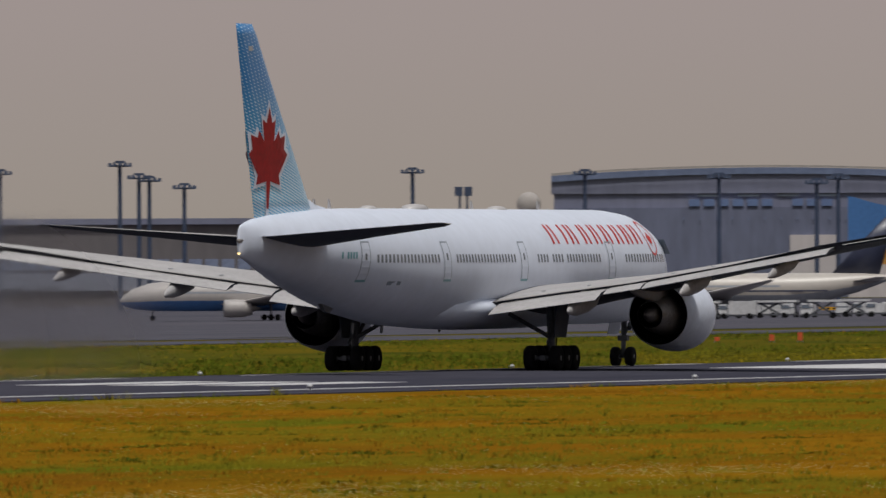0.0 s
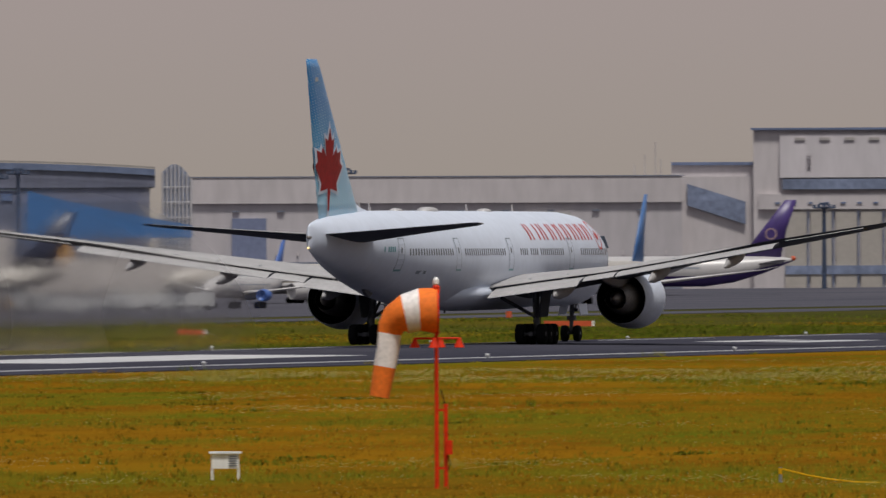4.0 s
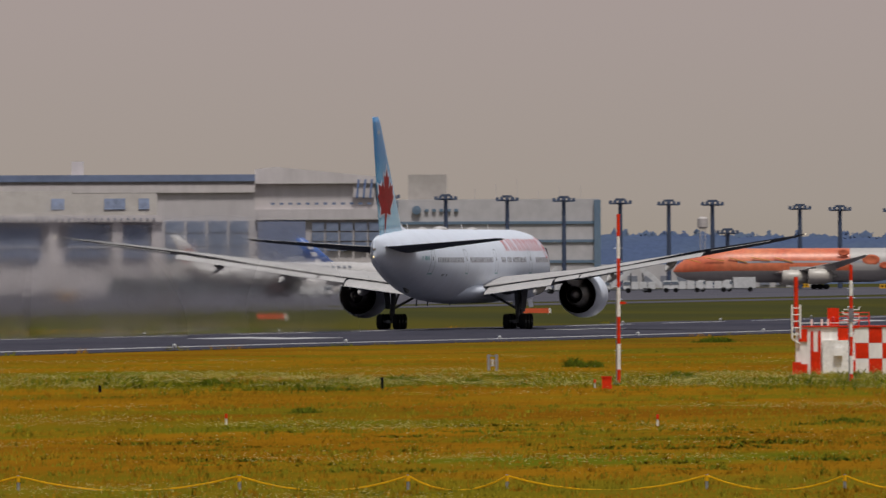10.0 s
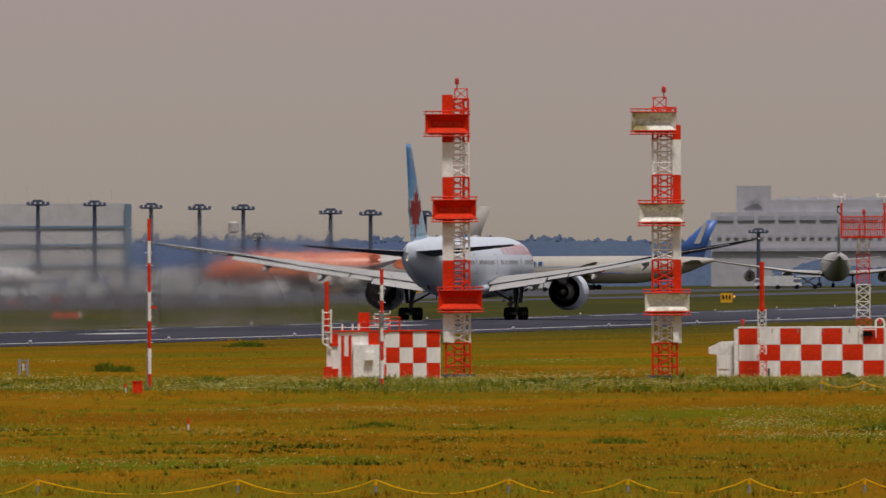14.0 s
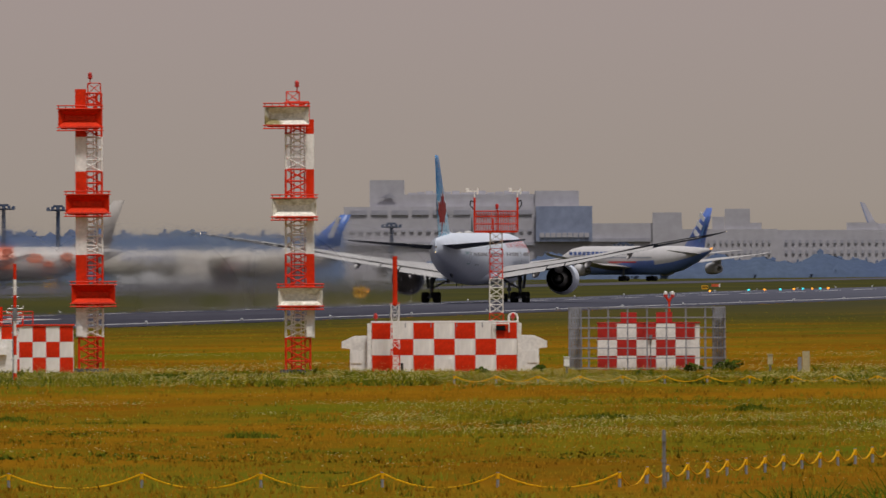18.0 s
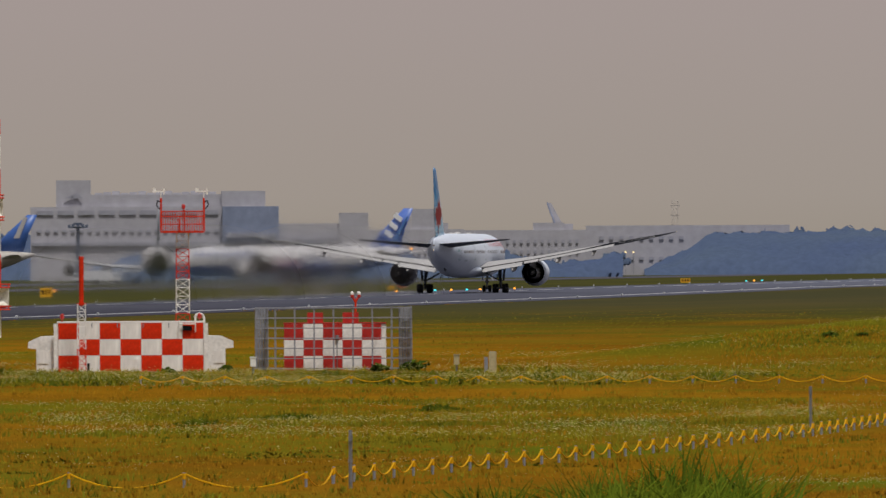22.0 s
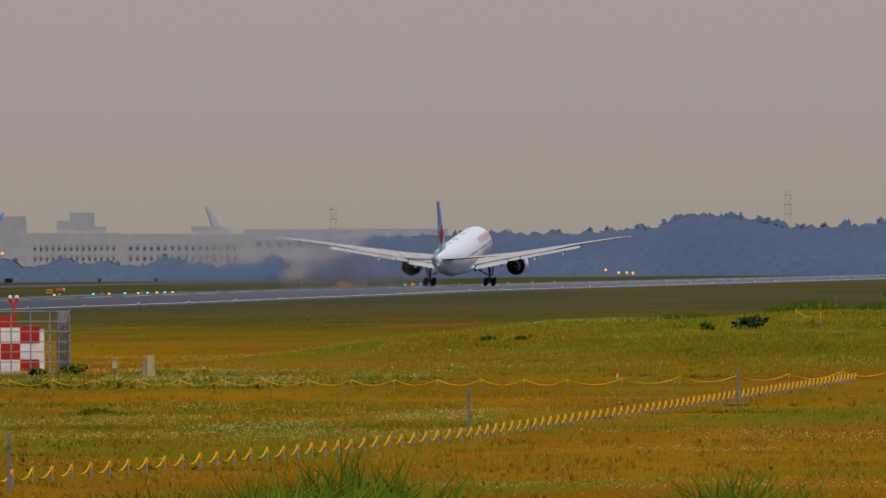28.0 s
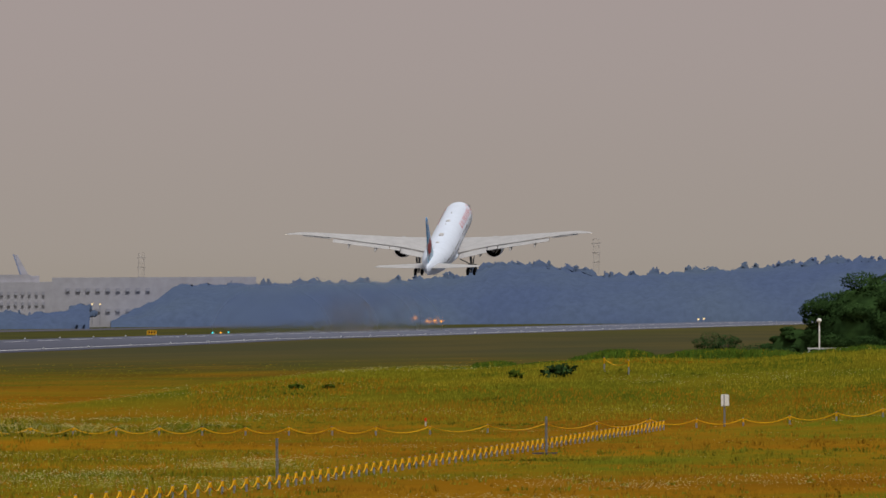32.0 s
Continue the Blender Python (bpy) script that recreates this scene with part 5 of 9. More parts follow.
def caged_hut():
    h = thing("equipment_hut", face(152.4, 737.2), "dark red and white chequered hut inside a steel frame", "hut", "equipment huts")
    part("shell", Geo().box((0.1, 1.0, 1.1), (5.0, 2.0, 2.36)), M_GRIME, h)
    checker(h, -2.4, -0.08, 5, 3, 0.955, 0.785, -0.03, 0, M_REDDARK, M_WHITE)
    for x in (-0.87, 0.87):
        part("roof_unit", Geo().box((x, 0.6, 2.55), (0.78, 0.7, 0.55)), M_REDDARK, h)
    part("roof_edge", Geo().box((0.1, 1.0, 2.31), (5.05, 2.1, 0.05)), M_REDDARK, h)
    part("meter", Geo().box((0.2, -0.12, 1.62), (0.16, 0.12, 0.2)).tube((0.2, -0.1, 0), (0.2, -0.1, 1.6), 0.02), M_STEEL, h)
    c = thing("steel_cage", face(152.5, 736.6), "open grey steel frame cage round a hut", "cage")
    W, H, D0, D1 = 7.6, 3.1, -0.7, 3.0
    for y in (D0, D1):
        for i in range(9):
            part("upright", Geo().box((-W / 2 + W * i / 8, y, H / 2), (0.07, 0.06, H)), M_POST, c)
        for k in range(7):
            part("rail", Geo().box((0, y - 0.04, 0.10 + (H - 0.14) * k / 6), (W + 0.1, 0.04, 0.045)), M_STEELF, c)
    for x in (-W / 2, -W / 2 + 0.55, W / 2 - 0.55, W / 2):
        for k in range(7):
            part("end_rail", Geo().box((x, (D0 + D1) / 2, 0.10 + (H - 0.14) * k / 6), (0.04, D1 - D0, 0.045)), M_POST, c)
        for k in range(1, 6):
            part("end_upright", Geo().box((x, D0 + (D1 - D0) * k / 6, H / 2), (0.06, 0.06, H)), M_POST, c)
    for s in (-1, 1):
        for k in range(5):
            part("louvre_slat", Geo().box((s * (W / 2 - 0.05 - 0.125 * k), D0 + 0.8 + 0.3 * k, H / 2), (0.11, 0.05, H - 0.05)), M_POST, c)
    for x in (-2.3, 0.0, 2.3):
        part("roof_beam", Geo().box((x, (D0 + D1) / 2, H - 0.03), (0.05, D1 - D0, 0.06)), M_POST, c)
    p = thing("twin_lamp_post", face(152.6, 745.0), "red post with two white-capped lamps behind a cage", "lamp post")
    part("post", Geo().tube((0, 0, 0), (0, 0, 3.45), 0.05, 0.05, 8), M_ORANGE, p)
    part("fork", Geo().tube((0, 0, 3.3), (-0.16, 0, 3.6), 0.05, 0.05, 8).tube((0, 0, 3.3), (0.16, 0, 3.6), 0.05, 0.05, 8), M_ORANGE, p)
    for s in (-0.17, 0.17):
        head = part("lamp_head", Geo().lathe([(3.52, 0.05), (3.56, 0.09), (3.68, 0.09)], (s, 0, 0), "Z", 10), M_REDDARK, p)
        part("lamp_cap", Geo().lathe([(3.68, 0.095), (3.78, 0.09), (3.84, 0.03)], (s, 0, 0), "Z", 10), M_WHITE, head)


def meter_posts():
    for x, y, w, hh, z0, m, lab in ((161.4, 710.9, 0.24, 0.45, 0.42, M_BEIGE, "small beige meter box on a post"), (151.2, 715.2, 0.26, 0.42, 0.36, M_WHITE, "small white meter box on a post")):
        b = thing("meter_box", face(x, y), lab, "meter box")
        part("post", Geo().tube((0, 0, 0), (0, 0, z0 + 0.1), 0.04, 0.04, 8), M_STEEL, b)
        part("case", Geo().box((0, 0, z0 + hh / 2), (w, 0.2, hh)), m, b)
        part("lid", Geo().box((0, 0, z0 + hh + 0.02), (w + 0.06, 0.26, 0.04)), m, b)
    b = thing("visibility_sensor", face(97.8, 766.0), "small grey open-framed weather sensor in the grass", "weather sensor")
    for x in (-0.2, 0.2):
        part("post", Geo().box((x, 0, 0.42), (0.13, 0.1, 0.84)), M_POST, b)
    for z in (0.28, 0.52, 0.76):
        part("rail", Geo().box((0, 0, z), (0.56, 0.07, 0.05)), M_POST, b)
    part("gauge", Geo().box((0, -0.02, 0.42), (0.1, 0.08, 0.36)), M_VEH, b)
    c = thing("cabinet", face(163.1, 710.2), "pale beige switch cabinet with a grey side box", "cabinet")
    part("body", Geo().box((0.08, 0, 0.52), (0.34, 0.3, 1.04)), M_BEIGE, c)
    part("side_box", Geo().box((-0.22, 0, 0.42), (0.17, 0.25, 0.7)), M_POST, c)
    b = thing("ground_box", face(124.8, 647.9), "small orange box on the ground beside a mast", "box")
    part("case", Geo().box((0, 0, 0.27), (0.42, 0.4, 0.5)), M_ORANGE, b)
    part("lid", Geo().box((0, 0, 0.54), (0.48, 0.46, 0.05)), M_ORANGE, b)
    for x, y, hgt in ((113.5, 655.0, 0.5), (141.5, 728.5, 0.45), (104.0, 640.0, 0.3)):
        solid("stub_post", Geo().tube((0, 0, 0), (0, 0, hgt), 0.07, 0.06, 8), M_BLACK, face(x, y), "short black stub post in the grass", "post")
    for x, y in ((135.9, 511.0), (152.0, 505.0), (123.0, 655.0), (186.0, 700.0)):
        m = thing("marker_peg", face(x, y), "small red-topped marker peg in the grass", "marker")
        part("peg", Geo().tube((0, 0, 0), (0, 0, 0.22), 0.03, 0.03, 6), M_WHITE, m)
        part("cap", Geo().tube((0, 0, 0.22), (0, 0, 0.38), 0.045, 0.045, 8), M_ORANGE, m)
    for x, y, hgt, lab in ((197.6, 361.4, 1.42, ""), (197.6, 488.2, 1.32, ""), (200.9, 566.2, 1.42, "")):
        p = thing("steel_pole", face(x, y), "slim galvanised pole beside a rope fence", "pole", "steel poles")
        part("pole", Geo().tube((0, 0, 0), (0, 0, hgt), 0.045, 0.04, 10), M_STEEL, p)
        part("bracket", Geo().box((0.0, -0.05, hgt * 0.86), (0.09, 0.05, 0.16)), M_STEEL, p)
        part("collar", Geo().tube((0, 0, hgt * 0.45), (0, 0, hgt * 0.5), 0.06, 0.06, 8), M_STEEL, p)
    solid("foot_board", Geo().box((0, 0, 0.05), (0.95, 0.3, 0.06)), M_TAXI, face(200.9, 565.6), "pale flat board at the foot of a pole", "board")
    s = thing("notice_post", face(200.6, 687.1), "white notice plate on a steel post", "sign")
    part("post", Geo().tube((0, 0, 0), (0, 0, 1.35), 0.045, 0.04, 10), M_STEEL, s)
    part("plate", Geo().box((0.03, -0.07, 1.24), (0.36, 0.03, 0.52)), M_WHITE, s)
    part("plate_bar", Geo().box((-0.01, -0.09, 1.24), (0.05, 0.012, 0.5)), M_POST, s)


def rope_fence(pts, label, red_every=0, post_h=0.42, sag=0.24):
    f = thing("rope_fence", Matrix(), label, "rope fence", "rope fences")
    post = Geo().tube((0, 0, -0.1), (0, 0, post_h), 0.035, 0.035, 8).mesh("post", M_POST)
    cap = Geo().tube((0, 0, post_h * 0.55), (0, 0, post_h * 0.95), 0.045, 0.045, 8).mesh("reflector_band", M_YELLOW)
    cap2 = Geo().tube((0, 0, post_h * 0.7), (0, 0, post_h + 0.04), 0.05, 0.05, 8).mesh("reflector_band", M_ORANGE)
    tops = []
    for i, (x, y) in enumerate(pts):
        z = ground_z(x, y)
        p = part("post", post, None, f)
        p.location = (x, y, z)
        part("reflector_band", cap2 if red_every and i % red_every == 0 else cap, None, p)
        tops.append(Vector((x, y, z + post_h * 0.92)))
    for a, b in zip(tops, tops[1:]):
        g = Geo()
        n = 8
        q = [a.lerp(b, k / n) - Vector((0, 0, sag * 4 * (k / n) * (1 - k / n))) for k in range(n + 1)]
        for u, v in zip(q, q[1:]):
            g.tube(u, v, 0.021, 0.021, 5, False)
        part("rope", g, M_YELLOW, f)


def build_fences():
    rope_fence([(x, 364.6 + 0.3 * math.sin(x)) for x in (155.4, 160.6, 166.1, 170.3, 172.8, 177.7, 181.2, 184.4, 187.4, 190.3, 193.2, 196.1)] + [(196.1, 370.4)], "low yellow rope fence on short grey posts", 0, 0.37, 0.36)
    rope_fence([(float(np.interp(370.4 + 3.05 * i, (370, 420, 463, 551, 662, 690), (196.1, 198.5, 199.7, 199.6, 198.7, 198.4))), 370.4 + 3.05 * i) for i in range(101)], "long yellow rope fence zigzagging away over the meadow", 0, 0.42, 0.27)
    rope_fence([(147 + 1.93 * i, 664 - 0.55 * i) for i in range(3, 22)] + [(189.6, 656), (191.6, 663), (193.6, 671), (195.4, 678), (197.2, 685.5)], "low yellow rope fence before the huts", 0, 0.37, 0.26)
    rope_fence([(197.3 + 2.1 * i, 685.6 + 0.3 * i) for i in range(9)], "low yellow rope fence climbing the mound", 0, 0.42, 0.24)
    rope_fence([(187.2, 808), (188.9, 802)], "short yellow rope fence on the mound", 0, 0.8, 0.3)


# ---- plants ----
def tuft_fill(g, x, y, z, h, w, n, rnd, lean=0.35, wide=1.0, up=0.8):
    """Bent blades; their shading leans to the sky as a whole sward's does."""
    for _ in range(n):
        a = rnd.uniform(0, 6.283)
        b = rnd.uniform(0, 6.283)
        l = rnd.uniform(0.2, 1) * lean * h
        bx, by = x + rnd.uniform(-w, w), y + rnd.uniform(-w, w)
        t = rnd.uniform(0.012, 0.03) * wide
        hh = h * rnd.uniform(0.6, 1.15)
        dx, dy = t * math.cos(a), t * math.sin(a)
        k = len(g.v)
        g.v += [(bx - dx, by - dy, z), (bx + dx, by + dy, z), (bx + l * 0.4 * math.cos(b) + dx * 0.7, by + l * 0.4 * math.sin(b) + dy * 0.7, z + hh * 0.6), (bx + l * math.cos(b), by + l * math.sin(b), z + hh)]
        g.f += [(k, k + 1, k + 2), (k, k + 2, k + 3)]
        g.n += [Vector(((1 - up) * math.cos(b), (1 - up) * math.sin(b), up)).normalized()] * 4


def long_blade(g, x, y, z, h, lean, w, rnd):
    """One slender arching blade of four short lengths, tapering to its tip."""
    a, b = rnd.uniform(0, 6.283), rnd.uniform(-0.5, 0.5)
    k = len(g.v)
    for j in range(5):
        s = j / 4
        px, py, pz = x + lean * s * s * math.cos(a), y + lean * s * s * math.sin(a), z + h * (s - 0.25 * lean / max(h, 0.01) * s ** 3)
        ww = w * (1 - 0.92 * s ** 1.5)
        g.v += [(px - ww * math.cos(b), py - ww * math.sin(b), pz), (px + ww * math.cos(b), py + ww * math.sin(b), pz)]
        g.n += [Vector((0.5 * math.cos(a), 0.5 * math.sin(a) - 0.2, 0.6)).normalized()] * 2
    g.f += [(k + 2 * j, k + 2 * j + 1, k + 2 * j + 3, k + 2 * j + 2) for j in range(4)]


def bloom_at(g, x, y, z, s):
    k = len(g.v)
    g.v += [(x - s, y, z), (x, y - s, z), (x + s, y, z), (x, y + s, z), (x, y, z + s * 0.7)]
    g.f += [(k, k + 1, k + 4), (k + 1, k + 2, k + 4), (k + 2, k + 3, k + 4), (k + 3, k, k + 4)]


def band(az, d):
    """Where the meadow runs to green (above 0) or to dry ochre (below), in long strips along the fences."""
    k = float(np.interp(d, (430, 450, 490, 505, 580, 595, 640, 655), (-0.25, -0.2, 0.0, 0.3, 0.3, -0.45, -0.45, 0.0)))
    return k * (1 - soft(10.5, 13.5, az))


def meadow():
    rnd = random.Random(7)
    dry, green, bloom, weed, lush = Geo(), Geo(), Geo(), Geo(), Geo()
    for _ in range(62000):
        az, d = rnd.uniform(2.4, 19.4), 335 + 560 * rnd.random() ** 1.35
        q = site(az, d)
        if q.x < 43:
            continue
        n1 = noise.noise(Vector((q.x * 0.05, q.y * 0.022, 0)))
        n2 = noise.noise(Vector((q.x * 0.13 + 9, q.y * 0.05, 3)))
        n3 = noise.noise(Vector((q.x * 0.05 + 30, q.y * 0.035, 8)))
        far = d / 400
        mound = q.z > 0.25
        strip_ = band(az, d)
        if mound or n1 + 0.5 * n2 + strip_ > 0.10:
            tuft_fill(lush if mound else green, q.x, q.y, q.z - 0.02, (0.10 + 0.12 * max(0, n2)) * far ** 0.3, 0.28 * far, 3, rnd)
        elif n3 < 0.3:
            tuft_fill(dry, q.x, q.y, q.z - 0.02, 0.11 * far ** 0.3, 0.3 * far, 3, rnd)
        hut_band = 650 < q.y < 732 and q.x < 178
        if (n3 + 0.5 * min(0, strip_) > 0.20 and n2 > -0.1 and rnd.random() < 0.9) or (hut_band and n2 > -0.12 and rnd.random() < 0.8) or rnd.random() < 0.015:
            for _k in range(12 if hut_band else 5):
                bloom_at(bloom, q.x + rnd.uniform(-0.8, 0.8), q.y + rnd.uniform(-0.5, 0.5), q.z + rnd.uniform(0.08, 0.22), rnd.uniform(0.009, 0.019) * far ** 0.5)
            if hut_band:
                tuft_fill(green, q.x, q.y, q.z - 0.02, 0.26, 0.5, 6, rnd, 0.5, 1.6)
    # thick sward on the mound
    for _ in range(15000):
        az, d = rnd.uniform(2.3, 5.3), rnd.uniform(690, 885)
        q = site(az, d)
        if q.z > 0.1:
            n1 = noise.noise(Vector((q.x * 0.12, q.y * 0.04, 6)))
            n2 = noise.noise(Vector((q.x * 0.05, q.y * 0.03, 16)))
            rim = q.z < 1.25 and n1 > -0.25
            tuft_fill(dry if (n2 > 0.18 and rnd.random() < 0.6) or (rim and rnd.random() < 0.5) else lush if n1 < 0.2 or rnd.random() < 0.45 else weed, q.x, q.y, q.z - 0.02, rnd.uniform(0.12, 0.26), 0.5, 4, rnd, 0.4, 1.2, 0.7)
    # tall green growth along the mound's crest
    tall = Geo()
    for a0, a1, h0, n in ((4.25, 4.10, 0.40, 170), (4.10, 3.86, 0.25, 200), (3.88, 3.58, 0.52, 620), (3.58, 3.48, 0.25, 120), (3.52, 3.02, 0.5, 1000), (3.02, 2.5, 0.36, 500), (4.75, 4.25, 0.14, 200)):
        for _ in range(n):
            f = rnd.random()
            q = site(a0 + (a1 - a0) * f, rnd.uniform(866, 888))
            h = 1.15 * h0 * (0.45 + 0.55 * math.sin(math.pi * min(1, max(0, f))) ** 0.6) * (1 + 0.5 * noise.noise(Vector((q.x * 0.6, q.y * 0.1, 33))))
            tuft_fill(tall if rnd.random() < 0.93 else lush, q.x, q.y, q.z - 0.02, h, 0.22, 12, rnd, 0.5, 2.4, 0.6)
    solid("tall_grass", tall, M_TALL, Matrix(), "tall fresh green grass along the crest of the mound", "grass", kind="stuff")
    # coarser growth farther down the field
    for _ in range(24000):
        az, d = rnd.uniform(2.4, 17.5), 700 + 1400 * rnd.random() ** 1.3
        q = site(az, d)
        if q.x < 44 or q.z > 0.25:
            continue
        n1 = noise.noise(Vector((q.x * 0.06, q.y * 0.012, 4)))
        if d > 1250 and rnd.random() < (d - 1250) / 350:
            continue
        tuft_fill(dry if n1 > 0.22 else green if n1 > -0.4 else weed, q.x, q.y, q.z - 0.03, rnd.uniform(0.05, 0.13), 1.6, 5, rnd, 0.9, 2.5)
    # rank weeds in long low drifts
    for k in range(290):
        if k > 230:
            az, d, long, h = rnd.uniform(12.5, 19.0), rnd.uniform(365, 700), rnd.uniform(0.3, 1.5), rnd.uniform(0.14, 0.26)
        elif k > 150:
            az, d, long, h = rnd.uniform(2.4, 5.0), rnd.uniform(700, 885), rnd.uniform(0.3, 1.4), rnd.uniform(0.14, 0.32)
        elif k < 46:
            az, d, long, h = rnd.uniform(5.0, 13.2), rnd.uniform(655, 722), rnd.uniform(0.8, 3.2), rnd.uniform(0.36, 0.66)
        elif k < 110:
            az, d, long, h = rnd.uniform(6.2, 12.0), rnd.uniform(395, 520), rnd.uniform(0.5, 2.4), rnd.uniform(0.12, 0.26)
        else:
            az, d, long, h = rnd.uniform(2.6, 18.8), rnd.uniform(360, 800), rnd.uniform(0.4, 1.6), rnd.uniform(0.12, 0.22)
        q = site(az, d)
        if q.x < 40:
            continue
        for _ in range(int(20 * long) + 8):
            x, y = q.x + rnd.gauss(0, long), q.y + rnd.gauss(0, 1.2)
            tuft_fill(weed if rnd.random() < (0.45 if k < 46 else 0.3) else lush if k < 46 else green, x, y, ground_z(x, y) - 0.02, h * rnd.uniform(0.3, 0.8) * math.exp(-abs(x - q.x) / (2.2 * long)), 0.22, 6, rnd, 1.3, 2.0, 0.7)
            for _k in range(2 if k < 46 else 1 if k < 110 and rnd.random() < 0.3 else 0):
                bloom_at(bloom, x, y, ground_z(x, y) + h * rnd.uniform(0.6, 1.0), rnd.uniform(0.014, 0.028))
    # rough grass beyond the runway, and weeds along its edges
    for _ in range(9000):
        y = 780 + 620 * rnd.random() ** 1.2
        x = rnd.choice((rnd.uniform(-60, -37), rnd.uniform(-126, -37)))
        n1 = noise.noise(Vector((x * 0.05, y * 0.012, 51)))
        tuft_fill(weed if n1 > -0.1 else green if n1 > -0.35 or rnd.random() < 0.6 else dry, x, y, ground_z(x, y) - 0.03, rnd.uniform(0.12, 0.34) * (1 + 0.5 * n1), 1.3, 6, rnd, 0.8, 2.4)
    for _ in range(360):
        x, y = rnd.choice((36.5, 36.8, -37.0)) + rnd.uniform(-0.8, 1.2), rnd.uniform(580, 1900)
        h = rnd.uniform(0.05, 0.14) if rnd.random() < 0.86 else rnd.uniform(0.2, 0.42)
        tuft_fill(rnd.choice((weed, green, dry)), x, y, ground_z(x, y) - 0.02, h, rnd.uniform(0.3, 1.6), 20, rnd, 0.6, 1.6)
    # clumps that stand above the sward
    for _ in range(7000):
        az, d = rnd.uniform(2.4, 19.4), 345 + 420 * rnd.random() ** 1.2
        q = site(az, d)
        if q.x < 45:
            continue
        n1 = noise.noise(Vector((q.x * 0.06, q.y * 0.03, 41)))
        c = rnd.random() + 0.8 * n1 + 1.2 * band(az, d)
        tuft_fill(green if c > 0.62 else lush if c > 0.42 else dry, q.x, q.y, q.z - 0.02, rnd.uniform(0.08, 0.22) * (1 + 0.5 * n1), rnd.uniform(0.12, 0.45), 12, rnd, 0.6, 1.2, 0.7)
    # dark clumps of rank weeds in the belt before the huts and out towards the runway
    for az, d, wide, h in ((9.69, 1088, 1.6, 0.55), (10.227, 806, 0.45, 0.62), (10.16, 800, 0.5, 0.45), (8.95, 1120, 1.2, 0.4), (9.83, 706, 0.9, 0.5), (10.62, 690, 0.8, 0.42), (10.9, 700, 1.1, 0.46), (8.62, 694, 0.9, 0.42),
                           (11.6, 690, 0.8, 0.4), (7.9, 700, 0.6, 0.4), (12.1, 700, 0.7, 0.4), (11.25, 560, 0.5, 0.3), (6.95, 520, 1.2, 0.3), (6.4, 545, 1.0, 0.34), (7.3, 505, 0.8, 0.3), (9.2, 520, 0.9, 0.26), (8.3, 470, 1.0, 0.26)):
        q = site(az, d)
        for _ in range(90):
            x, y = q.x + rnd.gauss(0, wide * 0.5), q.y + rnd.gauss(0, 0.6)
            tuft_fill(weed, x, y, ground_z(x, y) - 0.02, h * rnd.uniform(0.4, 1.0) * math.exp(-((x - q.x) / (1.1 * wide)) ** 2), 0.14, 6, rnd, 0.8, 1.5, 0.6)
    # a lush green belt and a drift of blossom this side of it
    for _ in range(3600):
        az, d = rnd.uniform(4.9, 7.6), rnd.uniform(498, 585)
        q = site(az, d)
        n1 = noise.noise(Vector((q.x * 0.10, q.y * 0.035, 12)))
        if n1 > -0.12:
            tuft_fill(green, q.x, q.y, q.z - 0.02, rnd.uniform(0.12, 0.22), 0.4, 4, rnd, 0.5, 1.3, 0.7)
            if n1 > 0.3:
                tuft_fill(weed, q.x, q.y, q.z - 0.02, rnd.uniform(0.1, 0.2), 0.4, 2, rnd, 0.6, 1.3, 0.7)
    # tall pale weeds in a belt before the huts
    for _ in range(3000):
        q = site(rnd.uniform(5.6, 13.6), rnd.gauss(676, 15))
        n1 = noise.noise(Vector((q.x * 0.12, q.y * 0.03, 24)))
        if n1 < -0.1:
            continue
        h = rnd.uniform(0.16, 0.30) + 0.5 * max(0, n1)
        tuft_fill(weed if rnd.random() < 0.45 else lush, q.x, q.y, q.z - 0.02, h, 0.3, 5, rnd, 0.6, 1.1, 0.6)
        for _k in range(3):
            bloom_at(bloom, q.x + rnd.uniform(-0.4, 0.4), q.y + rnd.uniform(-0.4, 0.2), q.z + h * rnd.uniform(0.6, 1.05), rnd.uniform(0.014, 0.028))
    for _ in range(3000):
        az, d = rnd.uniform(4.9, 7.9), rnd.gauss(500, 24)
        q = site(az, d)
        if noise.noise(Vector((q.x * 0.11, q.y * 0.05, 20))) > 0.0:
            tuft_fill(lush, q.x, q.y, q.z - 0.02, rnd.uniform(0.12, 0.24), 0.4, 5, rnd, 0.5, 1.2, 0.7)
            for _k in range(5):
                bloom_at(bloom, q.x + rnd.uniform(-0.7, 0.7), q.y + rnd.uniform(-0.6, 0.6), q.z + rnd.uniform(0.10, 0.26), rnd.uniform(0.010, 0.021))
    solid("dry_grass", dry, M_GRASSO, Matrix(), "dry ochre meadow grass", "grass", kind="stuff")
    solid("green_grass", green, M_GRASSG, Matrix(), "green meadow grass tufts", "grass", kind="stuff")
    solid("mound_grass", lush, M_MOUND, Matrix(), "lush yellow-green grass on the mound", "grass", kind="stuff")
    solid("wild_flowers", bloom, M_FLOWER, Matrix(), "small creamy white meadow flowers", "flowers", kind="stuff")
    solid("rank_weeds", weed, M_WEED, Matrix(), "dark green rank weeds in low drifts", "weeds", kind="stuff")
    # rank growth close to the tripod
    g = Geo()
    for _ in range(9000):
        d, az = rnd.uniform(51, 58), rnd.uniform(2.2, 6.3)
        q = site(az, d)
        tall = 0.19 + 0.11 * noise.noise(Vector((az * 3.1, d * 0.2, 2))) + 0.12 * math.exp(-((az - 5.55) / 0.42) ** 2) + 0.10 * math.exp(-((az - 3.95) / 0.3) ** 2)
        h = tall * rnd.uniform(0.65, 1.5)
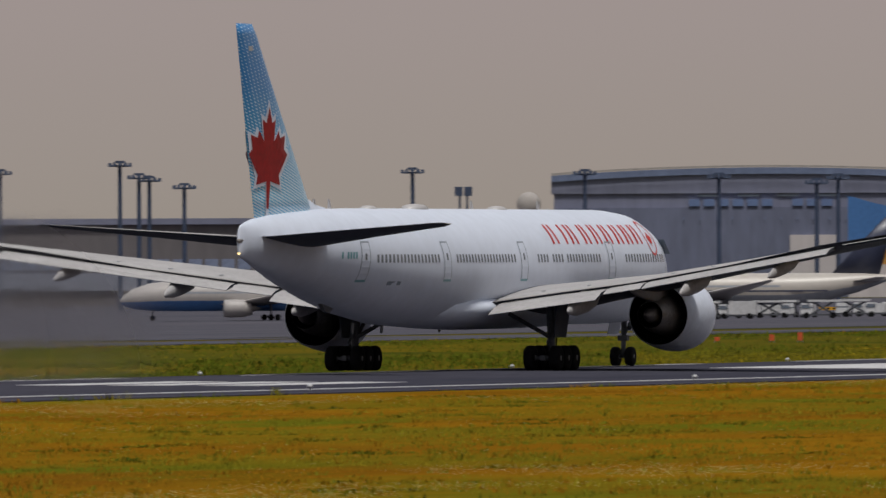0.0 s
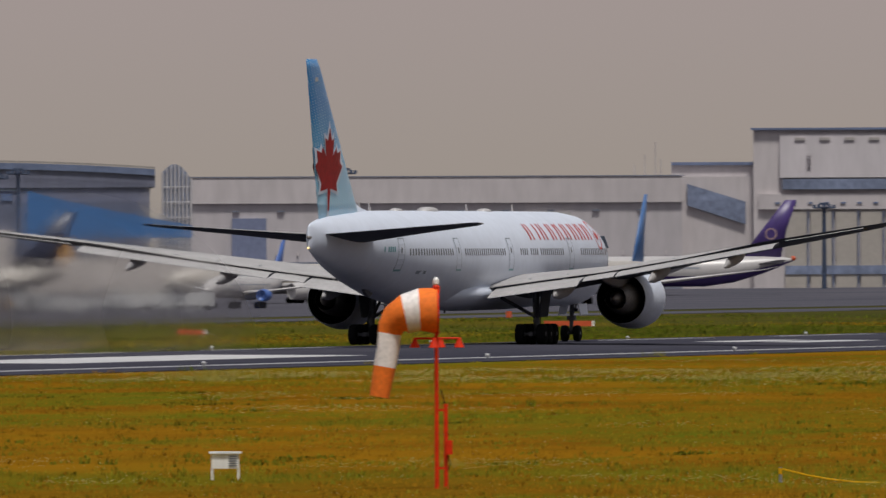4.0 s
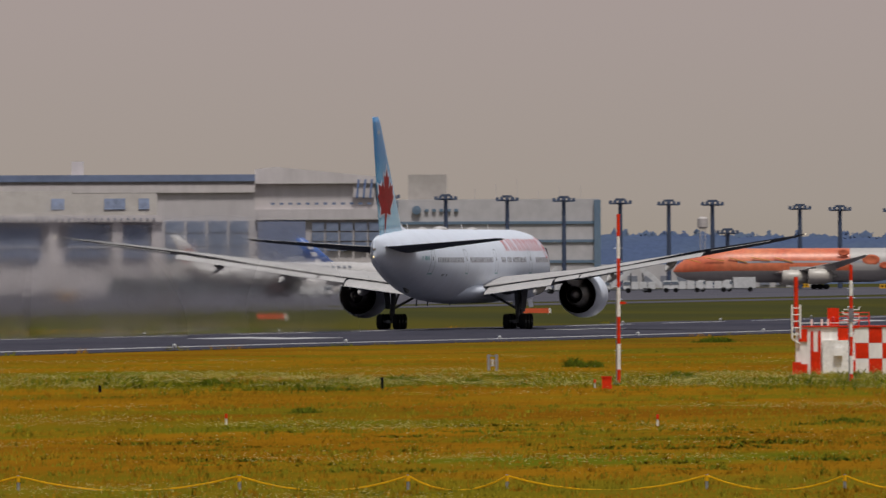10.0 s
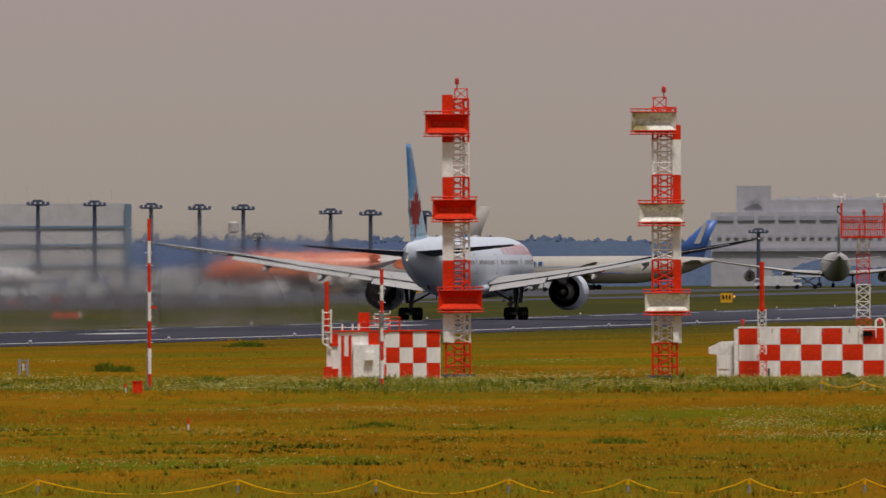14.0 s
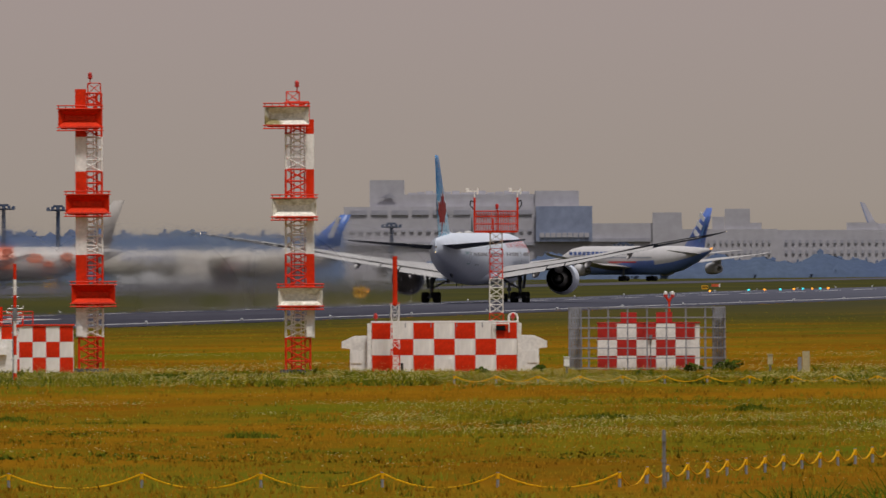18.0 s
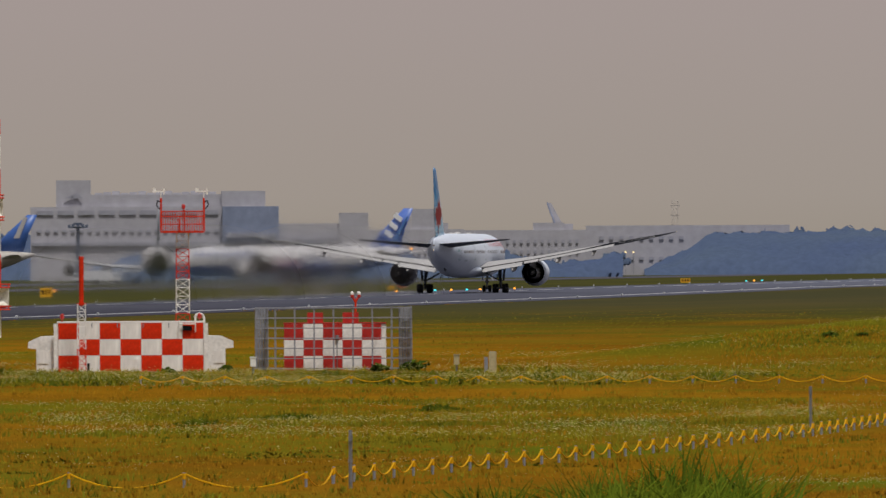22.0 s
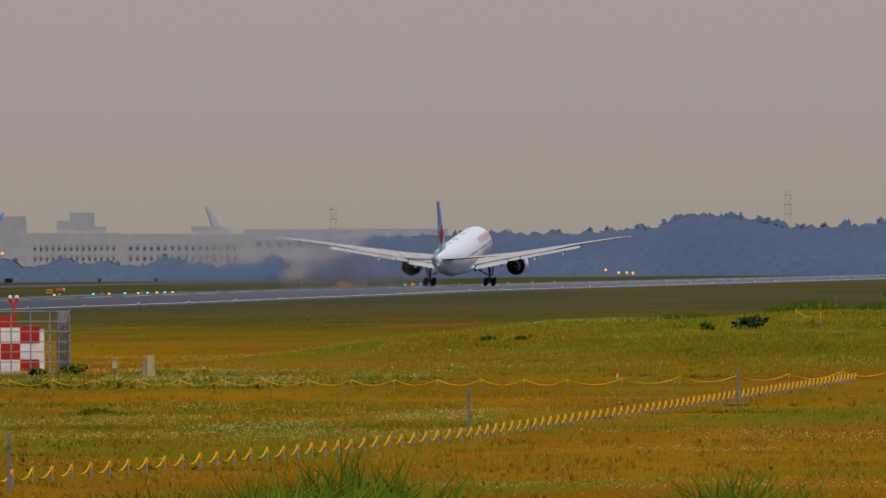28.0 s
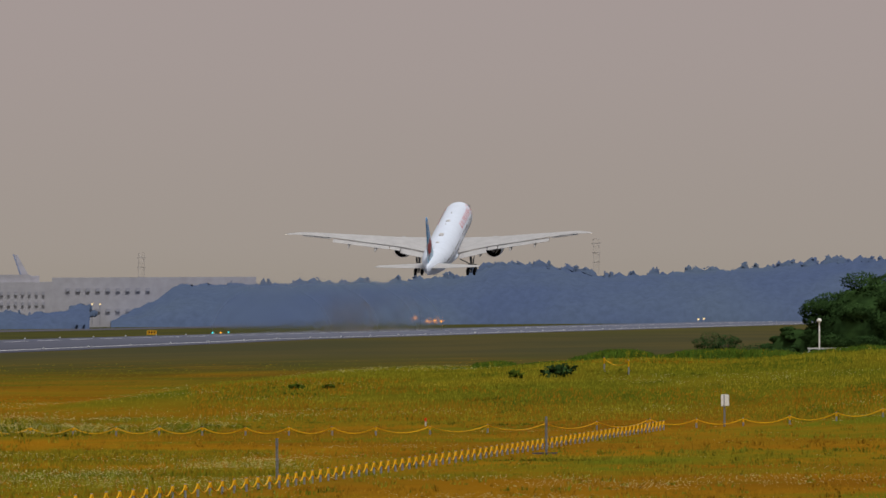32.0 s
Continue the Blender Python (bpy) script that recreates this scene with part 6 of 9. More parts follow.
        long_blade(g, q.x, q.y, q.z - 0.02, h, h * rnd.uniform(0.1, 0.9), rnd.uniform(0.004, 0.012), rnd)
    solid("bank_grass", g, M_BANK, Matrix(), "long green grass on the near bank", "grass", kind="stuff")


def leaf_cloud(g, c, r, n, size, rnd, squash=1.0, knots=16):
    """Small leaf sprays scattered through an uneven crown."""
    lobes = [(Vector((rnd.gauss(0, 0.42), rnd.gauss(0, 0.42), rnd.gauss(0.05, 0.36) * squash)), rnd.uniform(0.32, 0.6)) for _ in range(knots)]
    for _ in range(n):
        o, lr = rnd.choice(lobes)
        v = Vector((rnd.gauss(0, 1), rnd.gauss(0, 1), rnd.gauss(0, 1))).normalized() * lr * rnd.uniform(0.55, 1.0)
        p = Vector(c) + (o + Vector((v.x, v.y, v.z * squash))) * r
        a, b = Vector((rnd.gauss(0, 1), rnd.gauss(0, 1), rnd.gauss(0, 0.6))).normalized(), Vector((rnd.gauss(0, 1), rnd.gauss(0, 1), rnd.gauss(0, 1))).normalized()
        s = size * rnd.uniform(0.6, 1.4)
        u, w = a * s, a.cross(b).normalized() * s * 0.7
        k = len(g.v)
        g.v += [tuple(p - u), tuple(p + w), tuple(p + u), tuple(p - w)]
        g.f += [(k, k + 1, k + 2, k + 3)]
        g.n += [(v.normalized() * 0.7 + b * 0.45 + Vector((0, 0, 0.25))).normalized()] * 4


def shrub(x, y, r, name, label, n=420, seed=1, size=0.09, mat_=None, rise=0.0):
    rnd = random.Random(seed)
    s = thing(name, pose(x, y, ground_z(x, y)), label, "bush", "bushes")
    stem = Geo()
    for k in range(5):
        a = rnd.uniform(0, 6.28)
        stem.tube((0, 0, -0.1), (r * 0.5 * math.cos(a), r * 0.5 * math.sin(a), rise + r * 0.7), 0.05 * r, 0.02 * r, 5)
    part("stem", stem, M_BARK, s)
    g = Geo()
    leaf_cloud(g, (0, 0, rise + r * 0.5), r * 1.35, n, size, rnd, 0.5)
    part("foliage", g, mat_ or M_LEAF, s)


def crown_dome(g, c, r, knots, n, size, rnd):
    """A dense rounded crown: flattened leaf clumps all over a dome, each lit on its upper side."""
    lobes = []
    for _ in range(knots):
        v = Vector((rnd.gauss(0, 1), rnd.gauss(-0.5, 0.8), rnd.gauss(0.35, 0.7))).normalized()
        k = rnd.uniform(0.74, 0.93)
        lobes.append((Vector(c) + Vector((v.x * r[0], v.y * r[1], v.z * r[2])) * k, rnd.uniform(0.10, 0.19) * r[0]))
    for _ in range(n):
        o, lr = rnd.choice(lobes)
        v = Vector((rnd.gauss(0, 1), rnd.gauss(0, 1), rnd.gauss(0.25, 1))).normalized()
        p = o + Vector((v.x * 1.25, v.y, v.z * 0.62)) * lr * rnd.uniform(0.75, 1.06)
        a, b = Vector((rnd.gauss(0, 1), rnd.gauss(0, 1), rnd.gauss(0, 0.5))).normalized(), Vector((rnd.gauss(0, 1), rnd.gauss(0, 1), rnd.gauss(0, 1))).normalized()
        u = a * size * rnd.uniform(0.6, 1.4)
        w = a.cross(b).normalized() * u.length * 0.7
        k = len(g.v)
        g.v += [tuple(p - u), tuple(p + w), tuple(p + u), tuple(p - w)]
        g.f += [(k, k + 1, k + 2, k + 3)]
        g.n += [(v * 0.8 + b * 0.3 + Vector((0, 0, 0.1))).normalized()] * 4


def big_tree(x, y, h, r, seed):
    rnd = random.Random(seed)
    t = thing("tree", pose(x, y, ground_z(x, y)), "dense dark green broadleaf tree beyond the mound", "tree")
    part("trunk", Geo().loft([[Vector((rr * math.cos(2 * math.pi * i / 10) + ox, rr * math.sin(2 * math.pi * i / 10), z)) for i in range(10)] for z, rr, ox in ((-0.2, 0.42, 0), (0.6, 0.30, 0.02), (h * 0.35, 0.24, 0.1), (h * 0.7, 0.12, 0.2))]), M_BARK, t, "", True)
    for k in range(7):
        a = rnd.uniform(0, 6.28)
        part("limb", Geo().tube((0.05, 0, h * rnd.uniform(0.2, 0.45)), (r * 0.6 * math.cos(a), r * 0.6 * math.sin(a), h * rnd.uniform(0.4, 0.65)), 0.11, 0.04, 6), M_BARK, t)
    g, core = Geo(), Geo()
    for c, k, knots, n in (((0, 0, h * 0.30), 1.0, 120, 62000), ((-r * 0.98, -0.6, h * 0.2), 0.42, 34, 14000), ((r * 0.8, 0.5, h * 0.3), 0.7, 40, 9000)):
        rr = (r * k, r * k * 0.8, h * 0.69 * k ** 0.9)
        crown_dome(g, c, rr, knots, n, 0.075, rnd)
        core.loft([[Vector((c[0] + 0.80 * rr[0] * math.cos(e) * math.cos(a), c[1] + 0.80 * rr[1] * math.cos(e) * math.sin(a), c[2] + 0.80 * rr[2] * math.sin(e))) for a in [2 * math.pi * i / 14 for i in range(14)]] for e in [-0.5 + 2.0 * j / 8 for j in range(9)]])
    part("crown", g, M_LEAF, t)
    part("inner_crown", core, M_LEAF, t)


def build_plants():
    meadow()
    q = site(2.70, 1110)
    big_tree(q.x, q.y, 8.3, 6.4, 5)
    for i, (az, d, r) in enumerate(((3.14, 1080, 1.4), (3.22, 1085, 1.0), (3.32, 1060, 1.3))):
        q = site(az, d)
        shrub(q.x, q.y, r, "bush", "dark green bush behind the mound", 5000 if i < 2 else 3200, 20 + i, 0.06, None, (0.9, 1.1, 1.9)[i])
    for i, (az, d, r, lab) in enumerate(((3.93, 800, 0.7, "round dark green bush on the mound"), (4.09, 800, 0.34, "low green bush on the mound"), (4.92, 790, 0.25, "low dark weed clump on the mound"),
                                         (4.80, 792, 0.17, "low dark weed clump on the mound"),
                                         (6.50, 732, 0.45, "dark weeds at the foot of a cage"), (6.62, 731, 0.3, "dark weeds at the foot of a cage"), (7.20, 731, 0.28, "dark weeds beside a hut"), (7.42, 730, 0.18, "dark weeds beside a hut"))):

        q = site(az, d)
        shrub(q.x, q.y, r, "bush", lab, 420, 40 + i, 0.07 + 0.05 * r, M_BUSH if "low green" in lab or "weed" in lab else None)
    q = site(2.944, 1000)
    l = thing("lamp_post", face(q.x, q.y), "short white lamp post behind the mound", "lamp post")
    part("post", Geo().tube((0, 0, 0), (0, 0, 3.95), 0.06, 0.05, 8), M_WHITE, l)
    part("lamp_head", Geo().lathe([(3.92, 0.08), (3.98, 0.17), (4.10, 0.14), (4.17, 0.04)], (0, 0, 0), "Z", 10), M_WHITE, l)
    fence = thing("guard_rail", face(*site(2.75, 985).xy), "low pale metal guard rail before the tree", "guard rail")
    for k in range(9):
        part("post", Geo().box((-4 + k, 0, 0.95), (0.07, 0.07, 2.1)), M_VEH, fence)
    part("rail", Geo().box((0, 0, 1.95), (8.2, 0.06, 0.1)), M_VEH, fence)
    part("lower_rail", Geo().box((0, 0, 1.68), (8.2, 0.06, 0.08)), M_VEH, fence)


def near_things():
    windsock()
    louvre_box()
    path_mast(121.2, 671.2, 7.67, "tall slim orange and white banded monitor mast")
    hut_one()
    near_mast()
    glide_tower(124.85, 737.5, M_ORANGE, -1, "orange and white lattice antenna tower with three orange boxes", 14.25, (12.47, 8.26, 3.82))
    glide_tower(136.6, 727.2, M_MOSS, 1, "orange and white lattice antenna tower with three stained white boxes", 13.66, (12.43, 8.0, 3.68))
    hut_two()
    pipe_mast()
    wind_tower()
    caged_hut()
    meter_posts()
    build_fences()
    build_plants()


# ---- the far side of the runway: parked aircraft ----
def plane(name, x, y, turn, L, r, span, tail, colours, label, engines=((0.34, 0.0, 1.5),), deck=1.0, split=None, dots=()):
    """An airliner that stands on its gear, nose along local +Y; the gear's middle is at the origin.
    colours: upper body, lower body, fin, wing, engine. engines: share of half span, metres ahead, radius."""
    up, low, finm, wingm, engm = colours
    p = thing(name, pose(x, y, ground_z(x, y) + 0.04, 0, 0, turn), label, "airplane", "parked airliners")
    nose, back = L * 0.5, -L * 0.5
    zc = 2.1 + r * 0.9
    rows = ((nose, 0.02, -0.35), (nose - 0.12 * r * 2, 0.32, -0.30), (nose - r * 0.9, 0.66, -0.18), (nose - r * 2, 0.90, -0.06), (nose - r * 3.4, 1.0, 0), (L * 0.0, 1.0, 0), (back + L * 0.30, 1.0, 0), (back + L * 0.2, 0.86, 0.14), (back + L * 0.1, 0.56, 0.42), (back + L * 0.03, 0.24, 0.66), (back, 0.08, 0.74))
    n = 24
    def shell(y_hi, y_lo, a0, a1, material, nm):
        ys = [y for y, _, _ in rows if y_lo < y < y_hi] + [y_hi, y_lo]
        ys = sorted(set(ys), reverse=True)
        yy = [q[0] for q in rows][::-1]
        rings = []
        for q in ys:
            s, o = [float(np.interp(q, yy, [t[k] for t in rows][::-1])) for k in (1, 2)]
            ring = []
            for i in range(n + 1):
                a = a0 + (a1 - a0) * i / n
                ring.append(Vector((r * s * math.sin(a), q, zc + r * o + r * s * deck * math.cos(a))))
            rings.append(ring)
        part(nm, Geo().loft(rings, close=False, cap=False), material, p, "", True)
    waist = radians(108)
    if split:
        yb = nose - L * split[0]
        shell(nose, yb, -waist, waist, split[1], "front_fuselage")
        shell(yb, back, -waist, waist, up, "rear_fuselage")
    else:
        shell(nose, back, -waist, waist, up, "upper_fuselage")
    shell(nose, back, waist, 2 * math.pi - waist, low, "lower_fuselage")
    # cabin windows as a dark line of panes, flight deck glazing
    for s in (-1, 1):
        part("cabin_stripe", Geo().loft([[Vector((s * (r * 0.985 + 0.03), nose - r * 4, zc + r * 0.16)), Vector((s * (r * 0.97 + 0.03), nose - r * 4, zc + r * 0.28))], [Vector((s * (r * 0.985 + 0.03), back + L * 0.32, zc + r * 0.16)), Vector((s * (r * 0.97 + 0.03), back + L * 0.32, zc + r * 0.28))]], close=False, cap=False), M_JETG, p)
        part("windscreen", Geo().slab([(s * 0.08 * r, nose - r * 0.95, zc + r * 0.32), (s * 0.5 * r, nose - r * 1.25, zc + r * 0.32), (s * 0.46 * r, nose - r * 1.75, zc + r * 0.56), (s * 0.08 * r, nose - r * 1.5, zc + r * 0.60)], 0.05), M_WINDOW, p)
    # fin
    fb, ft = back + L * 0.19, back + L * 0.015
    top = zc + r * 0.85 * deck
    rings = []
    for z, le, te, w in ((top - 0.6, fb, back + L * 0.045, 0.42), (top + (tail - top) * 0.5, fb - (fb - ft) * 0.48, back + L * 0.022, 0.3), (tail, ft + L * 0.012, back - L * 0.012, 0.12)):
        c = le - te
        pr = [(0, 0), (0.1, 0.7), (0.4, 1), (1, 0.05)]
        rings.append([Vector((w * h, le - s * c, z)) for s, h in pr] + [Vector((-w * h, le - s * c, z)) for s, h in pr[::-1][:-1]])
    fin = part("tail_fin", Geo().loft(rings), finm, p, "", True)
    for k, (u, v, rr, mm) in enumerate(dots):
        yy, zz = fb - (fb - back) * u, top + (tail - top) * v
        for s in (-1, 1):
            part("tail_emblem", Geo().lathe([(s * 0.36, 0.02), (s * 0.40, rr), (s * 0.34, rr * 1.02)], (0, yy, zz), "X", 20), mm, fin)
    for s in (-1, 1):
        part("tailplane", wing_geo(((0.3, back + L * 0.13, L * 0.085, zc + r * 0.45, 0.09), (span * 0.16, back + L * 0.055, L * 0.032, zc + r * 0.75, 0.07)), s, 6), wingm, p, "", True)
        b = span / 2
        w = part("wing", wing_geo(((r * 0.7, L * 0.16, L * 0.2, zc - r * 0.55, 0.12), (b * 0.34, L * 0.075, L * 0.125, zc - r * 0.35, 0.11), (b * 0.95, -L * 0.115, L * 0.042, zc + r * 0.45, 0.09), (b, -L * 0.15, L * 0.015, zc + r * 0.62, 0.06)), s, 7), wingm, p, "", True)
        for share, ahead, er in engines:
            ex = s * b * share
            le = float(np.interp(b * share, (r * 0.7, b * 0.34, b), (L * 0.16, L * 0.075, -L * 0.13)))
            ez = zc - r * 0.55 - er * 0.62 + 0.9 * share
            e = part("engine", Geo().lathe([(le - er * 1.4, er * 0.72), (le - er * 0.4, er * 0.96), (le + er * 0.8, er), (le + er * 1.55, er * 0.95), (le + er * 1.7, er * 0.84), (le + er * 1.3, er * 0.8)], (ex, ahead, ez), "Y", 22), engm, p, "", True)
            part("intake", Geo().lathe([(le + er * 1.25, er * 0.82), (le + er * 1.2, 0.1)], (ex, ahead, ez), "Y", 18), M_BLACK, e)
            part("exhaust_cone", Geo().lathe([(le - er * 2.3, 0.06), (le - er * 1.3, er * 0.5)], (ex, ahead, ez), "Y", 14), M_TITAN, e)
            part("pylon", Geo().box((ex, ahead + le - er * 0.6, ez + er * 1.05), (0.35, er * 2.6, er * 0.7)), wingm, e)
        gx = s * r * 1.25
        leg = part("main_gear", Geo().tube((gx, -1, 0.5), (gx, -1, zc - r * 0.4), 0.2, 0.22, 8), M_STRUT, p)
        for dy in (-2.3, -1, 0.3):
            part("wheel", Geo().lathe([(-0.5, 0.3), (-0.5, 0.6), (0.5, 0.6), (0.5, 0.3)], (gx, dy, 0.6), "X", 14), M_TYRE, leg)
    ng = part("nose_gear", Geo().tube((0, nose - r * 2.2, 0.4), (0, nose - r * 2.2, zc - r * 0.7), 0.14, 0.14, 8), M_STRUT, p)
    part("wheel", Geo().lathe([(-0.4, 0.2), (-0.4, 0.5), (0.4, 0.5), (0.4, 0.2)], (0, nose - r * 2.2, 0.5), "X", 14), M_TYRE, ng)
    return p


def bars(parent, y0, y1, z, x, h, material, n, name="title_bar"):
    """Unreadable lettering on a body side, as plain bars."""
    for s in (-1, 1):
        for k in range(n):
            a = y0 + (y1 - y0) * k / n
            part(name, Geo().box((s * x, a + (y1 - y0) * 0.34 / n, z), (0.1, abs(y1 - y0) * 0.62 / n, h)), material, parent)


def lamp_on(parent, x, y, z, r, material=None, name="landing_light"):
    part(name, Geo().lathe([(y + 0.3, 0.02), (y + 0.25, r), (y, r)], (x, 0, z), "Y", 12), material or M_BEAM, parent, "lit landing light")


def build_planes():
    W2 = ((0.32, 0.5, 1.75),)
    W4 = ((0.38, 0.5, 1.45), (0.68, 0.5, 1.45))
    q = site(16.45, 2800)
    p = plane("parked_airliner", q.x, q.y, 106, 66, 3.1, 60, 18.2, (M_CREAM, M_JETG, M_NAVYJ, M_JETW, M_JETW), "cream airliner with navy and gold tail parked on the apron", W2)
    part("tail_band", Geo().slab([(0.5, -29.2, 9.5), (0.5, -33.0, 9.5), (0.5, -32.5, 13.4)], 0.1), M_GOLD, p, "gold bird-like tail band")
    bars(p, -22, 22, 4.7, 3.05, 0.28, M_NAVYJ, 1, "cheat_line")
    q = site(18.15, 2900)
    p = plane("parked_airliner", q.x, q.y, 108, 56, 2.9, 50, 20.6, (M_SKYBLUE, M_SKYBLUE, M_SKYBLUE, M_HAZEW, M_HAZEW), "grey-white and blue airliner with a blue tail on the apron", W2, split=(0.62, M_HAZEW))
    q = site(15.13, 2700)
    p = plane("parked_airliner", q.x, q.y, 174, 39, 1.95, 35, 12.2, (M_JETW, M_JETW, M_BLUE, M_JETW, M_BLUE), "small white airliner with a blue tail taxiing towards the runway", ((0.3, 0.5, 1.1),))
    lamp_on(p, 0.0, 17.2, 1.3, 0.36, M_AMBER)
    q = site(14.92, 2950)
    p = plane("parked_airliner", q.x, q.y, 138, 63, 2.9, 60, 17.6, (M_CREAM, M_JETW, M_NAVYJ, M_JETW, M_JETW), "white airliner with a black fern-marked tail parked", W2, dots=((0.55, 0.42, 1.5, M_JETW),))
    for k in range(5):
        for s in (-1, 1):
            part("fern_stroke", Geo().slab([(s * 2.95, -8 - 3 * k, 5.8), (s * 2.95, -10 - 3 * k, 5.8), (s * 2.9, -7.5 - 3 * k, 3.6)], s * 0.08), M_NAVYJ, p)
    bars(p, 8, 20, 6.2, 2.75, 1.1, M_SLATEL, 8)
    q = site(13.77, 2690)
    p = plane("parked_airliner", q.x, q.y, 179, 58, 2.9, 58, 19.5, (M_CREAM, M_NAVYB, M_SKYBLUE, M_JETW, M_NAVYB), "cream and dark blue airliner facing the runway with landing lights on", W2)
    lamp_on(p, 0.0, 24.0, 1.75, 0.85)
    lamp_on(p, -4.2, 10.0, 3.0, 0.5, M_BEAMY)
    q = site(13.615, 3100)
    p = plane("parked_airliner", q.x, q.y, 104, 60, 3.1, 60, 19.4, (M_JETW, M_PURPLE, M_PURPLE, M_JETW, M_JETW), "white airliner with purple tail and belly parked on the apron", W2, dots=((0.6, 0.42, 1.2, M_MAROON), (0.6, 0.42, 0.9, M_PURPLE)))
    part("tail_cone_light", Geo().lathe([(-30.6, 0.05), (-30.2, 0.5), (-29.6, 0.5)], (0, 0, 7.5), "Y", 10), M_REDB, p)
    q = site(11.33, 3250)
    p = plane("parked_airliner", q.x, q.y, -62, 48.6, 2.6, 46, 12.9, (M_JETW, M_JETW, M_JETW, M_JETW, M_JETW), "white airliner with a red disc on its tail", W2, dots=((0.62, 0.34, 1.3, M_DULLRED),))
    bars(p, 0.6, 15.3, 5.95, 2.35, 0.5, M_JETG, 12)
    q = site(10.86, 3320)
    p = plane("parked_airliner", q.x, q.y, -60, 50, 2.4, 46, 12.1, (M_JETW, M_JETW, M_BLUE, M_JETW, M_JETW), "white cargo airliner with a blue tail and blue lettering", W2)
    bars(p, -3, 15, 5.5, 2.25, 0.9, M_HAZEBLUE, 8)
    for k in range(3):
        for s in (-1, 1):
            y, z = -20.0 - 0.9 * k, 6.6 + 1.5 * k
            part("tail_letter_bar", Geo().slab([(s * 0.44, y + 0.4, z), (s * 0.44, y - 0.9, z), (s * 0.40, y - 1.4, z + 0.9), (s * 0.40, y - 0.1, z + 0.9)], s * 0.06), M_JETB, p)
    q = site(9.315, 3300)
    # the fin takes the dull tan to sink into the sky, as painted haze
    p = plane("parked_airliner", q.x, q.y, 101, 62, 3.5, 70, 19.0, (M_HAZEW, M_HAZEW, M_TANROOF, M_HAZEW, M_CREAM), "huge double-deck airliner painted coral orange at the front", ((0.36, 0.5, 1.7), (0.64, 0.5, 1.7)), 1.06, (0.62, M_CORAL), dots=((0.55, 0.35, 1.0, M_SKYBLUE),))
    for k, (yy, zz, rr) in enumerate(((-12, 6.4, 2.0), (-19, 6.8, 1.6), (-6, 8.0, 1.3), (-15, 5.2, 1.3))):
        for s in (-1, 1):
            part("painted_turtle", Geo().lathe([(s * 3.42, 0.05), (s * 3.54, rr * 0.7), (s * 3.46, rr)], (0, yy, zz), "X", 9, 0.6), M_CORAL, p)
    for k in range(5):
        for s in (-1, 1):
            part("painted_swirl", Geo().tube((s * 3.52, 29 - 5 * k, 7.0), (s * 3.54, 25 - 5 * k, 5.9 + 0.4 * (k % 2)), 0.1, 0.1, 5), M_GOLD, p)
    q = site(8.41, 3650)
    p = plane("parked_airliner", q.x, q.y, 84, 64, 3.0, 60, 16.6, (M_CREAM, M_HAZEW, M_BLUE, M_HAZEW, M_CREAM), "white and blue cargo jumbo jet parked on the apron", W4, 1.1)
    for s in (-1, 1):
        part("belly_stripe", Geo().slab([(s * 2.95, 6, 3.9), (s * 2.2, 2, 2.9), (s * 2.2, -14, 2.9), (s * 3.0, -10, 4.1)], s * 0.12), M_BLUE, p, "blue belly flash")
    bars(p, 10, 24, 6.4, 2.95, 0.8, M_BLUE, 9)
    bars(p, -6, 14, 4.4, 3.25, 0.25, M_TITLE, 1, "red_line")
    for s in (-1, 1):
        part("tail_letter_bar", Geo().slab([(s * 0.45, -27.0, 11), (s * 0.45, -28.4, 11), (s * 0.4, -30.4, 16), (s * 0.4, -29.4, 16)], s * 0.06), M_JETW, p)
    q = site(7.466, 3700)
    plane("parked_airliner", q.x, q.y, 9, 68, 3.25, 62, 18.8, (M_JETW, M_JETG, M_JETG, M_JETW, M_JETW), "white and grey four-engined airliner seen from behind", W4, 1.1)
    q = site(6.8, 3600)
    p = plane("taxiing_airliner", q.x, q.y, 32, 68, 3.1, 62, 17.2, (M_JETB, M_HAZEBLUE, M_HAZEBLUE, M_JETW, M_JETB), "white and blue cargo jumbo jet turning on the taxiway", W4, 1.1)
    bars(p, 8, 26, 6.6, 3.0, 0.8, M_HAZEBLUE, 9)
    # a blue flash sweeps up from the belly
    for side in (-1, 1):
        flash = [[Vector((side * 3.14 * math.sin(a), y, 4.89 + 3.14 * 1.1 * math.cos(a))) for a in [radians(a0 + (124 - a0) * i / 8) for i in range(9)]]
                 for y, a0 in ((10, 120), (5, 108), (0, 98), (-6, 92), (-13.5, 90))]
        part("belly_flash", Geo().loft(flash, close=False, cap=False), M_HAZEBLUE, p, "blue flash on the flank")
    bars(p, -6, 14, 4.5, 3.25, 0.3, M_TITLE, 1, "red_line")
    for s in (-1, 1):
        for k in range(3):
            y, z = -28.2 - 1.3 * k, 11.1 + 1.95 * k
            part("tail_letter_bar", Geo().slab([(s * 0.45, y + 1.35, z + 0.25), (s * 0.45, y - 0.75, z - 1.15), (s * 0.41, y - 1.4, z - 0.15), (s * 0.41, y + 0.7, z + 1.25)], s * 0.06), M_LETTER, p)
        part("tail_stripe", Geo().slab([(s * 0.46, -29.0, 9.2), (s * 0.46, -30.2, 9.2), (s * 0.36, -33.6, 15.2), (s * 0.36, -33.2, 15.2)], s * 0.06), M_SKYBLUE, p)
    part("tail_light", Geo().lathe([(-34.6, 0.04), (-34.4, 0.22), (-34.0, 0.22)], (0, 0, 7.6), "Y", 8), M_AMBER, p)
    return p


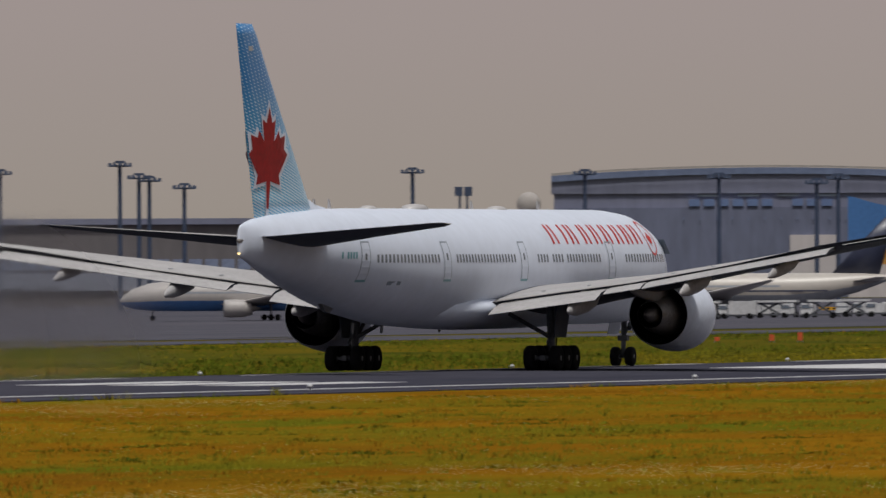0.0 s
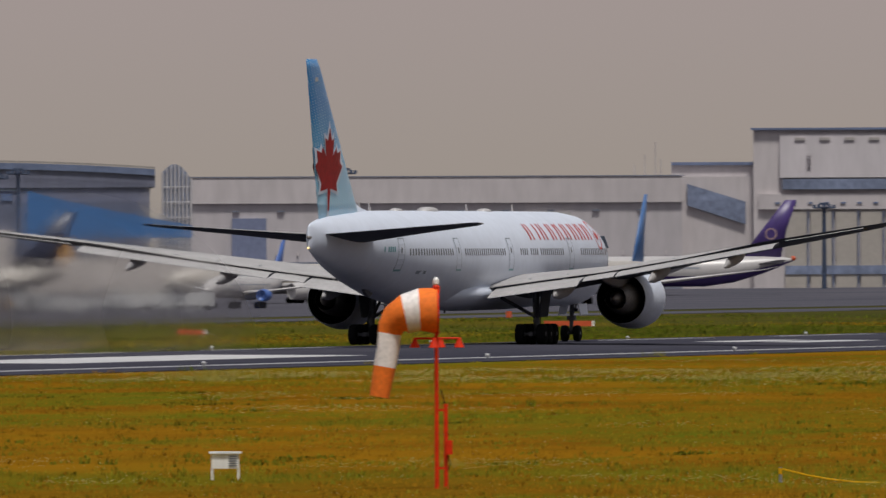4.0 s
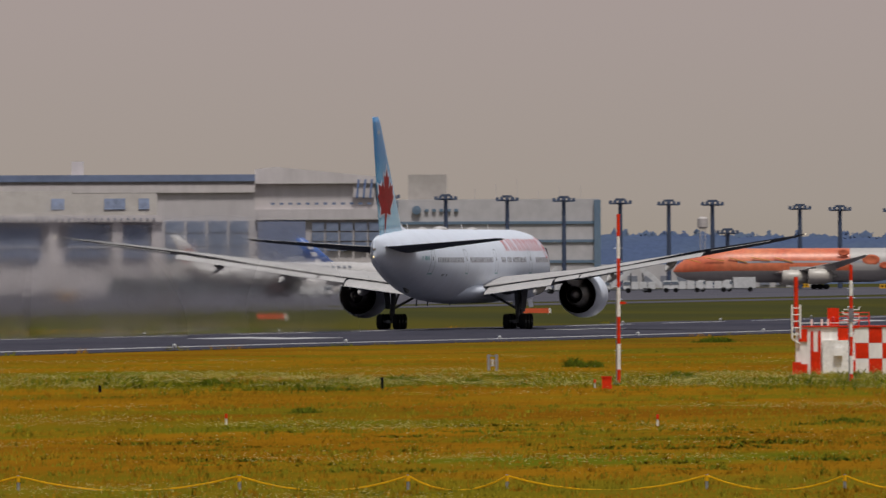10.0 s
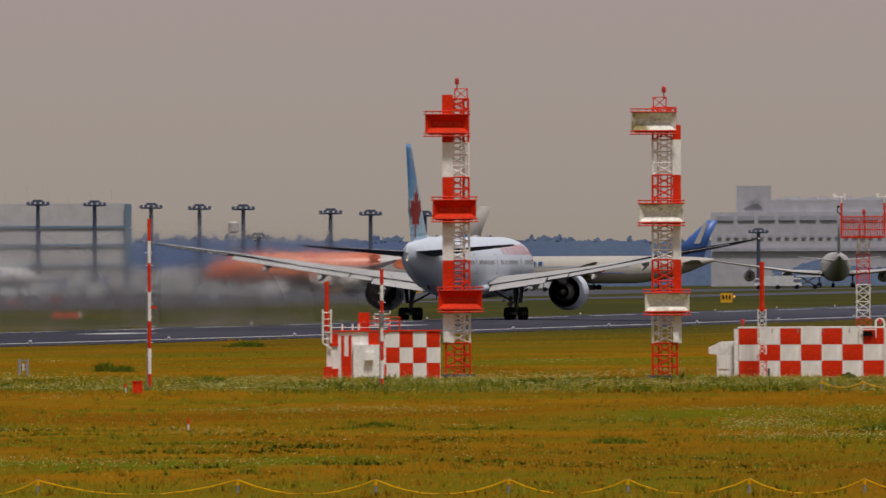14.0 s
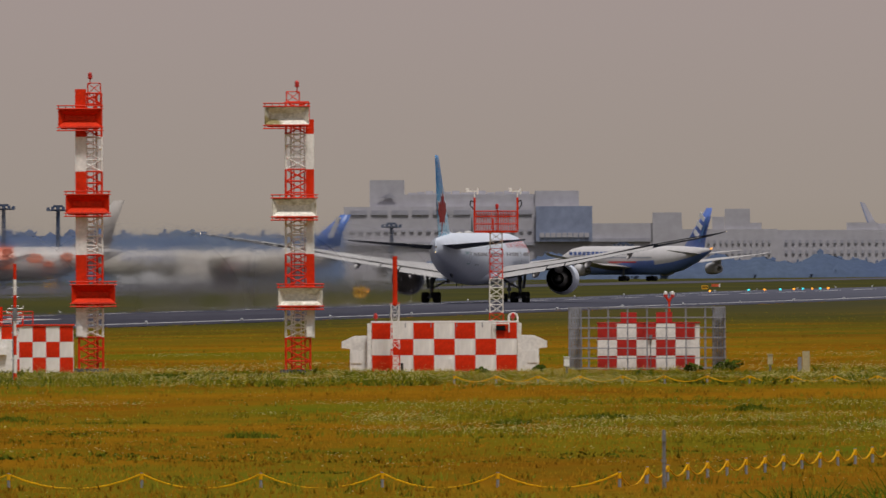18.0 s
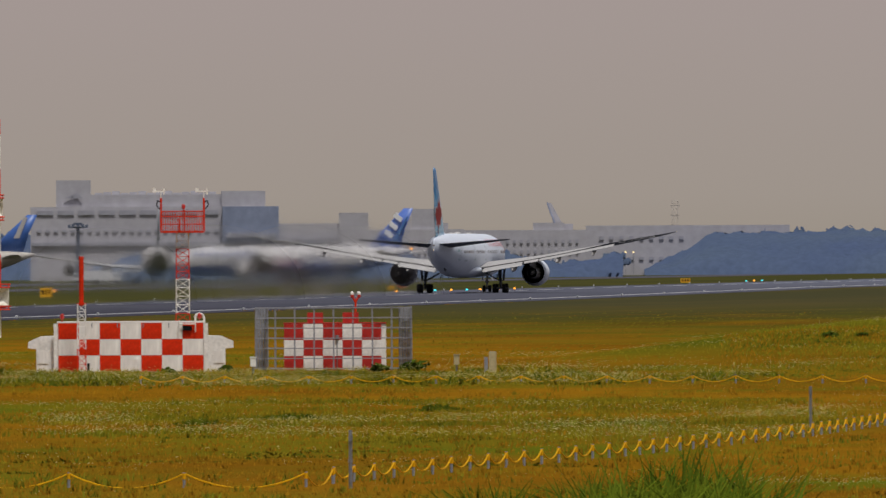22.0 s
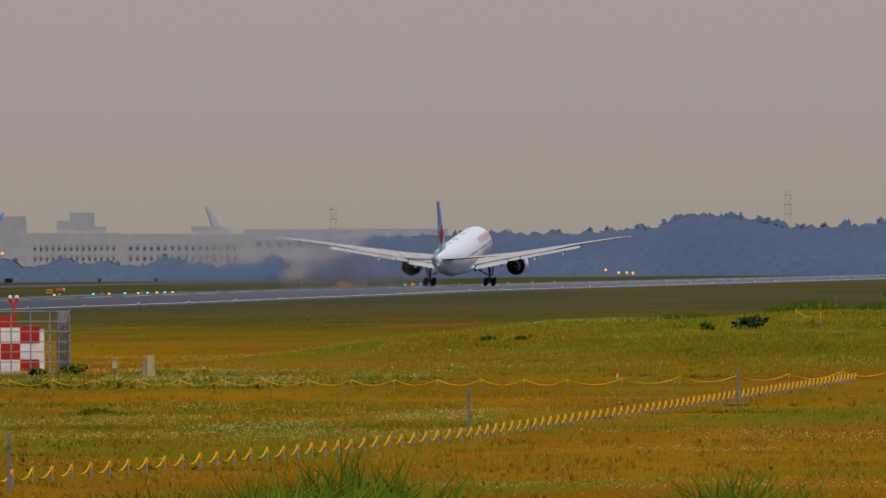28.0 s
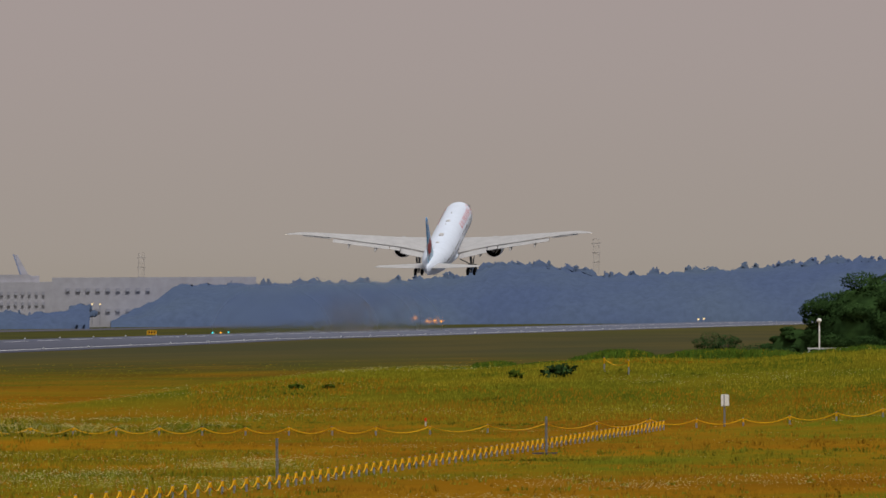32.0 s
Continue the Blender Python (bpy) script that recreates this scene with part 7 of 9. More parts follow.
# ---- hot wake behind the airliner ----
def haze_mat():
    """Thin sooty exhaust air, denser low down, thinning at its ends."""
    m = bpy.data.materials.new("sooty_exhaust_air")
    m.use_nodes = True
    n, l = m.node_tree.nodes, m.node_tree.links
    n.clear()
    out, mx, leaf = n.new("ShaderNodeOutputMaterial"), n.new("ShaderNodeMixShader"), n.new("ShaderNodeMixShader")
    tr, df, tl = n.new("ShaderNodeBsdfTransparent"), n.new("ShaderNodeBsdfDiffuse"), n.new("ShaderNodeBsdfTranslucent")
    for b in (df, tl):
        b.inputs["Color"].default_value = (0.27, 0.235, 0.23, 1)
    l.new(df.outputs[0], leaf.inputs[1])
    l.new(tl.outputs[0], leaf.inputs[2])
    tc, mp, ns = n.new("ShaderNodeTexCoord"), n.new("ShaderNodeMapping"), n.new("ShaderNodeTexNoise")
    mp.inputs["Scale"].default_value = (1, 0.22, 1.3)
    ns.inputs["Scale"].default_value, ns.inputs["Detail"].default_value = 0.2, 4.0
    l.new(tc.outputs["Object"], mp.inputs[0])
    l.new(mp.outputs[0], ns.inputs["Vector"])
    sep = n.new("ShaderNodeSeparateXYZ")
    l.new(tc.outputs["Object"], sep.inputs[0])
    def ramp(v, a, b, lo, hi):
        r = n.new("ShaderNodeMapRange")
        r.interpolation_type = "SMOOTHSTEP"
        for k, x in (("From Min", a), ("From Max", b), ("To Min", lo), ("To Max", hi)):
            r.inputs[k].default_value = x
        l.new(v, r.inputs[0])
        return r.outputs[0]
    def times(a, b):
        q = n.new("ShaderNodeMath")
        q.operation = "MULTIPLY"
        l.new(a, q.inputs[0])
        l.new(b, q.inputs[1])
        return q.outputs[0]
    f = times(ramp(ns.outputs[0], 0.32, 0.68, 0.06, 0.34), ramp(sep.outputs["Z"], 1.5, 9.5, 1.0, 0.0))
    f = times(f, ramp(sep.outputs["Y"], -260, -150, 0.0, 1.0))
    f = times(f, ramp(sep.outputs["Y"], -52, -38, 1.0, 0.0))
    off = n.new("ShaderNodeMath")
    off.operation = "ADD"
    off.inputs[1].default_value = 7.5
    l.new(sep.outputs["X"], off.inputs[0])
    side = n.new("ShaderNodeMath")
    side.operation = "ABSOLUTE"
    l.new(off.outputs[0], side.inputs[0])
    f = times(f, ramp(side.outputs[0], 3.5, 10.0, 1.0, 0.0))
    l.new(f, mx.inputs[0])
    l.new(tr.outputs[0], mx.inputs[1])
    l.new(leaf.outputs[0], mx.inputs[2])
    l.new(mx.outputs[0], out.inputs[0])
    return m


def shimmer_mat():
    """Hot air that bends the light a little, fading to still air outwards and behind."""
    m = bpy.data.materials.new("shimmering_hot_air")
    m.use_nodes = True
    n, l = m.node_tree.nodes, m.node_tree.links
    n.clear()
    out, mx, tr, rf = [n.new("ShaderNode" + k) for k in ("OutputMaterial", "MixShader", "BsdfTransparent", "BsdfRefraction")]
    rf.inputs["IOR"].default_value, rf.inputs["Roughness"].default_value = 1.004, 0.40
    tc, ns, bp, sep = [n.new("ShaderNode" + k) for k in ("TexCoord", "TexNoise", "Bump", "SeparateXYZ")]
    ns.inputs["Scale"].default_value, ns.inputs["Detail"].default_value = 0.9, 2.0
    bp.inputs["Strength"].default_value, bp.inputs["Distance"].default_value = 0.3, 0.4
    l.new(tc.outputs["Object"], ns.inputs["Vector"])
    l.new(ns.outputs[0], bp.inputs["Height"])
    l.new(bp.outputs[0], rf.inputs["Normal"])
    l.new(tc.outputs["Object"], sep.inputs[0])
    def calc(op, a, b):
        q = n.new("ShaderNodeMath")
        q.operation = op
        for i, v in enumerate((a, b)):
            if isinstance(v, float):
                q.inputs[i].default_value = v
            else:
                l.new(v, q.inputs[i])
        return q.outputs[0]
    def ramp(v, a, b, lo, hi):
        r = n.new("ShaderNodeMapRange")
        r.interpolation_type = "SMOOTHSTEP"
        for k, x in (("From Min", a), ("From Max", b), ("To Min", lo), ("To Max", hi)):
            r.inputs[k].default_value = x
        l.new(v, r.inputs[0])
        return r.outputs[0]
    u = calc("DIVIDE", calc("ADD", sep.outputs["X"], 7.5), 14.5)
    w = calc("DIVIDE", sep.outputs["Z"], 12.0)
    rho = calc("SQRT", calc("ADD", calc("MULTIPLY", u, u), calc("MULTIPLY", w, w)), 0.0)
    f = calc("MULTIPLY", ramp(rho, 0.45, 1.0, 0.9, 0.0), ramp(sep.outputs["Y"], -400.0, -150.0, 0.6, 1.0))
    l.new(f, mx.inputs[0])
    l.new(tr.outputs[0], mx.inputs[1])
    l.new(rf.outputs[0], mx.inputs[2])
    l.new(mx.outputs[0], out.inputs[0])
    return m


def exhaust_wake():
    """Two rolling streams of exhaust behind the engines, joined low over the runway."""
    w = thing("exhaust_wake", Matrix(), "thin grey-brown wake of exhaust air over the runway", "exhaust haze")
    m = haze_mat()
    rnd = random.Random(4)
    for x0 in (-12.5, -2.5):
        rings = []
        for k in range(28):
            y = -37 - 8.2 * k
            r = 2.6 + 6.5 * soft(0, 12, k) + rnd.uniform(-0.4, 0.4)
            ring = []
            for i in range(20):
                a = 2 * math.pi * i / 20
                q = r * (1 + 0.06 * math.sin(3 * a + k * 0.5) + 0.04 * math.sin(5 * a - k * 0.8))
                ring.append(Vector((x0 + 0.6 * q * math.sin(a), y, max(0.12, 2.6 + q * math.cos(a)))))
            rings.append(ring)
        part("exhaust_stream", Geo().loft(rings), m, w, "", True)
    m = shimmer_mat()
    for y in (-66, -135, -225, -330):
        rim = [(14.6 * math.cos(a), 12.2 * math.sin(a)) for a in (2 * math.pi * i / 32 for i in range(32))]
        part("hot_air_front", Geo().add([Vector((-7.5 + u, y + 0.165 * u, q)) for u, q in rim], [tuple(range(32))]), m, w, "shimmering hot air")
    return w


# ---- hangars, sheds and terminals ----
class Site:
    """A building that faces the tripod, laid out in bearings and heights."""
    def __init__(self, name, az0, az1, d, top, depth, wall, label, category="building"):
        self.c, self.d = (az0 + az1) / 2, d
        q = site(self.c, d)
        self.z0 = q.z - 0.5
        self.ob = thing(name, pose(q.x, q.y, self.z0, 0, 0, self.c), label, category, "airport buildings")
        self.wall = part("wall", Geo().box((0, depth / 2, (top - self.z0) / 2), (self.u(az1) - self.u(az0), depth, top - self.z0)), wall, self.ob)
        self.depth, self.top = depth, top

    def u(self, az):
        return self.d * math.tan(radians(self.c - az))

    def panel(self, name, az0, az1, z0, z1, material, proud=0.4, label="", y=0.0):
        a, b = self.u(az0), self.u(az1)
        return part(name, Geo().box(((a + b) / 2, y - proud / 2, (z0 + z1) / 2 - self.z0), (b - a, proud + 0.4, z1 - z0)), material, self.ob, label)

    def wedge(self, name, az0, az1, z0, z1, y0, y1, material, label=""):
        """A sloping face: y0 out at the foot, y1 out at the top."""
        a, b = self.u(az0), self.u(az1)
        s, t = z0 - self.z0, z1 - self.z0
        left = [Vector((a, 2, s)), Vector((a, -y0, s)), Vector((a, -y1, t)), Vector((a, 2, t))]
        right = [Vector((b, p.y, p.z)) for p in left]
        return part(name, Geo().loft([left, right]), material, self.ob, label)

    def grid(self, name, az0, az1, z0, z1, nx, nz, material, fill=0.7, proud=0.15, y=0.0):
        a, b = self.u(az0), self.u(az1)
        w, h = (b - a) / nx, (z1 - z0) / nz
        me = Geo().box((0, 0, 0), (w * fill, 0.5, h * fill)).mesh(name, material)
        for i in range(nx):
            for j in range(nz):
                o = part(name, me, None, self.ob)
                o.location = (a + w * (i + 0.5), y - proud, z0 - self.z0 + h * (j + 0.5))


def build_buildings():
    # low long terminal wing
    s = Site("terminal_wing", 19.9, 18.15, 3500, 16.4, 40, M_WALLD, "long low cream terminal wing behind the apron")
    s.panel("parapet", 19.9, 18.15, 15.2, 16.6, M_WALLV, 0.8)
    s.grid("window", 19.8, 18.2, 4.5, 7.5, 26, 1, M_GLASSB, 0.8)
    s.panel("lower_storey", 19.9, 18.15, 0, 4.0, M_WALLB, 0.6)
    s = Site("terminal_wing", 18.15, 17.0, 3560, 13.0, 40, M_WALLD, "low blue-grey service building behind the apron")
    s.grid("window", 18.1, 17.1, 3, 9, 14, 2, M_GLASSB, 0.6)
    # radar ball on a shed
    s = Site("radar_station", 17.38, 17.02, 3850, 16.5, 20, M_WALLC, "pale shed with a white radar ball on its roof")
    # white ball dulled to tan, haze in its colour
    part("radome", Geo().lathe([(-3.1 * math.cos(math.pi * i / 12), max(0.05, 3.1 * math.sin(math.pi * i / 12))) for i in range(13)], (s.u(17.155), 8, 20.5 - s.z0 + 0.5), "Z", 20), M_TANROOF, s.ob, "white radar ball", True)
    s.panel("blue_sign", 17.3, 17.16, 12, 15, M_BLUE, 0.5)
    # great vaulted hangar
    s = Site("vaulted_hangar", 17.06, 15.49, 4000, 26.3, 70, M_WALLV, "great grey hangar with a shallow slate-blue vaulted roof")
    a, b = s.u(17.07), s.u(15.47)
    rings = []
    for y in (-1.2, 72):
        arc = [Vector((a + (b - a) * k / 20, y, 27.6 - s.z0 + 3.4 * math.sin(math.pi * (0.12 + 0.88 * k / 20) / 1.12) ** 0.8)) for k in range(21)]
        rings.append([p - Vector((0, 0, 1.7)) for p in arc[::-1]] + arc)
    part("roof", Geo().loft(rings), M_SLATE, s.ob, "slate-blue vaulted roof")
    part("roof_edge", Geo().loft([[p + Vector((0, -0.5, o)) for p in arc_ for o in (0.0,)] for arc_ in ([p + Vector((0, -1.0, 0.1)) for p in rings[0][21:]], [p + Vector((0, -1.0, 0.6)) for p in rings[0][21:]])], close=False, cap=False), M_TANROOF, s.ob, "pale roof edge")
    arch = [p - Vector((0, 0, 1.6)) for p in rings[0][21:]]
    part("gable_wall", Geo().loft([[Vector((b, y, 24.2 - s.z0)), Vector((a, y, 24.2 - s.z0))] + [Vector((p.x, y, p.z)) for p in arch] for y in (-0.6, 70.5)]), M_WALLV, s.ob)
    s.panel("wall_band", 17.05, 15.49, -6, 20.5, M_WALLN, 1.5)
    s.grid("high_window", 16.55, 15.95, 23.0, 24.4, 4, 1, M_WINDOW, 0.55)
    for k in range(6):
        s.panel("sign_bar", 16.55 - 0.055 * k, 16.51 - 0.055 * k, 20.8, 22.6, M_MURAL, 1.9)
    for k in range(3):
        s.panel("sign_bar", 16.16 - 0.055 * k, 16.12 - 0.055 * k, 20.8, 22.6, M_MURAL, 1.9)
    s.panel("beige_door", 16.17, 15.98, 3, 13.2, M_WALL, 2.2)
    s.grid("glazing_bar", 16.6, 15.5, 10, 25, 18, 1, M_SLATE, 0.05, 2.0)
    # glazed round end
    s2 = Site("glazed_hall", 15.47, 15.23, 3950, 14.0, 30, M_WALL, "curved glass end hall with a bright blue roof")
    arc = [Vector((s2.u(15.46) + (s2.u(15.26) - s2.u(15.46)) * (0.1 + 0.9 * k / 12), 0, 13 - s2.z0 + 17 * math.sin(math.pi * (0.34 + 0.66 * k / 12)))) for k in range(13)]
    part("glass_shell", Geo().loft([[p + Vector((0, y, 0)) for p in arc] + [Vector((arc[-1].x, y, 2)), Vector((arc[0].x, y, 2))] for y in (-2, 26)]), M_GLASSB, s2.ob, "dark curved glazing")
    for k in range(0, 12):
        part("glazing_rib", Geo().tube(arc[k] + Vector((0, -2.4, 0)), (arc[k].x, -2.4, 4), 0.35, 0.35, 5), M_WALLC, s2.ob)
    for z in (16, 20, 24):
        part("glazing_rail", Geo().tube((arc[0].x, -2.4, z - s2.z0), (arc[9].x, -2.4, z - s2.z0), 0.25, 0.25, 5), M_WALLC, s2.ob)
    s3 = Site("blue_roofed_hall", 15.95, 15.16, 3900, 7.0, 30, M_WALL, "low hall with a sweeping bright blue roof")
    rings = []
    for k in range(9):
        t = k / 8
        x = s3.u(15.95) + (s3.u(15.16) - s3.u(15.95)) * t
        zt = 23.0 - 11.2 * t ** 0.85 - s3.z0
        low = min(zt - 0.8, 10.8 - s3.z0)
        rings.append([Vector((x, -2, low)), Vector((x, 25, low)), Vector((x, 25, zt)), Vector((x, -2, zt))])
    part("roof", Geo().loft(rings), M_SKYBLUE, s3.ob, "sweeping bright blue roof")
    # long cream hangar
    s = Site("long_hangar", 15.33, 13.48, 3500, 23.4, 60, M_WALL2, "long cream maintenance hangar with deep parapet")
    s.panel("parapet", 15.33, 13.48, 18.0, 24.0, M_WALL, 0.7, "smooth cream parapet")
    s.panel("roof_edge", 15.34, 13.47, 24.0, 24.25, M_WALLB, 0.9)
    s.grid("vent", 15.25, 13.55, 15.2, 17.2, 10, 1, M_WALLB, 0.16, 0.4)
    s.panel("navy_door", 15.18, 15.05, 5, 14.6, M_NAVY, 0.5)
    s.panel("maroon_door", 14.31, 14.22, 3, 14.6, M_MAROON, 0.5)
    s.panel("sign_board", 14.08, 13.9, 11.8, 15.8, M_JETW, 0.6, "white sign board with a red dot")
    part("sign_dot", Geo().lathe([(-1.3, 0.05), (-1.2, 1.0), (-0.6, 1.0)], (s.u(14.05), 0, 13.8 - s.z0), "Y", 16), M_MAROON, s.ob)
    for k in range(4):
        s.panel("sign_bar", 14.02 - 0.03 * k, 14.0 - 0.03 * k, 13.0, 14.4, M_JETG, 1.0)
    s.panel("base_band", 15.33, 13.48, -3, 4.5, M_WALLB, 0.7)
    s.grid("pilaster", 15.3, 13.5, -2, 15, 22, 1, M_WALL, 0.06, 0.4)
    # sloped end with strip glazing
    s = Site("sloped_wing", 13.48, 13.2, 3503, 23.8, 50, M_WALL, "cream hangar wing with slanted strip glazing")
    part("strip_glazing", Geo().slab([(s.u(13.46), -0.6, 22.2 - s.z0), (s.u(13.46), -0.6, 17.2 - s.z0), (s.u(13.24), -0.6, 12.8 - s.z0), (s.u(13.24), -0.6, 18.0 - s.z0)], 0.4), M_GLASSB, s.ob)
    s = Site("blue_edged_hangar", 13.52, 13.2, 3506, 26.7, 20, M_WALL2, "cream hangar with a blue roof edge")
    s.panel("roof_edge", 13.52, 13.2, 26.5, 27.2, M_SLATE, 0.6)
    for k, (az, h) in enumerate(((13.66, 3), (13.62, 5), (13.58, 8), (13.56, 4))):
        part("roof_aerial", Geo().tube((s.u(az), 5, 24 - s.z0), (s.u(az), 5, 24 + h - s.z0), 0.18, 0.12, 6), M_HAZEMAST, s.ob)
    # tall maintenance hangar
    s = Site("tall_hangar", 13.21, 12.5, 3500, 34.6, 60, M_WALL, "tall cream maintenance hangar with sloping upper storey")
    s.wedge("upper_storey", 13.11, 12.5, 23.5, 33.6, 1.6, 0.6, M_WALL2, "sloping cream upper storey")
    s.grid("roof_vent", 13.08, 12.52, 31.6, 33.2, 6, 1, M_HAZEW, 0.42, 0.9)
    s.panel("window_band", 13.10, 12.5, 20.8, 23.2, M_GLASSB, 1.4)
    s.panel("crane_ledge", 13.19, 12.45, 16.2, 19.8, M_WALL, 0.8)
    s.grid("ledge_bracket", 13.15, 12.47, 17.0, 18.3, 11, 1, M_SLATE, 0.3, 1.0)
    for k in range(6):
        s.panel("sliding_door", 13.09 - 0.095 * k, 13.01 - 0.095 * k, -2, 15.8, M_CREAM, 0.5)
        s.panel("door_rail", 13.007 - 0.095 * k, 13.003 - 0.095 * k, -2, 15.8, M_SLATE, 0.8)
    s.panel("door_window_band", 13.09, 12.52, 1.2, 3.2, M_GLASSB, 0.75)
    s.panel("sign_board", 12.60, 12.49, 25.2, 30.6, M_WALLC, 1.9, "pale sign board with unreadable marks")
    s.panel("sign_mark", 12.575, 12.56, 26.6, 29.0, M_JETG, 2.2)
    s.panel("sign_mark", 12.55, 12.51, 27.0, 27.8, M_JETG, 2.2)
    s.grid("side_ladder", 13.04, 12.96, 25.5, 29.5, 1, 4, M_WALL2, 0.2, 1.6)
    s.panel("roof_edge", 13.22, 12.49, 34.5, 35.0, M_SLATE, 1.0)
    # long hangar with canopy
    s = Site("canopy_hangar", 12.5, 11.43, 3772, 25.6, 60, M_WALL2, "long grey hangar with a blue roof line")
    s.panel("roof_edge", 12.5, 11.43, 25.6, 27.3, M_SLATE, 1.0, "blue roof edge")
    s.panel("parapet", 12.5, 11.43, 22.8, 24.8, M_WALL, 0.6)
    part("chimney", Geo().box((s.u(12.10), 10, 28.2 - s.z0), (3, 3, 5)), M_WALL2, s.ob)
    s.grid("door_glazing", 12.1, 11.45, 6, 16, 8, 3, M_GLASSB, 0.85, 0.2)
    s = Site("canopy_bay", 12.46, 11.79, 3620, 15.6, 50, M_WALL2, "hangar bay with a sloping cream canopy and tall glazed doors")
    s.wedge("canopy", 12.44, 12.12, 16.6, 22.6, 2.4, 0.6, M_TANROOF, "sloping cream canopy")
    s.wedge("canopy", 12.12, 11.80, 16.6, 22.0, 2.2, 0.6, M_TANROOF)
    s.panel("canopy_edge", 12.46, 11.78, 15.2, 16.8, M_WALL, 2.5)
    s.grid("bracket", 12.44, 11.80, 15.4, 16.4, 26, 1, M_WALLB, 0.35, 2.8)
    for a, b in ((12.2, 12.15), (12.0, 11.92), (11.87, 11.83)):
        part("roof_light", Geo().slab([(s.u(a), -2.1, 18.2 - s.z0), (s.u(b), -2.1, 18.2 - s.z0), (s.u(b), -1.4, 20.8 - s.z0), (s.u(a), -1.4, 20.8 - s.z0)], -0.3), M_GLASSB, s.ob)
    for a, b in ((12.40, 12.24), (12.14, 11.98), (11.93, 11.83)):
        s.panel("glazed_door", a, b, 6.5, 14.5, M_GLASSB, 0.6)
        s.panel("door_rail", a, b, 9.0, 9.5, M_WALLC, 0.9)
    for az in (12.45, 12.19, 11.95, 11.8):
        s.panel("pier", az + 0.02, az - 0.02, -2, 15.5, M_WALL, 1.4)
    s = Site("blast_fence", 11.98, 11.35, 3450, 2.0, 2, M_STEELF, "long dark slatted blast fence", "fence")
    s.grid("fence_slat", 11.98, 11.35, -2, 2.4, 40, 1, M_WALLB, 0.5, 1.3)
    for k in range(5):
        s.panel("fence_rail", 11.98, 11.35, -1.6 + 0.9 * k, -1.3 + 0.9 * k, M_JETG, 2.0)
    # broad hangar with gabled end
    s = Site("gabled_hangar", 11.43, 10.93, 3780, 26.0, 60, M_WALL, "broad cream hangar with a row of roof flags")
    a, b = s.u(11.43), s.u(10.93)
    part("gable", Geo().loft([[Vector((a, y, 25 - s.z0)), Vector((b, y, 25 - s.z0)), Vector((b, y, 26.4 - s.z0)), Vector((a + (b - a) * 0.15, y, 29.2 - s.z0)), Vector((a, y, 28.6 - s.z0))] for y in (-1.5, 55)]), M_WALL, s.ob)
    s.grid("flag_bracket", 11.38, 10.95, 19.4, 20.6, 13, 1, M_SLATE, 0.45, 1.4)
    s.panel("mural_board", 11.06, 10.98, 21.5, 25.6, M_WALL, 0.8)
    for k in range(3):
        part("mural_stroke", Geo().slab([(s.u(11.05 - 0.025 * k), -1.4, 21.3 - s.z0), (s.u(11.042 - 0.025 * k), -1.4, 21.3 - s.z0), (s.u(11.034 - 0.025 * k), -1.4, 26 - s.z0), (s.u(11.042 - 0.025 * k), -1.4, 26 - s.z0)], 0.3), M_MURAL, s.ob)
    s.panel("upper_band", 11.43, 10.93, 16.0, 18.6, M_WALL2, 1.0)
    s.panel("blue_door", 11.42, 11.24, -2, 15.8, M_NAVY, 0.8, "tall dark blue hangar doors")
    s.grid("door_stile", 11.42, 11.24, -2, 15.6, 5, 1, M_WALLB, 0.08, 1.2)
    s.grid("glazed_panel", 11.22, 10.95, 8, 15.5, 5, 3, M_GLASSB, 0.85, 0.5)
    # grey freight building
    s = Site("freight_building", 10.91, 10.13, 3700, 20.6, 50, M_WALLC, "grey four-storey freight building with blue bands")
    part("penthouse", Geo().box((s.u(10.78), 14, 23.6 - s.z0), (s.u(10.71) - s.u(10.855), 16, 6.2)), M_TANROOF, s.ob)
    for z in (14.5, 10.0, 5.0):
        s.panel("blue_band", 10.9, 10.14, z, z + 0.7, M_SLATEL, 0.12)
    s.panel("corner_glazing", 10.935, 10.89, -1, 20.4, M_SLATEL, 0.9)
    s.panel("corner_glazing", 10.15, 10.125, -1, 20.4, M_SLATEL, 0.9)
    part("sign_disc", Geo().lathe([(-0.9, 0.05), (-0.8, 1.1), (-0.3, 1.1)], (s.u(10.82), 0, 18.0 - s.z0), "Y", 16), M_SLATEL, s.ob)
    for k in range(5):
        s.panel("sign_bar", 10.79 - 0.028 * k, 10.775 - 0.028 * k, 17.6, 18.3, M_SLATEL, 0.3)
    for k in range(7):
        part("roof_aerial", Geo().tube((s.u(10.68 - 0.08 * k), 6, 20 - s.z0), (s.u(10.68 - 0.08 * k), 6, 22.5 + (k * 37 % 4) - s.z0), 0.08, 0.05, 5), M_HAZEMAST, s.ob)
    s.grid("wall_seam", 10.9, 10.14, 0, 20, 12, 1, M_WALL2, 0.03, 0.25)
    s = Site("low_shed", 10.15, 9.3, 3750, 4.5, 20, M_WALLC, "low pale cargo shed behind the apron")
    s.grid("shed_door", 10.1, 9.35, -1.5, 2.5, 12, 1, M_WALLB, 0.6)
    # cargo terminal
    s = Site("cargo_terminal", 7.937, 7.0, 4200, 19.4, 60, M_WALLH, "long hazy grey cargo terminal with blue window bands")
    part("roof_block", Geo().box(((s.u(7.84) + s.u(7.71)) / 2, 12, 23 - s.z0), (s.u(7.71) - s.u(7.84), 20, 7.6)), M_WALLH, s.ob)
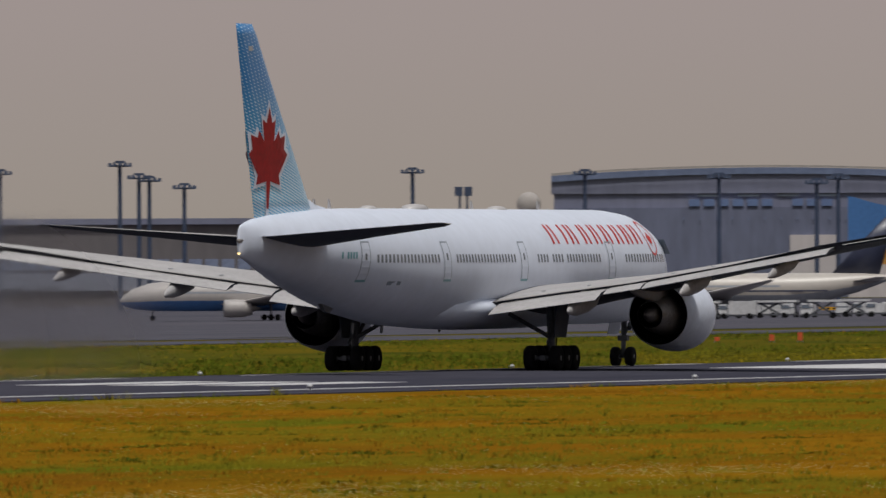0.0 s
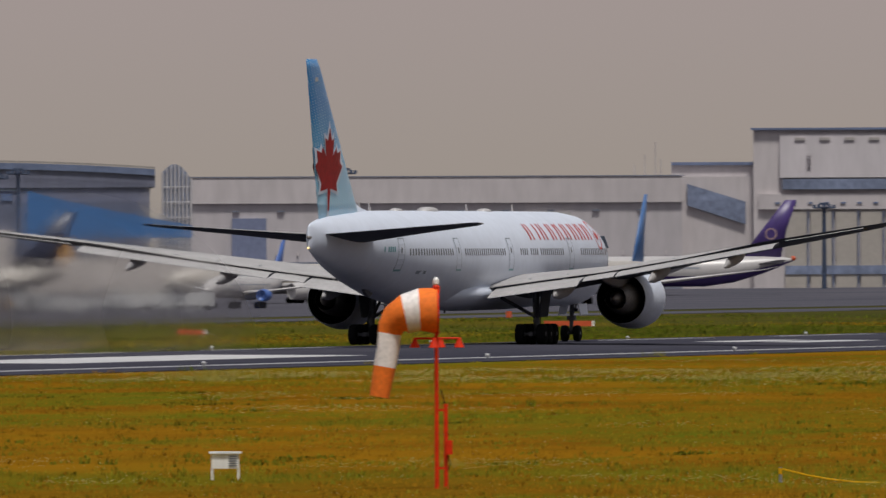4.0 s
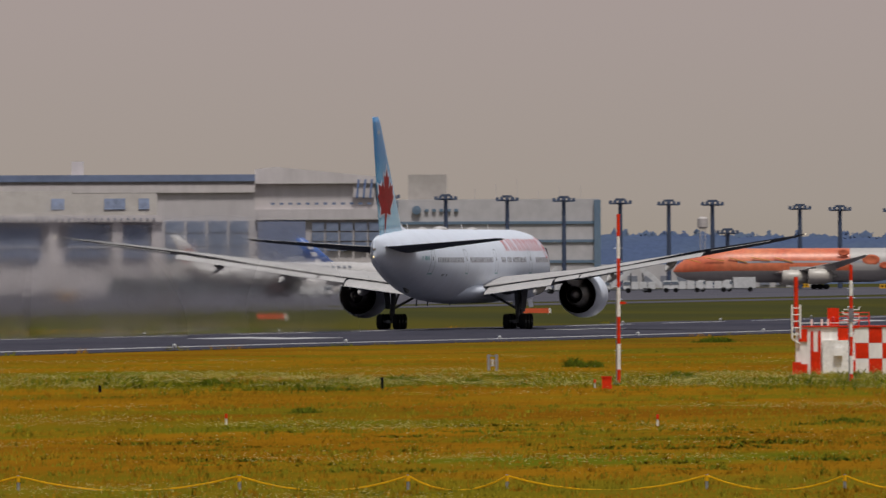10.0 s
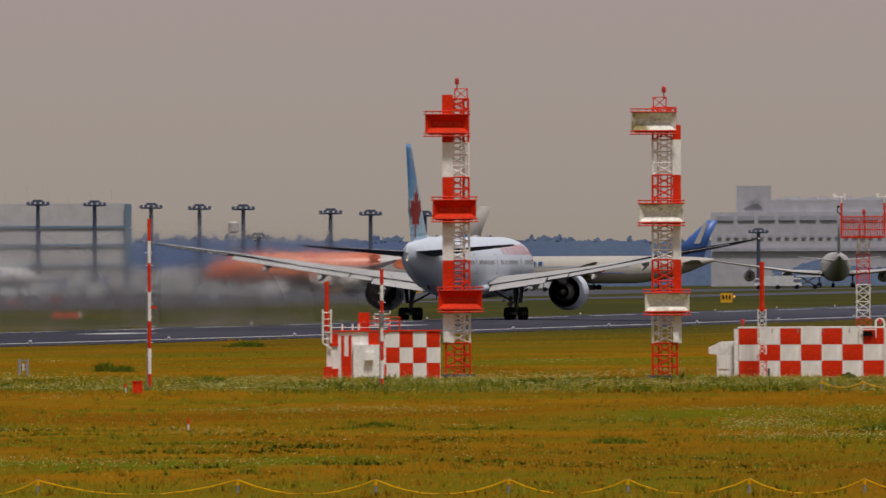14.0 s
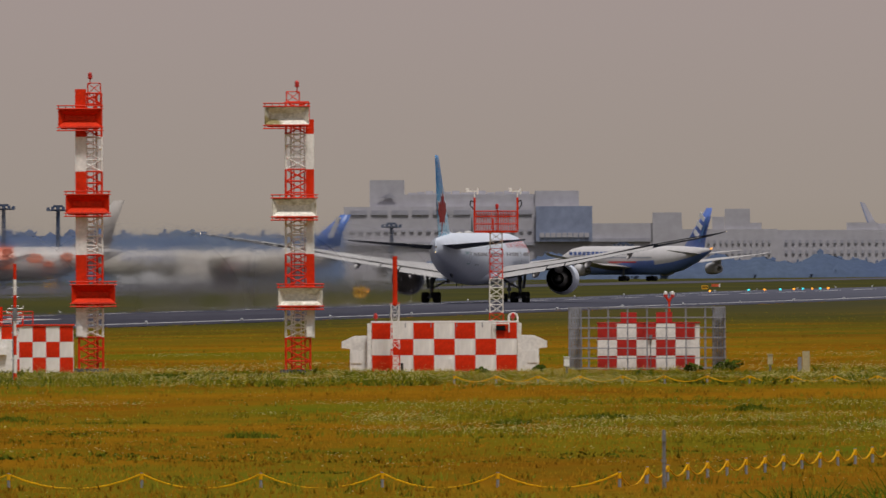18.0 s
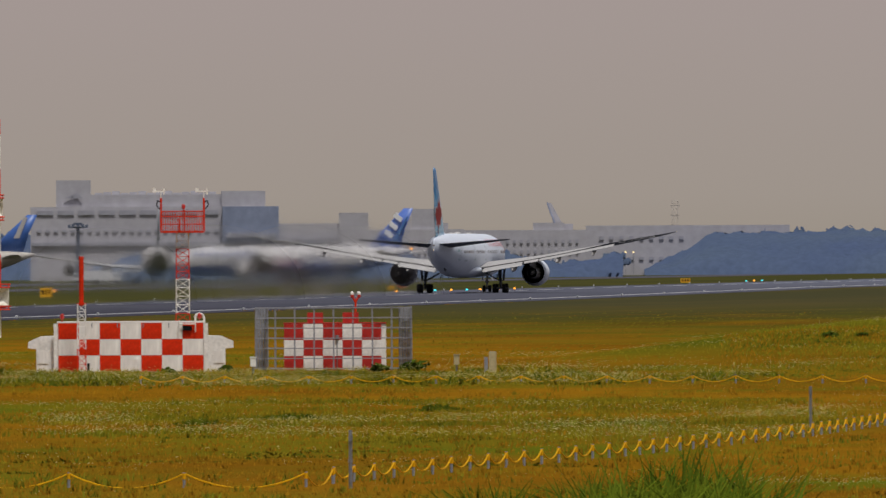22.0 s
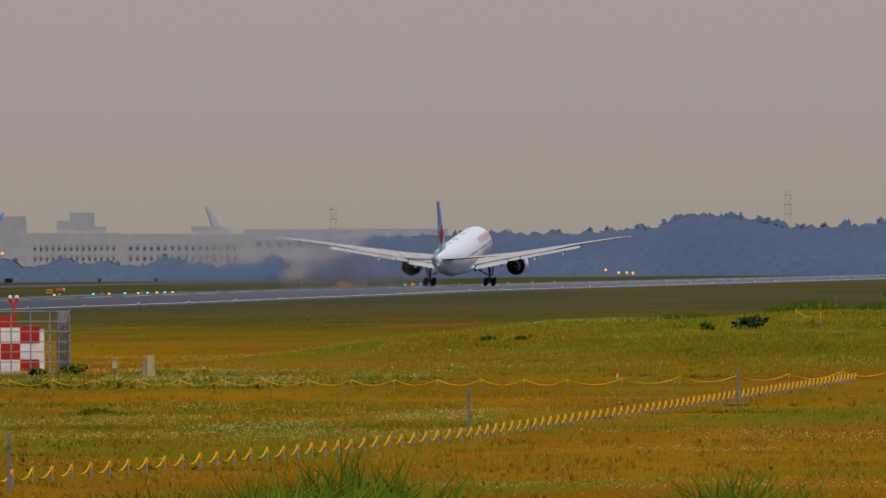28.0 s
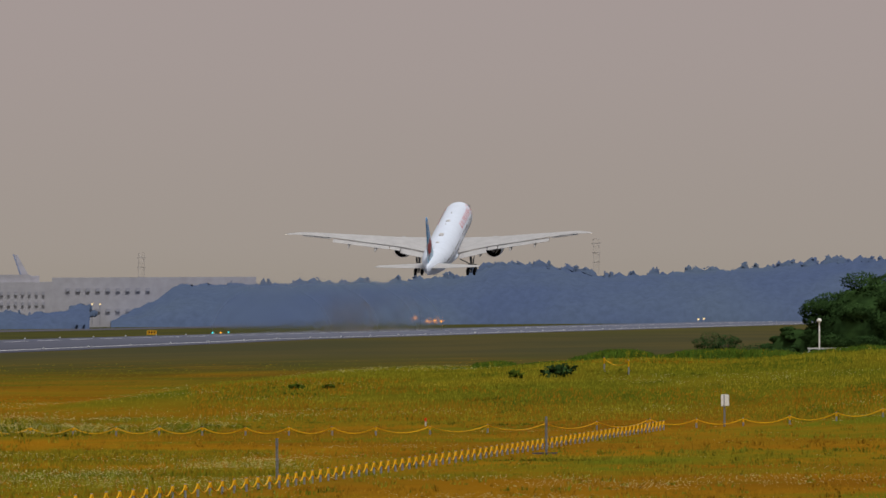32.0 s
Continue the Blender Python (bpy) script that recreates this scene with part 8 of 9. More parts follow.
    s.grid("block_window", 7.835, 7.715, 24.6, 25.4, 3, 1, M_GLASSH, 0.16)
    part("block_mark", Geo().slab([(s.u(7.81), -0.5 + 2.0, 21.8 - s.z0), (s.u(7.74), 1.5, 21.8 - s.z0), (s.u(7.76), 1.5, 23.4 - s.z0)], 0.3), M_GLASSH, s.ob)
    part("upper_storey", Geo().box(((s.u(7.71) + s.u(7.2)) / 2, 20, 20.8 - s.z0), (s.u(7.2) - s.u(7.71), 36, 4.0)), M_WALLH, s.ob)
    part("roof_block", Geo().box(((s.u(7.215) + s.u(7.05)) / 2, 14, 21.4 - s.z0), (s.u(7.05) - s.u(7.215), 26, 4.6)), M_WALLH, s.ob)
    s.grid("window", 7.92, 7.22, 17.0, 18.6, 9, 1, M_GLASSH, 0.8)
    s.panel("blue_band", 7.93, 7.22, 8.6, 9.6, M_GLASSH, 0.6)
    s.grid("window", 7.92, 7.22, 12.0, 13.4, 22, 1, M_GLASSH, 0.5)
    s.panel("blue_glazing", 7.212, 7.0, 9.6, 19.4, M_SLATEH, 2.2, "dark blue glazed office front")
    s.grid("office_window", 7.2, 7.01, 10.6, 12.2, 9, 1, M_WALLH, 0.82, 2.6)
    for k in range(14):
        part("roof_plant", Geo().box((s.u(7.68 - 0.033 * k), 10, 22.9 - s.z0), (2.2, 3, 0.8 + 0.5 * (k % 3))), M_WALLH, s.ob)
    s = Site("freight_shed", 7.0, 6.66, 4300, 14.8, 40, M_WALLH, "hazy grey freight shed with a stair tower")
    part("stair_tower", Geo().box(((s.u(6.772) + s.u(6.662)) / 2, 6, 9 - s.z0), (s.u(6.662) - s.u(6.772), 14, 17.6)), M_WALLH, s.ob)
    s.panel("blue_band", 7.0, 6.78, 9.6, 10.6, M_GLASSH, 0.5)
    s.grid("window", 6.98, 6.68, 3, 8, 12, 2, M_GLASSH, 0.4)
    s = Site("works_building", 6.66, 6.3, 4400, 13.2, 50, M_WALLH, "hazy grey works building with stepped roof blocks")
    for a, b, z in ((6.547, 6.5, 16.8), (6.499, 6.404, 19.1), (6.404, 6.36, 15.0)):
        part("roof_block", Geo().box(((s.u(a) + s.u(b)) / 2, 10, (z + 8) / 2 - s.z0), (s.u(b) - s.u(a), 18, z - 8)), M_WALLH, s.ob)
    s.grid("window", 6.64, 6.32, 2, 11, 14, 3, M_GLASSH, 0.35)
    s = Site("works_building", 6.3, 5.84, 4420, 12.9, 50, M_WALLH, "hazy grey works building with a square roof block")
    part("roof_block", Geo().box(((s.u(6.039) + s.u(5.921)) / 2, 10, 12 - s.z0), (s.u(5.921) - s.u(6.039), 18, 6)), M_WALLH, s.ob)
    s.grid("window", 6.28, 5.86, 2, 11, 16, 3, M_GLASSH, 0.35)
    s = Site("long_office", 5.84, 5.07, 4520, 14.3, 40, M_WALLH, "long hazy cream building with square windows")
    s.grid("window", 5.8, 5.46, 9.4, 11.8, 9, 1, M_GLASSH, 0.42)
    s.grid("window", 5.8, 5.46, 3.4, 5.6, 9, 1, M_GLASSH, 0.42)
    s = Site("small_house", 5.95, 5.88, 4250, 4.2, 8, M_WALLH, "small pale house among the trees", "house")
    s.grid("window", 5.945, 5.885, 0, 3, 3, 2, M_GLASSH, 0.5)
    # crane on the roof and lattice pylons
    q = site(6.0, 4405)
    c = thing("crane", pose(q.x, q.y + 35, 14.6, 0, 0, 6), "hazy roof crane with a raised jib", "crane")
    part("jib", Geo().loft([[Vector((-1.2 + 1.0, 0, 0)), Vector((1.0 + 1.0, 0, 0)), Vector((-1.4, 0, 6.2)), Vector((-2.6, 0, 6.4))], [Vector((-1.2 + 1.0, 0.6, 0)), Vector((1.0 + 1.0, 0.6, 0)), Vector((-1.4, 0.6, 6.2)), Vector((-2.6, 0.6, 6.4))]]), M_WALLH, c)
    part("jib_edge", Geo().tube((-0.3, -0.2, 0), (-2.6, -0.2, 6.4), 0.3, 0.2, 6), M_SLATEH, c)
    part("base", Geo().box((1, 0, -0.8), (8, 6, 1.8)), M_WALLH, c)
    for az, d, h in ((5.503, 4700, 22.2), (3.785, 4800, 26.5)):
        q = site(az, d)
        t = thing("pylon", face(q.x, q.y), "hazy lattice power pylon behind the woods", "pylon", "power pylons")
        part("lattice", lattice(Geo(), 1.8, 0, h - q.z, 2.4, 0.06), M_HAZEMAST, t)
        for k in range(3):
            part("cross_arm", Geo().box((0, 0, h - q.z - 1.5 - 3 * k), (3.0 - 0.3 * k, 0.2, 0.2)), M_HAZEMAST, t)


# ---- floodlight masts, signs, lights, vehicles, woods ----
def flood_mast(az, d, h):
    q = site(az, d)
    m = M_MAST
    t = thing("floodlight_mast", face(q.x, q.y), "tall dark apron floodlight mast", "light mast", "apron floodlight masts")
    part("mast", Geo().tube((0, 0, 0), (0, 0, h - q.z), 0.55, 0.42, 10), m, t)
    part("lamp_ring", Geo().tube((-2.2, 0, h - q.z - 1.1), (2.2, 0, h - q.z - 1.1), 0.22, 0.22, 6).tube((0, -2.0, h - q.z - 1.1), (0, 2.0, h - q.z - 1.1), 0.22, 0.22, 6), m, t)
    for x in (-2.2, -1.2, 0, 1.2, 2.2):
        part("floodlight", Geo().box((x, -0.9, h - q.z - 0.55 - 0.12 * abs(x)), (0.85, 0.7, 0.8), None, 0.75), m, t)
    part("top_platform", Geo().box((0, 0, h - q.z - 0.2), (2.2, 1.6, 0.5)), m, t)


def board(kind, x, y, w, h):
    m = {"o": M_REDB, "y": M_YSIGN, "p": M_REDB}[kind]
    x, y = sighted(x, y)
    lab = {"o": "low orange-red marker board beside the taxiway", "y": "low yellow taxiway sign", "p": "small orange marker post"}[kind]
    b = thing({"o": "marker_board", "y": "taxiway_sign", "p": "marker_post"}[kind], face(x, y), lab, {"o": "marker board", "y": "sign", "p": "marker"}[kind])
    h = h * (0.7 if kind == "o" else 1.0)
    part("face", Geo().box((0, 0, 0.12 + h / 2), (w, 0.2, h)), m, b)
    for s in (-0.4, 0.4):
        part("leg", Geo().box((s * w, 0, 0.08), (0.08, 0.1, 0.2)), M_STEEL, b)
    if kind == "y":
        for k in range(3):
            part("sign_bar", Geo().box((-w * 0.28 + k * w * 0.28, -0.115, 0.12 + h * 0.55), (w * 0.16, 0.02, h * 0.45)), M_BLACK, b)
    elif kind == "o":
        part("end_cap", Geo().box((w / 2 - 0.1, -0.01, 0.12 + h / 2), (0.2, 0.24, h * 1.04)), M_WHITE, b)


def service_truck(x, y, turn, kind):
    t = thing("service_vehicle", pose(x, y, ground_z(x, y) + 0.04, 0, 0, turn), ("white apron service truck", "white passenger stair truck", "white cargo loader with raised deck", "train of pale cargo pallets")[kind] + " on the apron", "vehicle", "apron vehicles")
    part("chassis", Geo().box((0, 0, 0.6), (6.4, 2.2, 0.3)), M_STRUT, t)
    part("cab", Geo().box((-2.5, 0, 1.6), (1.6, 2.1, 1.8), None, 0.85), M_VEH, t)
    part("cab_window", Geo().box((-2.5, 0, 1.95), (1.5, 2.14, 0.6), None, 0.9), M_WINDOW, t)
    if kind == 0:
        part("box_body", Geo().box((0.9, 0, 1.9), (4.6, 2.3, 2.3)), M_VEH, t)
    elif kind == 1:
        part("stair_flight", Geo().loft([[Vector((-1.5, s, 0.8)), Vector((3.2, s, 4.6)), Vector((3.2, s, 5.8)), Vector((-1.5, s, 2.0))] for s in (-0.9, 0.9)]), M_VEH, t)
        part("stair_leg", Geo().box((2.6, 0, 2.4), (0.25, 1.6, 3.6)), M_STRUT, t)
    elif kind == 2:
        part("deck", Geo().box((0.6, 0, 2.9), (5.4, 2.6, 0.35)), M_VEH, t)
        part("lift_frame", Geo().tube((-1.4, 0.9, 0.7), (2.4, 0.9, 2.8), 0.14).tube((-1.4, 0.9, 2.8), (2.4, 0.9, 0.7), 0.14).tube((-1.4, -0.9, 0.7), (2.4, -0.9, 2.8), 0.14).tube((-1.4, -0.9, 2.8), (2.4, -0.9, 0.7), 0.14), M_STRUT, t)
    else:
        for k in range(3):
            part("pallet_load", Geo().box((-0.9 + 1.75 * k, 0, 1.5), (1.5, 2.0, 1.6), None, 0.94), M_VEH, t)
    for wx in (-2.3, 2.1):
        for s in (-1, 1):
            part("wheel", Geo().lathe([(-0.15, 0.2), (-0.15, 0.5), (0.15, 0.5), (0.15, 0.2)], (0, 0, 0), "X", 12).mesh("wheel", M_TYRE), None, t).matrix_basis = pose(wx, s * 1.05, 0.5, 0, 0, 90)


def far_things():
    for az, h in ((19.151, 26.8), (18.699, 28.5), (18.627, 25.8), (18.588, 25.2), (18.456, 23.6), (17.594, 26.8), (16.943, 26.3), (16.437, 25.4), (16.068, 24.1), (15.987, 25.1), (14.752, 24.9)):
        flood_mast(az, 3300, h)
    for az, h in ((12.944, 17.3), (10.926, 20.9), (10.710, 20.5), (10.478, 20.2), (10.264, 20.0), (10.051, 19.4), (9.868, 19.1), (9.703, 19.0), (9.646, 12.6), (9.373, 18.0), (9.222, 17.7), (9.017, 17.4), (7.758, 13.2), (6.883, 8.6)):
        far = 1.13 if az < 7.8 else 1.0
        flood_mast(az, 3400 * far, 5.6 + (h - 5.6) * far)
    q = site(17.402, 3300)
    t = thing("twin_board_mast", face(q.x, q.y), "dark mast carrying two square boards", "mast")
    for s in (-0.8, 0.8):
        part("mast", Geo().tube((s, 0, 0), (s, 0, 21 - q.z), 0.25, 0.25, 8), M_MAST, t)
        part("board", Geo().box((s * 1.3, -0.4, 21.6 - q.z), (1.7, 0.3, 2.0)), M_MAST, t)
    q = site(9.74, 3600)
    t = thing("water_tower", face(q.x, q.y), "hazy slim water tower before the woods", "tower")
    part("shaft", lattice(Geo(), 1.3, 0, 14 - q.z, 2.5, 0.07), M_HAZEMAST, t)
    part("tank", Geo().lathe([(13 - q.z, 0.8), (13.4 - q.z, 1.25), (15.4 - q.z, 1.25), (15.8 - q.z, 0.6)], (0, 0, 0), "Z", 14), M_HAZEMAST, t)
    for k, x, y, w, h in (("o", -45, 1152, 4.2, 0.65), ("o", -45, 1559, 3.2, 0.75), ("o", -48, 1434, 3.0, 0.62), ("o", -316.7, 2769, 5.5, 1.1), ("y", -259.3, 2323.3, 3.0, 0.9), ("y", -256.1, 1728.2, 3.8, 0.6), ("o", -296.1, 1820.5, 2.5, 0.5),
                          ("o", -47, 1048, 2.2, 0.42)):
        board(k, x, y, w, h)
    for k, x, y, w, h in (("y", -307.4, 2151.9, 4.0, 0.6), ("y", -44, 2054, 1.7, 1.35), ("y", -158.2, 2099.2, 3.8, 0.6), ("o", -333.6, 2968.9, 3.7, 1.0), ("o", -160.9, 2150.5, 3.1, 0.5), ("y", -246.4, 2952.1, 2.7, 0.9),
                          ("y", -208.9, 2820.2, 2.7, 0.9), ("y", -41, 2940, 1.9, 0.8), ("y", -41, 2440, 1.0, 0.65), ("o", -61.3, 2632.8, 1.5, 0.7), ("p", -60.3, 1039.1, 0.34, 0.6), ("p", -61.8, 1037, 0.34, 0.45), ("p", -65, 1034.1, 0.34, 0.3), ("p", -92.5, 1321.3, 0.5, 0.6), ("p", -159.1, 2173.1, 0.8, 1.0)):
        board(k, x, y, w, h)
    # guidance lights
    for i, (az, d) in enumerate(((6.557, 2250), (6.41, 2260), (6.35, 2262), (6.29, 2264), (6.24, 2266), (6.205, 2268), (6.17, 2270), (6.14, 2272), (6.11, 2274), (5.235, 2900), (5.205, 2905), (5.175, 2910), (7.85, 2330))):
        q = site(az, d)
        l = thing("guidance_light", face(q.x, q.y), ("lit amber", "lit cyan")[i % 2] + " guidance light at the runway edge", "runway light", "guidance lights")
        part("stub", Geo().tube((0, 0, 0), (0, 0, 0.28), 0.05, 0.05, 6), M_STEEL, l)
        part("lens", Geo().lathe([(0.26, 0.08), (0.32, 0.17), (0.45, 0.17), (0.52, 0.05)], (0, 0, 0), "Z", 8), M_AMBER if i % 2 == 0 else M_CYAN, l)
    for i, (az, d, z) in enumerate(((4.475, 4150, 0.8), (4.425, 4160, 0.0), (4.395, 4165, 0.0), (4.372, 4170, -0.1), (3.38, 4160, 0.3), (3.40, 4180, 0.1), (5.66, 4240, 5.0), (5.69, 4240, 5.0))):
        q = site(az, d)
        l = thing("approach_light", face(q.x, q.y), "lit warm approach light on a low post", "approach light", "approach lights")
        hh = z + 1.0 - q.z
        part("post", Geo().tube((0, 0, 0), (0, 0, hh), 0.08, 0.08, 6), M_STEEL, l)
        part("lamp", Geo().lathe([(-0.3, 0.05), (-0.25, 0.2 if i > 3 else 0.32), (0.2, 0.2 if i > 3 else 0.32), (0.3, 0.06)], (0, 0, hh + 0.3), "Y", 12), M_AMBER if i < 4 else M_BEAMY, l)
    # apron vehicles
    rnd = random.Random(3)
    for k in range(22):
        q = site(16.6 - 0.062 * k + rnd.uniform(-0.02, 0.02), 2560 + rnd.uniform(-60, 120))
        service_truck(q.x, q.y, rnd.choice((10, 20, 190, 100)), rnd.choice((0, 3, 3, 2)))
    for az, d, k in ((10.75, 3150, 3), (10.66, 3160, 2), (10.58, 3150, 3), (10.48, 3170, 0), (10.35, 3150, 1), (10.28, 3160, 0), (10.18, 3150, 2), (10.06, 3150, 1), (9.98, 3160, 3), (9.92, 3160, 1), (9.80, 3150, 3), (9.7, 3160, 3), (9.6, 3170, 0), (8.75, 3380, 3), (8.68, 3380, 0), (8.6, 3380, 3), (8.5, 3390, 3), (7.72, 3450, 0), (7.65, 3450, 0), (7.58, 3460, 2), (14.6, 2600, 0), (14.4, 2610, 3), (14.3, 2600, 3), (11.2, 3050, 3), (11.05, 3050, 0)):
        q = site(az, d)
        service_truck(q.x, q.y, rnd.choice((8, 12, 188)), k)
    # distant woods
    ico = bmesh.new()
    bmesh.ops.create_icosphere(ico, subdivisions=1, radius=1.0)
    ico.verts.index_update()
    ico_v = [v.co.copy() for v in ico.verts]
    ico_f = [tuple(v.index for v in f.verts) for f in ico.faces]
    ico.free()
    def lump(g, c, r, r2):
        """One uneven bough mass of a distant crown."""
        k = len(g.v)
        for v in ico_v:
            e = r2.uniform(0.88, 1.16)
            g.v.append((c.x + v.x * r.x * e, c.y + v.y * r.y * e, c.z + v.z * r.z * e))
            g.n.append((v * 0.28 + Vector((0, -0.4, 0.65))).normalized())
        g.f += [tuple(i + k for i in f) for f in ico_f]
    def canopy(g, az0, az1, d0, d1, shape):
        """The closed face of a dense wood: one uneven rising mass of crowns."""
        cols, up = int(abs(az0 - az1) * 78 / 0.55), 16
        k = len(g.v)
        for i in range(cols + 1):
            az = az0 + (az1 - az0) * i / cols
            for j in range(up + 1):
                s = j / up
                q = site(az, d0 + (d1 - d0) * 0.4 * s ** 1.6)
                top = (shape(az) - q.z) * 0.86
                z = top * math.sin(math.pi / 2 * s) ** 0.8
                b = noise.noise(Vector((q.x * 0.28, z * 0.42, 1))) + 0.7 * noise.noise(Vector((q.x * 0.7, z * 0.8, 5))) + 0.3 * noise.noise(Vector((q.x * 1.7, z * 1.7, 9)))
                g.v.append((q.x, q.y - 1.5 * b, q.z + z + 0.7 * b * min(1, s * 3)))
                g.n.append((Vector((0.12 * b, -0.5, 0.75 + 0.15 * b))).normalized())
        r = up + 1
        g.f += [(k + i * r + j, k + (i + 1) * r + j, k + (i + 1) * r + j + 1, k + i * r + j + 1) for i in range(cols) for j in range(up)]
    def woods(az0, az1, d0, d1, n, seed, shape, dense=False):
        r2 = random.Random(seed)
        g = Geo()
        if dense:
            canopy(g, az0, az1, d0, d1, shape)
            d0 = d0 + (d1 - d0) * 0.36
        for i in range(n):
            az, d = az0 + (az1 - az0) * (i + r2.random()) / n, r2.uniform(d0, d1)
            q = site(az, d)
            top = shape(az) * (r2.uniform(0.84, 1.05) if dense else r2.uniform(0.84, 1.09))
            con = r2.random() < (0.16 if dense else 0.35)
            h = (top if not con else min(top, shape(az) * 0.97)) - q.z
            w = h * (r2.uniform(0.40, 0.6) if con else r2.uniform(0.26, 0.42))
            lobes = [(Vector((r2.gauss(0, 0.3), r2.gauss(0, 0.3), r2.uniform(0.06, 0.82))), r2.uniform(0.16, 0.34)) for _ in range(15)]
            for ox, oz, lr in ([(o.x, o.z, lr) for o, lr in lobes] if not con else []):
                lump(g, Vector((q.x + ox * w * 1.5, q.y, q.z + h * oz)), Vector((lr * w * 1.35, lr * w * 1.1, lr * h * 0.46)), r2)
            if con:
                for t in (0.15, 0.3, 0.45, 0.58, 0.7, 0.8, 0.89, 0.95):
                    lump(g, Vector((q.x, q.y, q.z + h * t)), Vector((w * (1.04 - t) * r2.uniform(0.8, 1.0), w * (1.0 - t), h * (0.15 - 0.08 * t))), r2)
            for _ in range(70 if dense else 60):
                if con:
                    t = r2.random() ** 0.8
                    a = r2.uniform(0, 6.283)
                    rr = w * (1.06 - t) * r2.uniform(0.7, 0.96)
                    out = Vector((math.cos(a), math.sin(a), 0.5))
                    p = Vector((q.x + rr * math.cos(a), q.y + rr * math.sin(a), q.z + h * (0.08 + 0.92 * t)))
                else:
                    o, lr = r2.choice(lobes)
                    out = Vector((r2.gauss(0, 1), r2.gauss(0, 1), r2.gauss(0.2, 1))).normalized()
                    e = out * r2.uniform(0.86, 1.03)
                    out.y = -abs(out.y)
                    p = Vector((q.x + o.x * w * 1.5 + e.x * lr * w * 1.4, q.y - abs(e.y) * lr * w * 1.2, q.z + h * o.z + e.z * lr * h * 0.5))
                s = h * r2.uniform(0.014, 0.028)
                k = len(g.v)
                u = Vector((1, r2.gauss(0, 0.3), r2.gauss(0, 0.25))).normalized() * s
                v = Vector((r2.gauss(0, 0.25), 0.55 + r2.gauss(0, 0.1), 0.8)).normalized() * s
                g.v += [tuple(p - u), tuple(p + v), tuple(p + u), tuple(p - v)]
                g.f += [(k, k + 1, k + 2, k + 3)]
                g.n += [(out.normalized() * 0.3 + Vector((0, -0.4, 0.65))).normalized()] * 4
            lump(g, Vector((q.x, q.y + w * 0.3, q.z + h * 0.3)), Vector((w * 0.7, w * 0.5, h * 0.32)), r2)
        return g
    def high(az):
        return float(np.interp(az, (2.2, 2.7, 3.1, 3.5, 3.75, 3.95, 4.15, 4.3, 4.6, 5.0, 5.36, 5.45, 5.55, 5.63, 7.9, 8.5, 9.2, 10.1), (23, 21.5, 19.2, 17.2, 16.0, 19.4, 20.4, 16.0, 14.6, 14.2, 14.0, 9, 4.5, 1.0, 13.5, 14.5, 14.5, 15.5)))
    solid("far_woods", woods(5.62, 2.2, 4440, 4640, 330, 11, high, True), M_LEAFHAZE, Matrix(), "hazy blue-green woods on the horizon", "woods", kind="stuff")
    solid("far_woods", woods(10.16, 7.88, 4500, 4640, 200, 12, high, True), M_LEAFHAZE, Matrix(), "hazy blue-green woods on the horizon", "woods", kind="stuff")
    solid("far_woods", woods(7.7, 5.7, 4120, 4180, 60, 13, lambda az: 4.2 + 3.4 * abs(math.sin(az * 9.0)) * (0.6 + 0.4 * math.sin(az * 31)), True), M_LEAFHAZE, Matrix(), "low hazy trees before the cargo sheds", "woods", kind="stuff")
    solid("far_woods", woods(10.6, 10.2, 3560, 3600, 9, 14, lambda az: 3.4), M_LEAFHAZE, Matrix(), "low hazy trees beside the freight building", "woods", kind="stuff")


build_ground()
build_runway()
build_pavements()
JET = build_airliner()
WAKE = exhaust_wake()
near_things()
TAXI = build_planes()
build_buildings()
far_things()


# ---- movements ----
RUN = ((0, 764.5), (1, 804.2), (2, 846.4), (3, 892.0), (4, 939.5), (5, 989.6), (6, 1042.5), (7, 1097.3), (8, 1154.0), (9, 1212.9), (10, 1274.3),
       (11, 1337.5), (12, 1402.2), (13, 1469.5), (14, 1539.0), (15, 1611.0), (16, 1685.2), (17, 1761.2), (18, 1839.6), (19, 1920.3), (20, 2003.2),
       (21, 2087.6), (22, 2174.2), (23, 2262.8), (24, 2352.6), (25, 2443.4), (26, 2535.4), (27, 2629.0), (28, 2732.0), (28.5, 2780.3), (29, 2831.2),
       (29.5, 2882.5), (30, 2934.5), (30.5, 2987.5), (31, 3042.0), (31.5, 3098.0), (32, 3155.0))


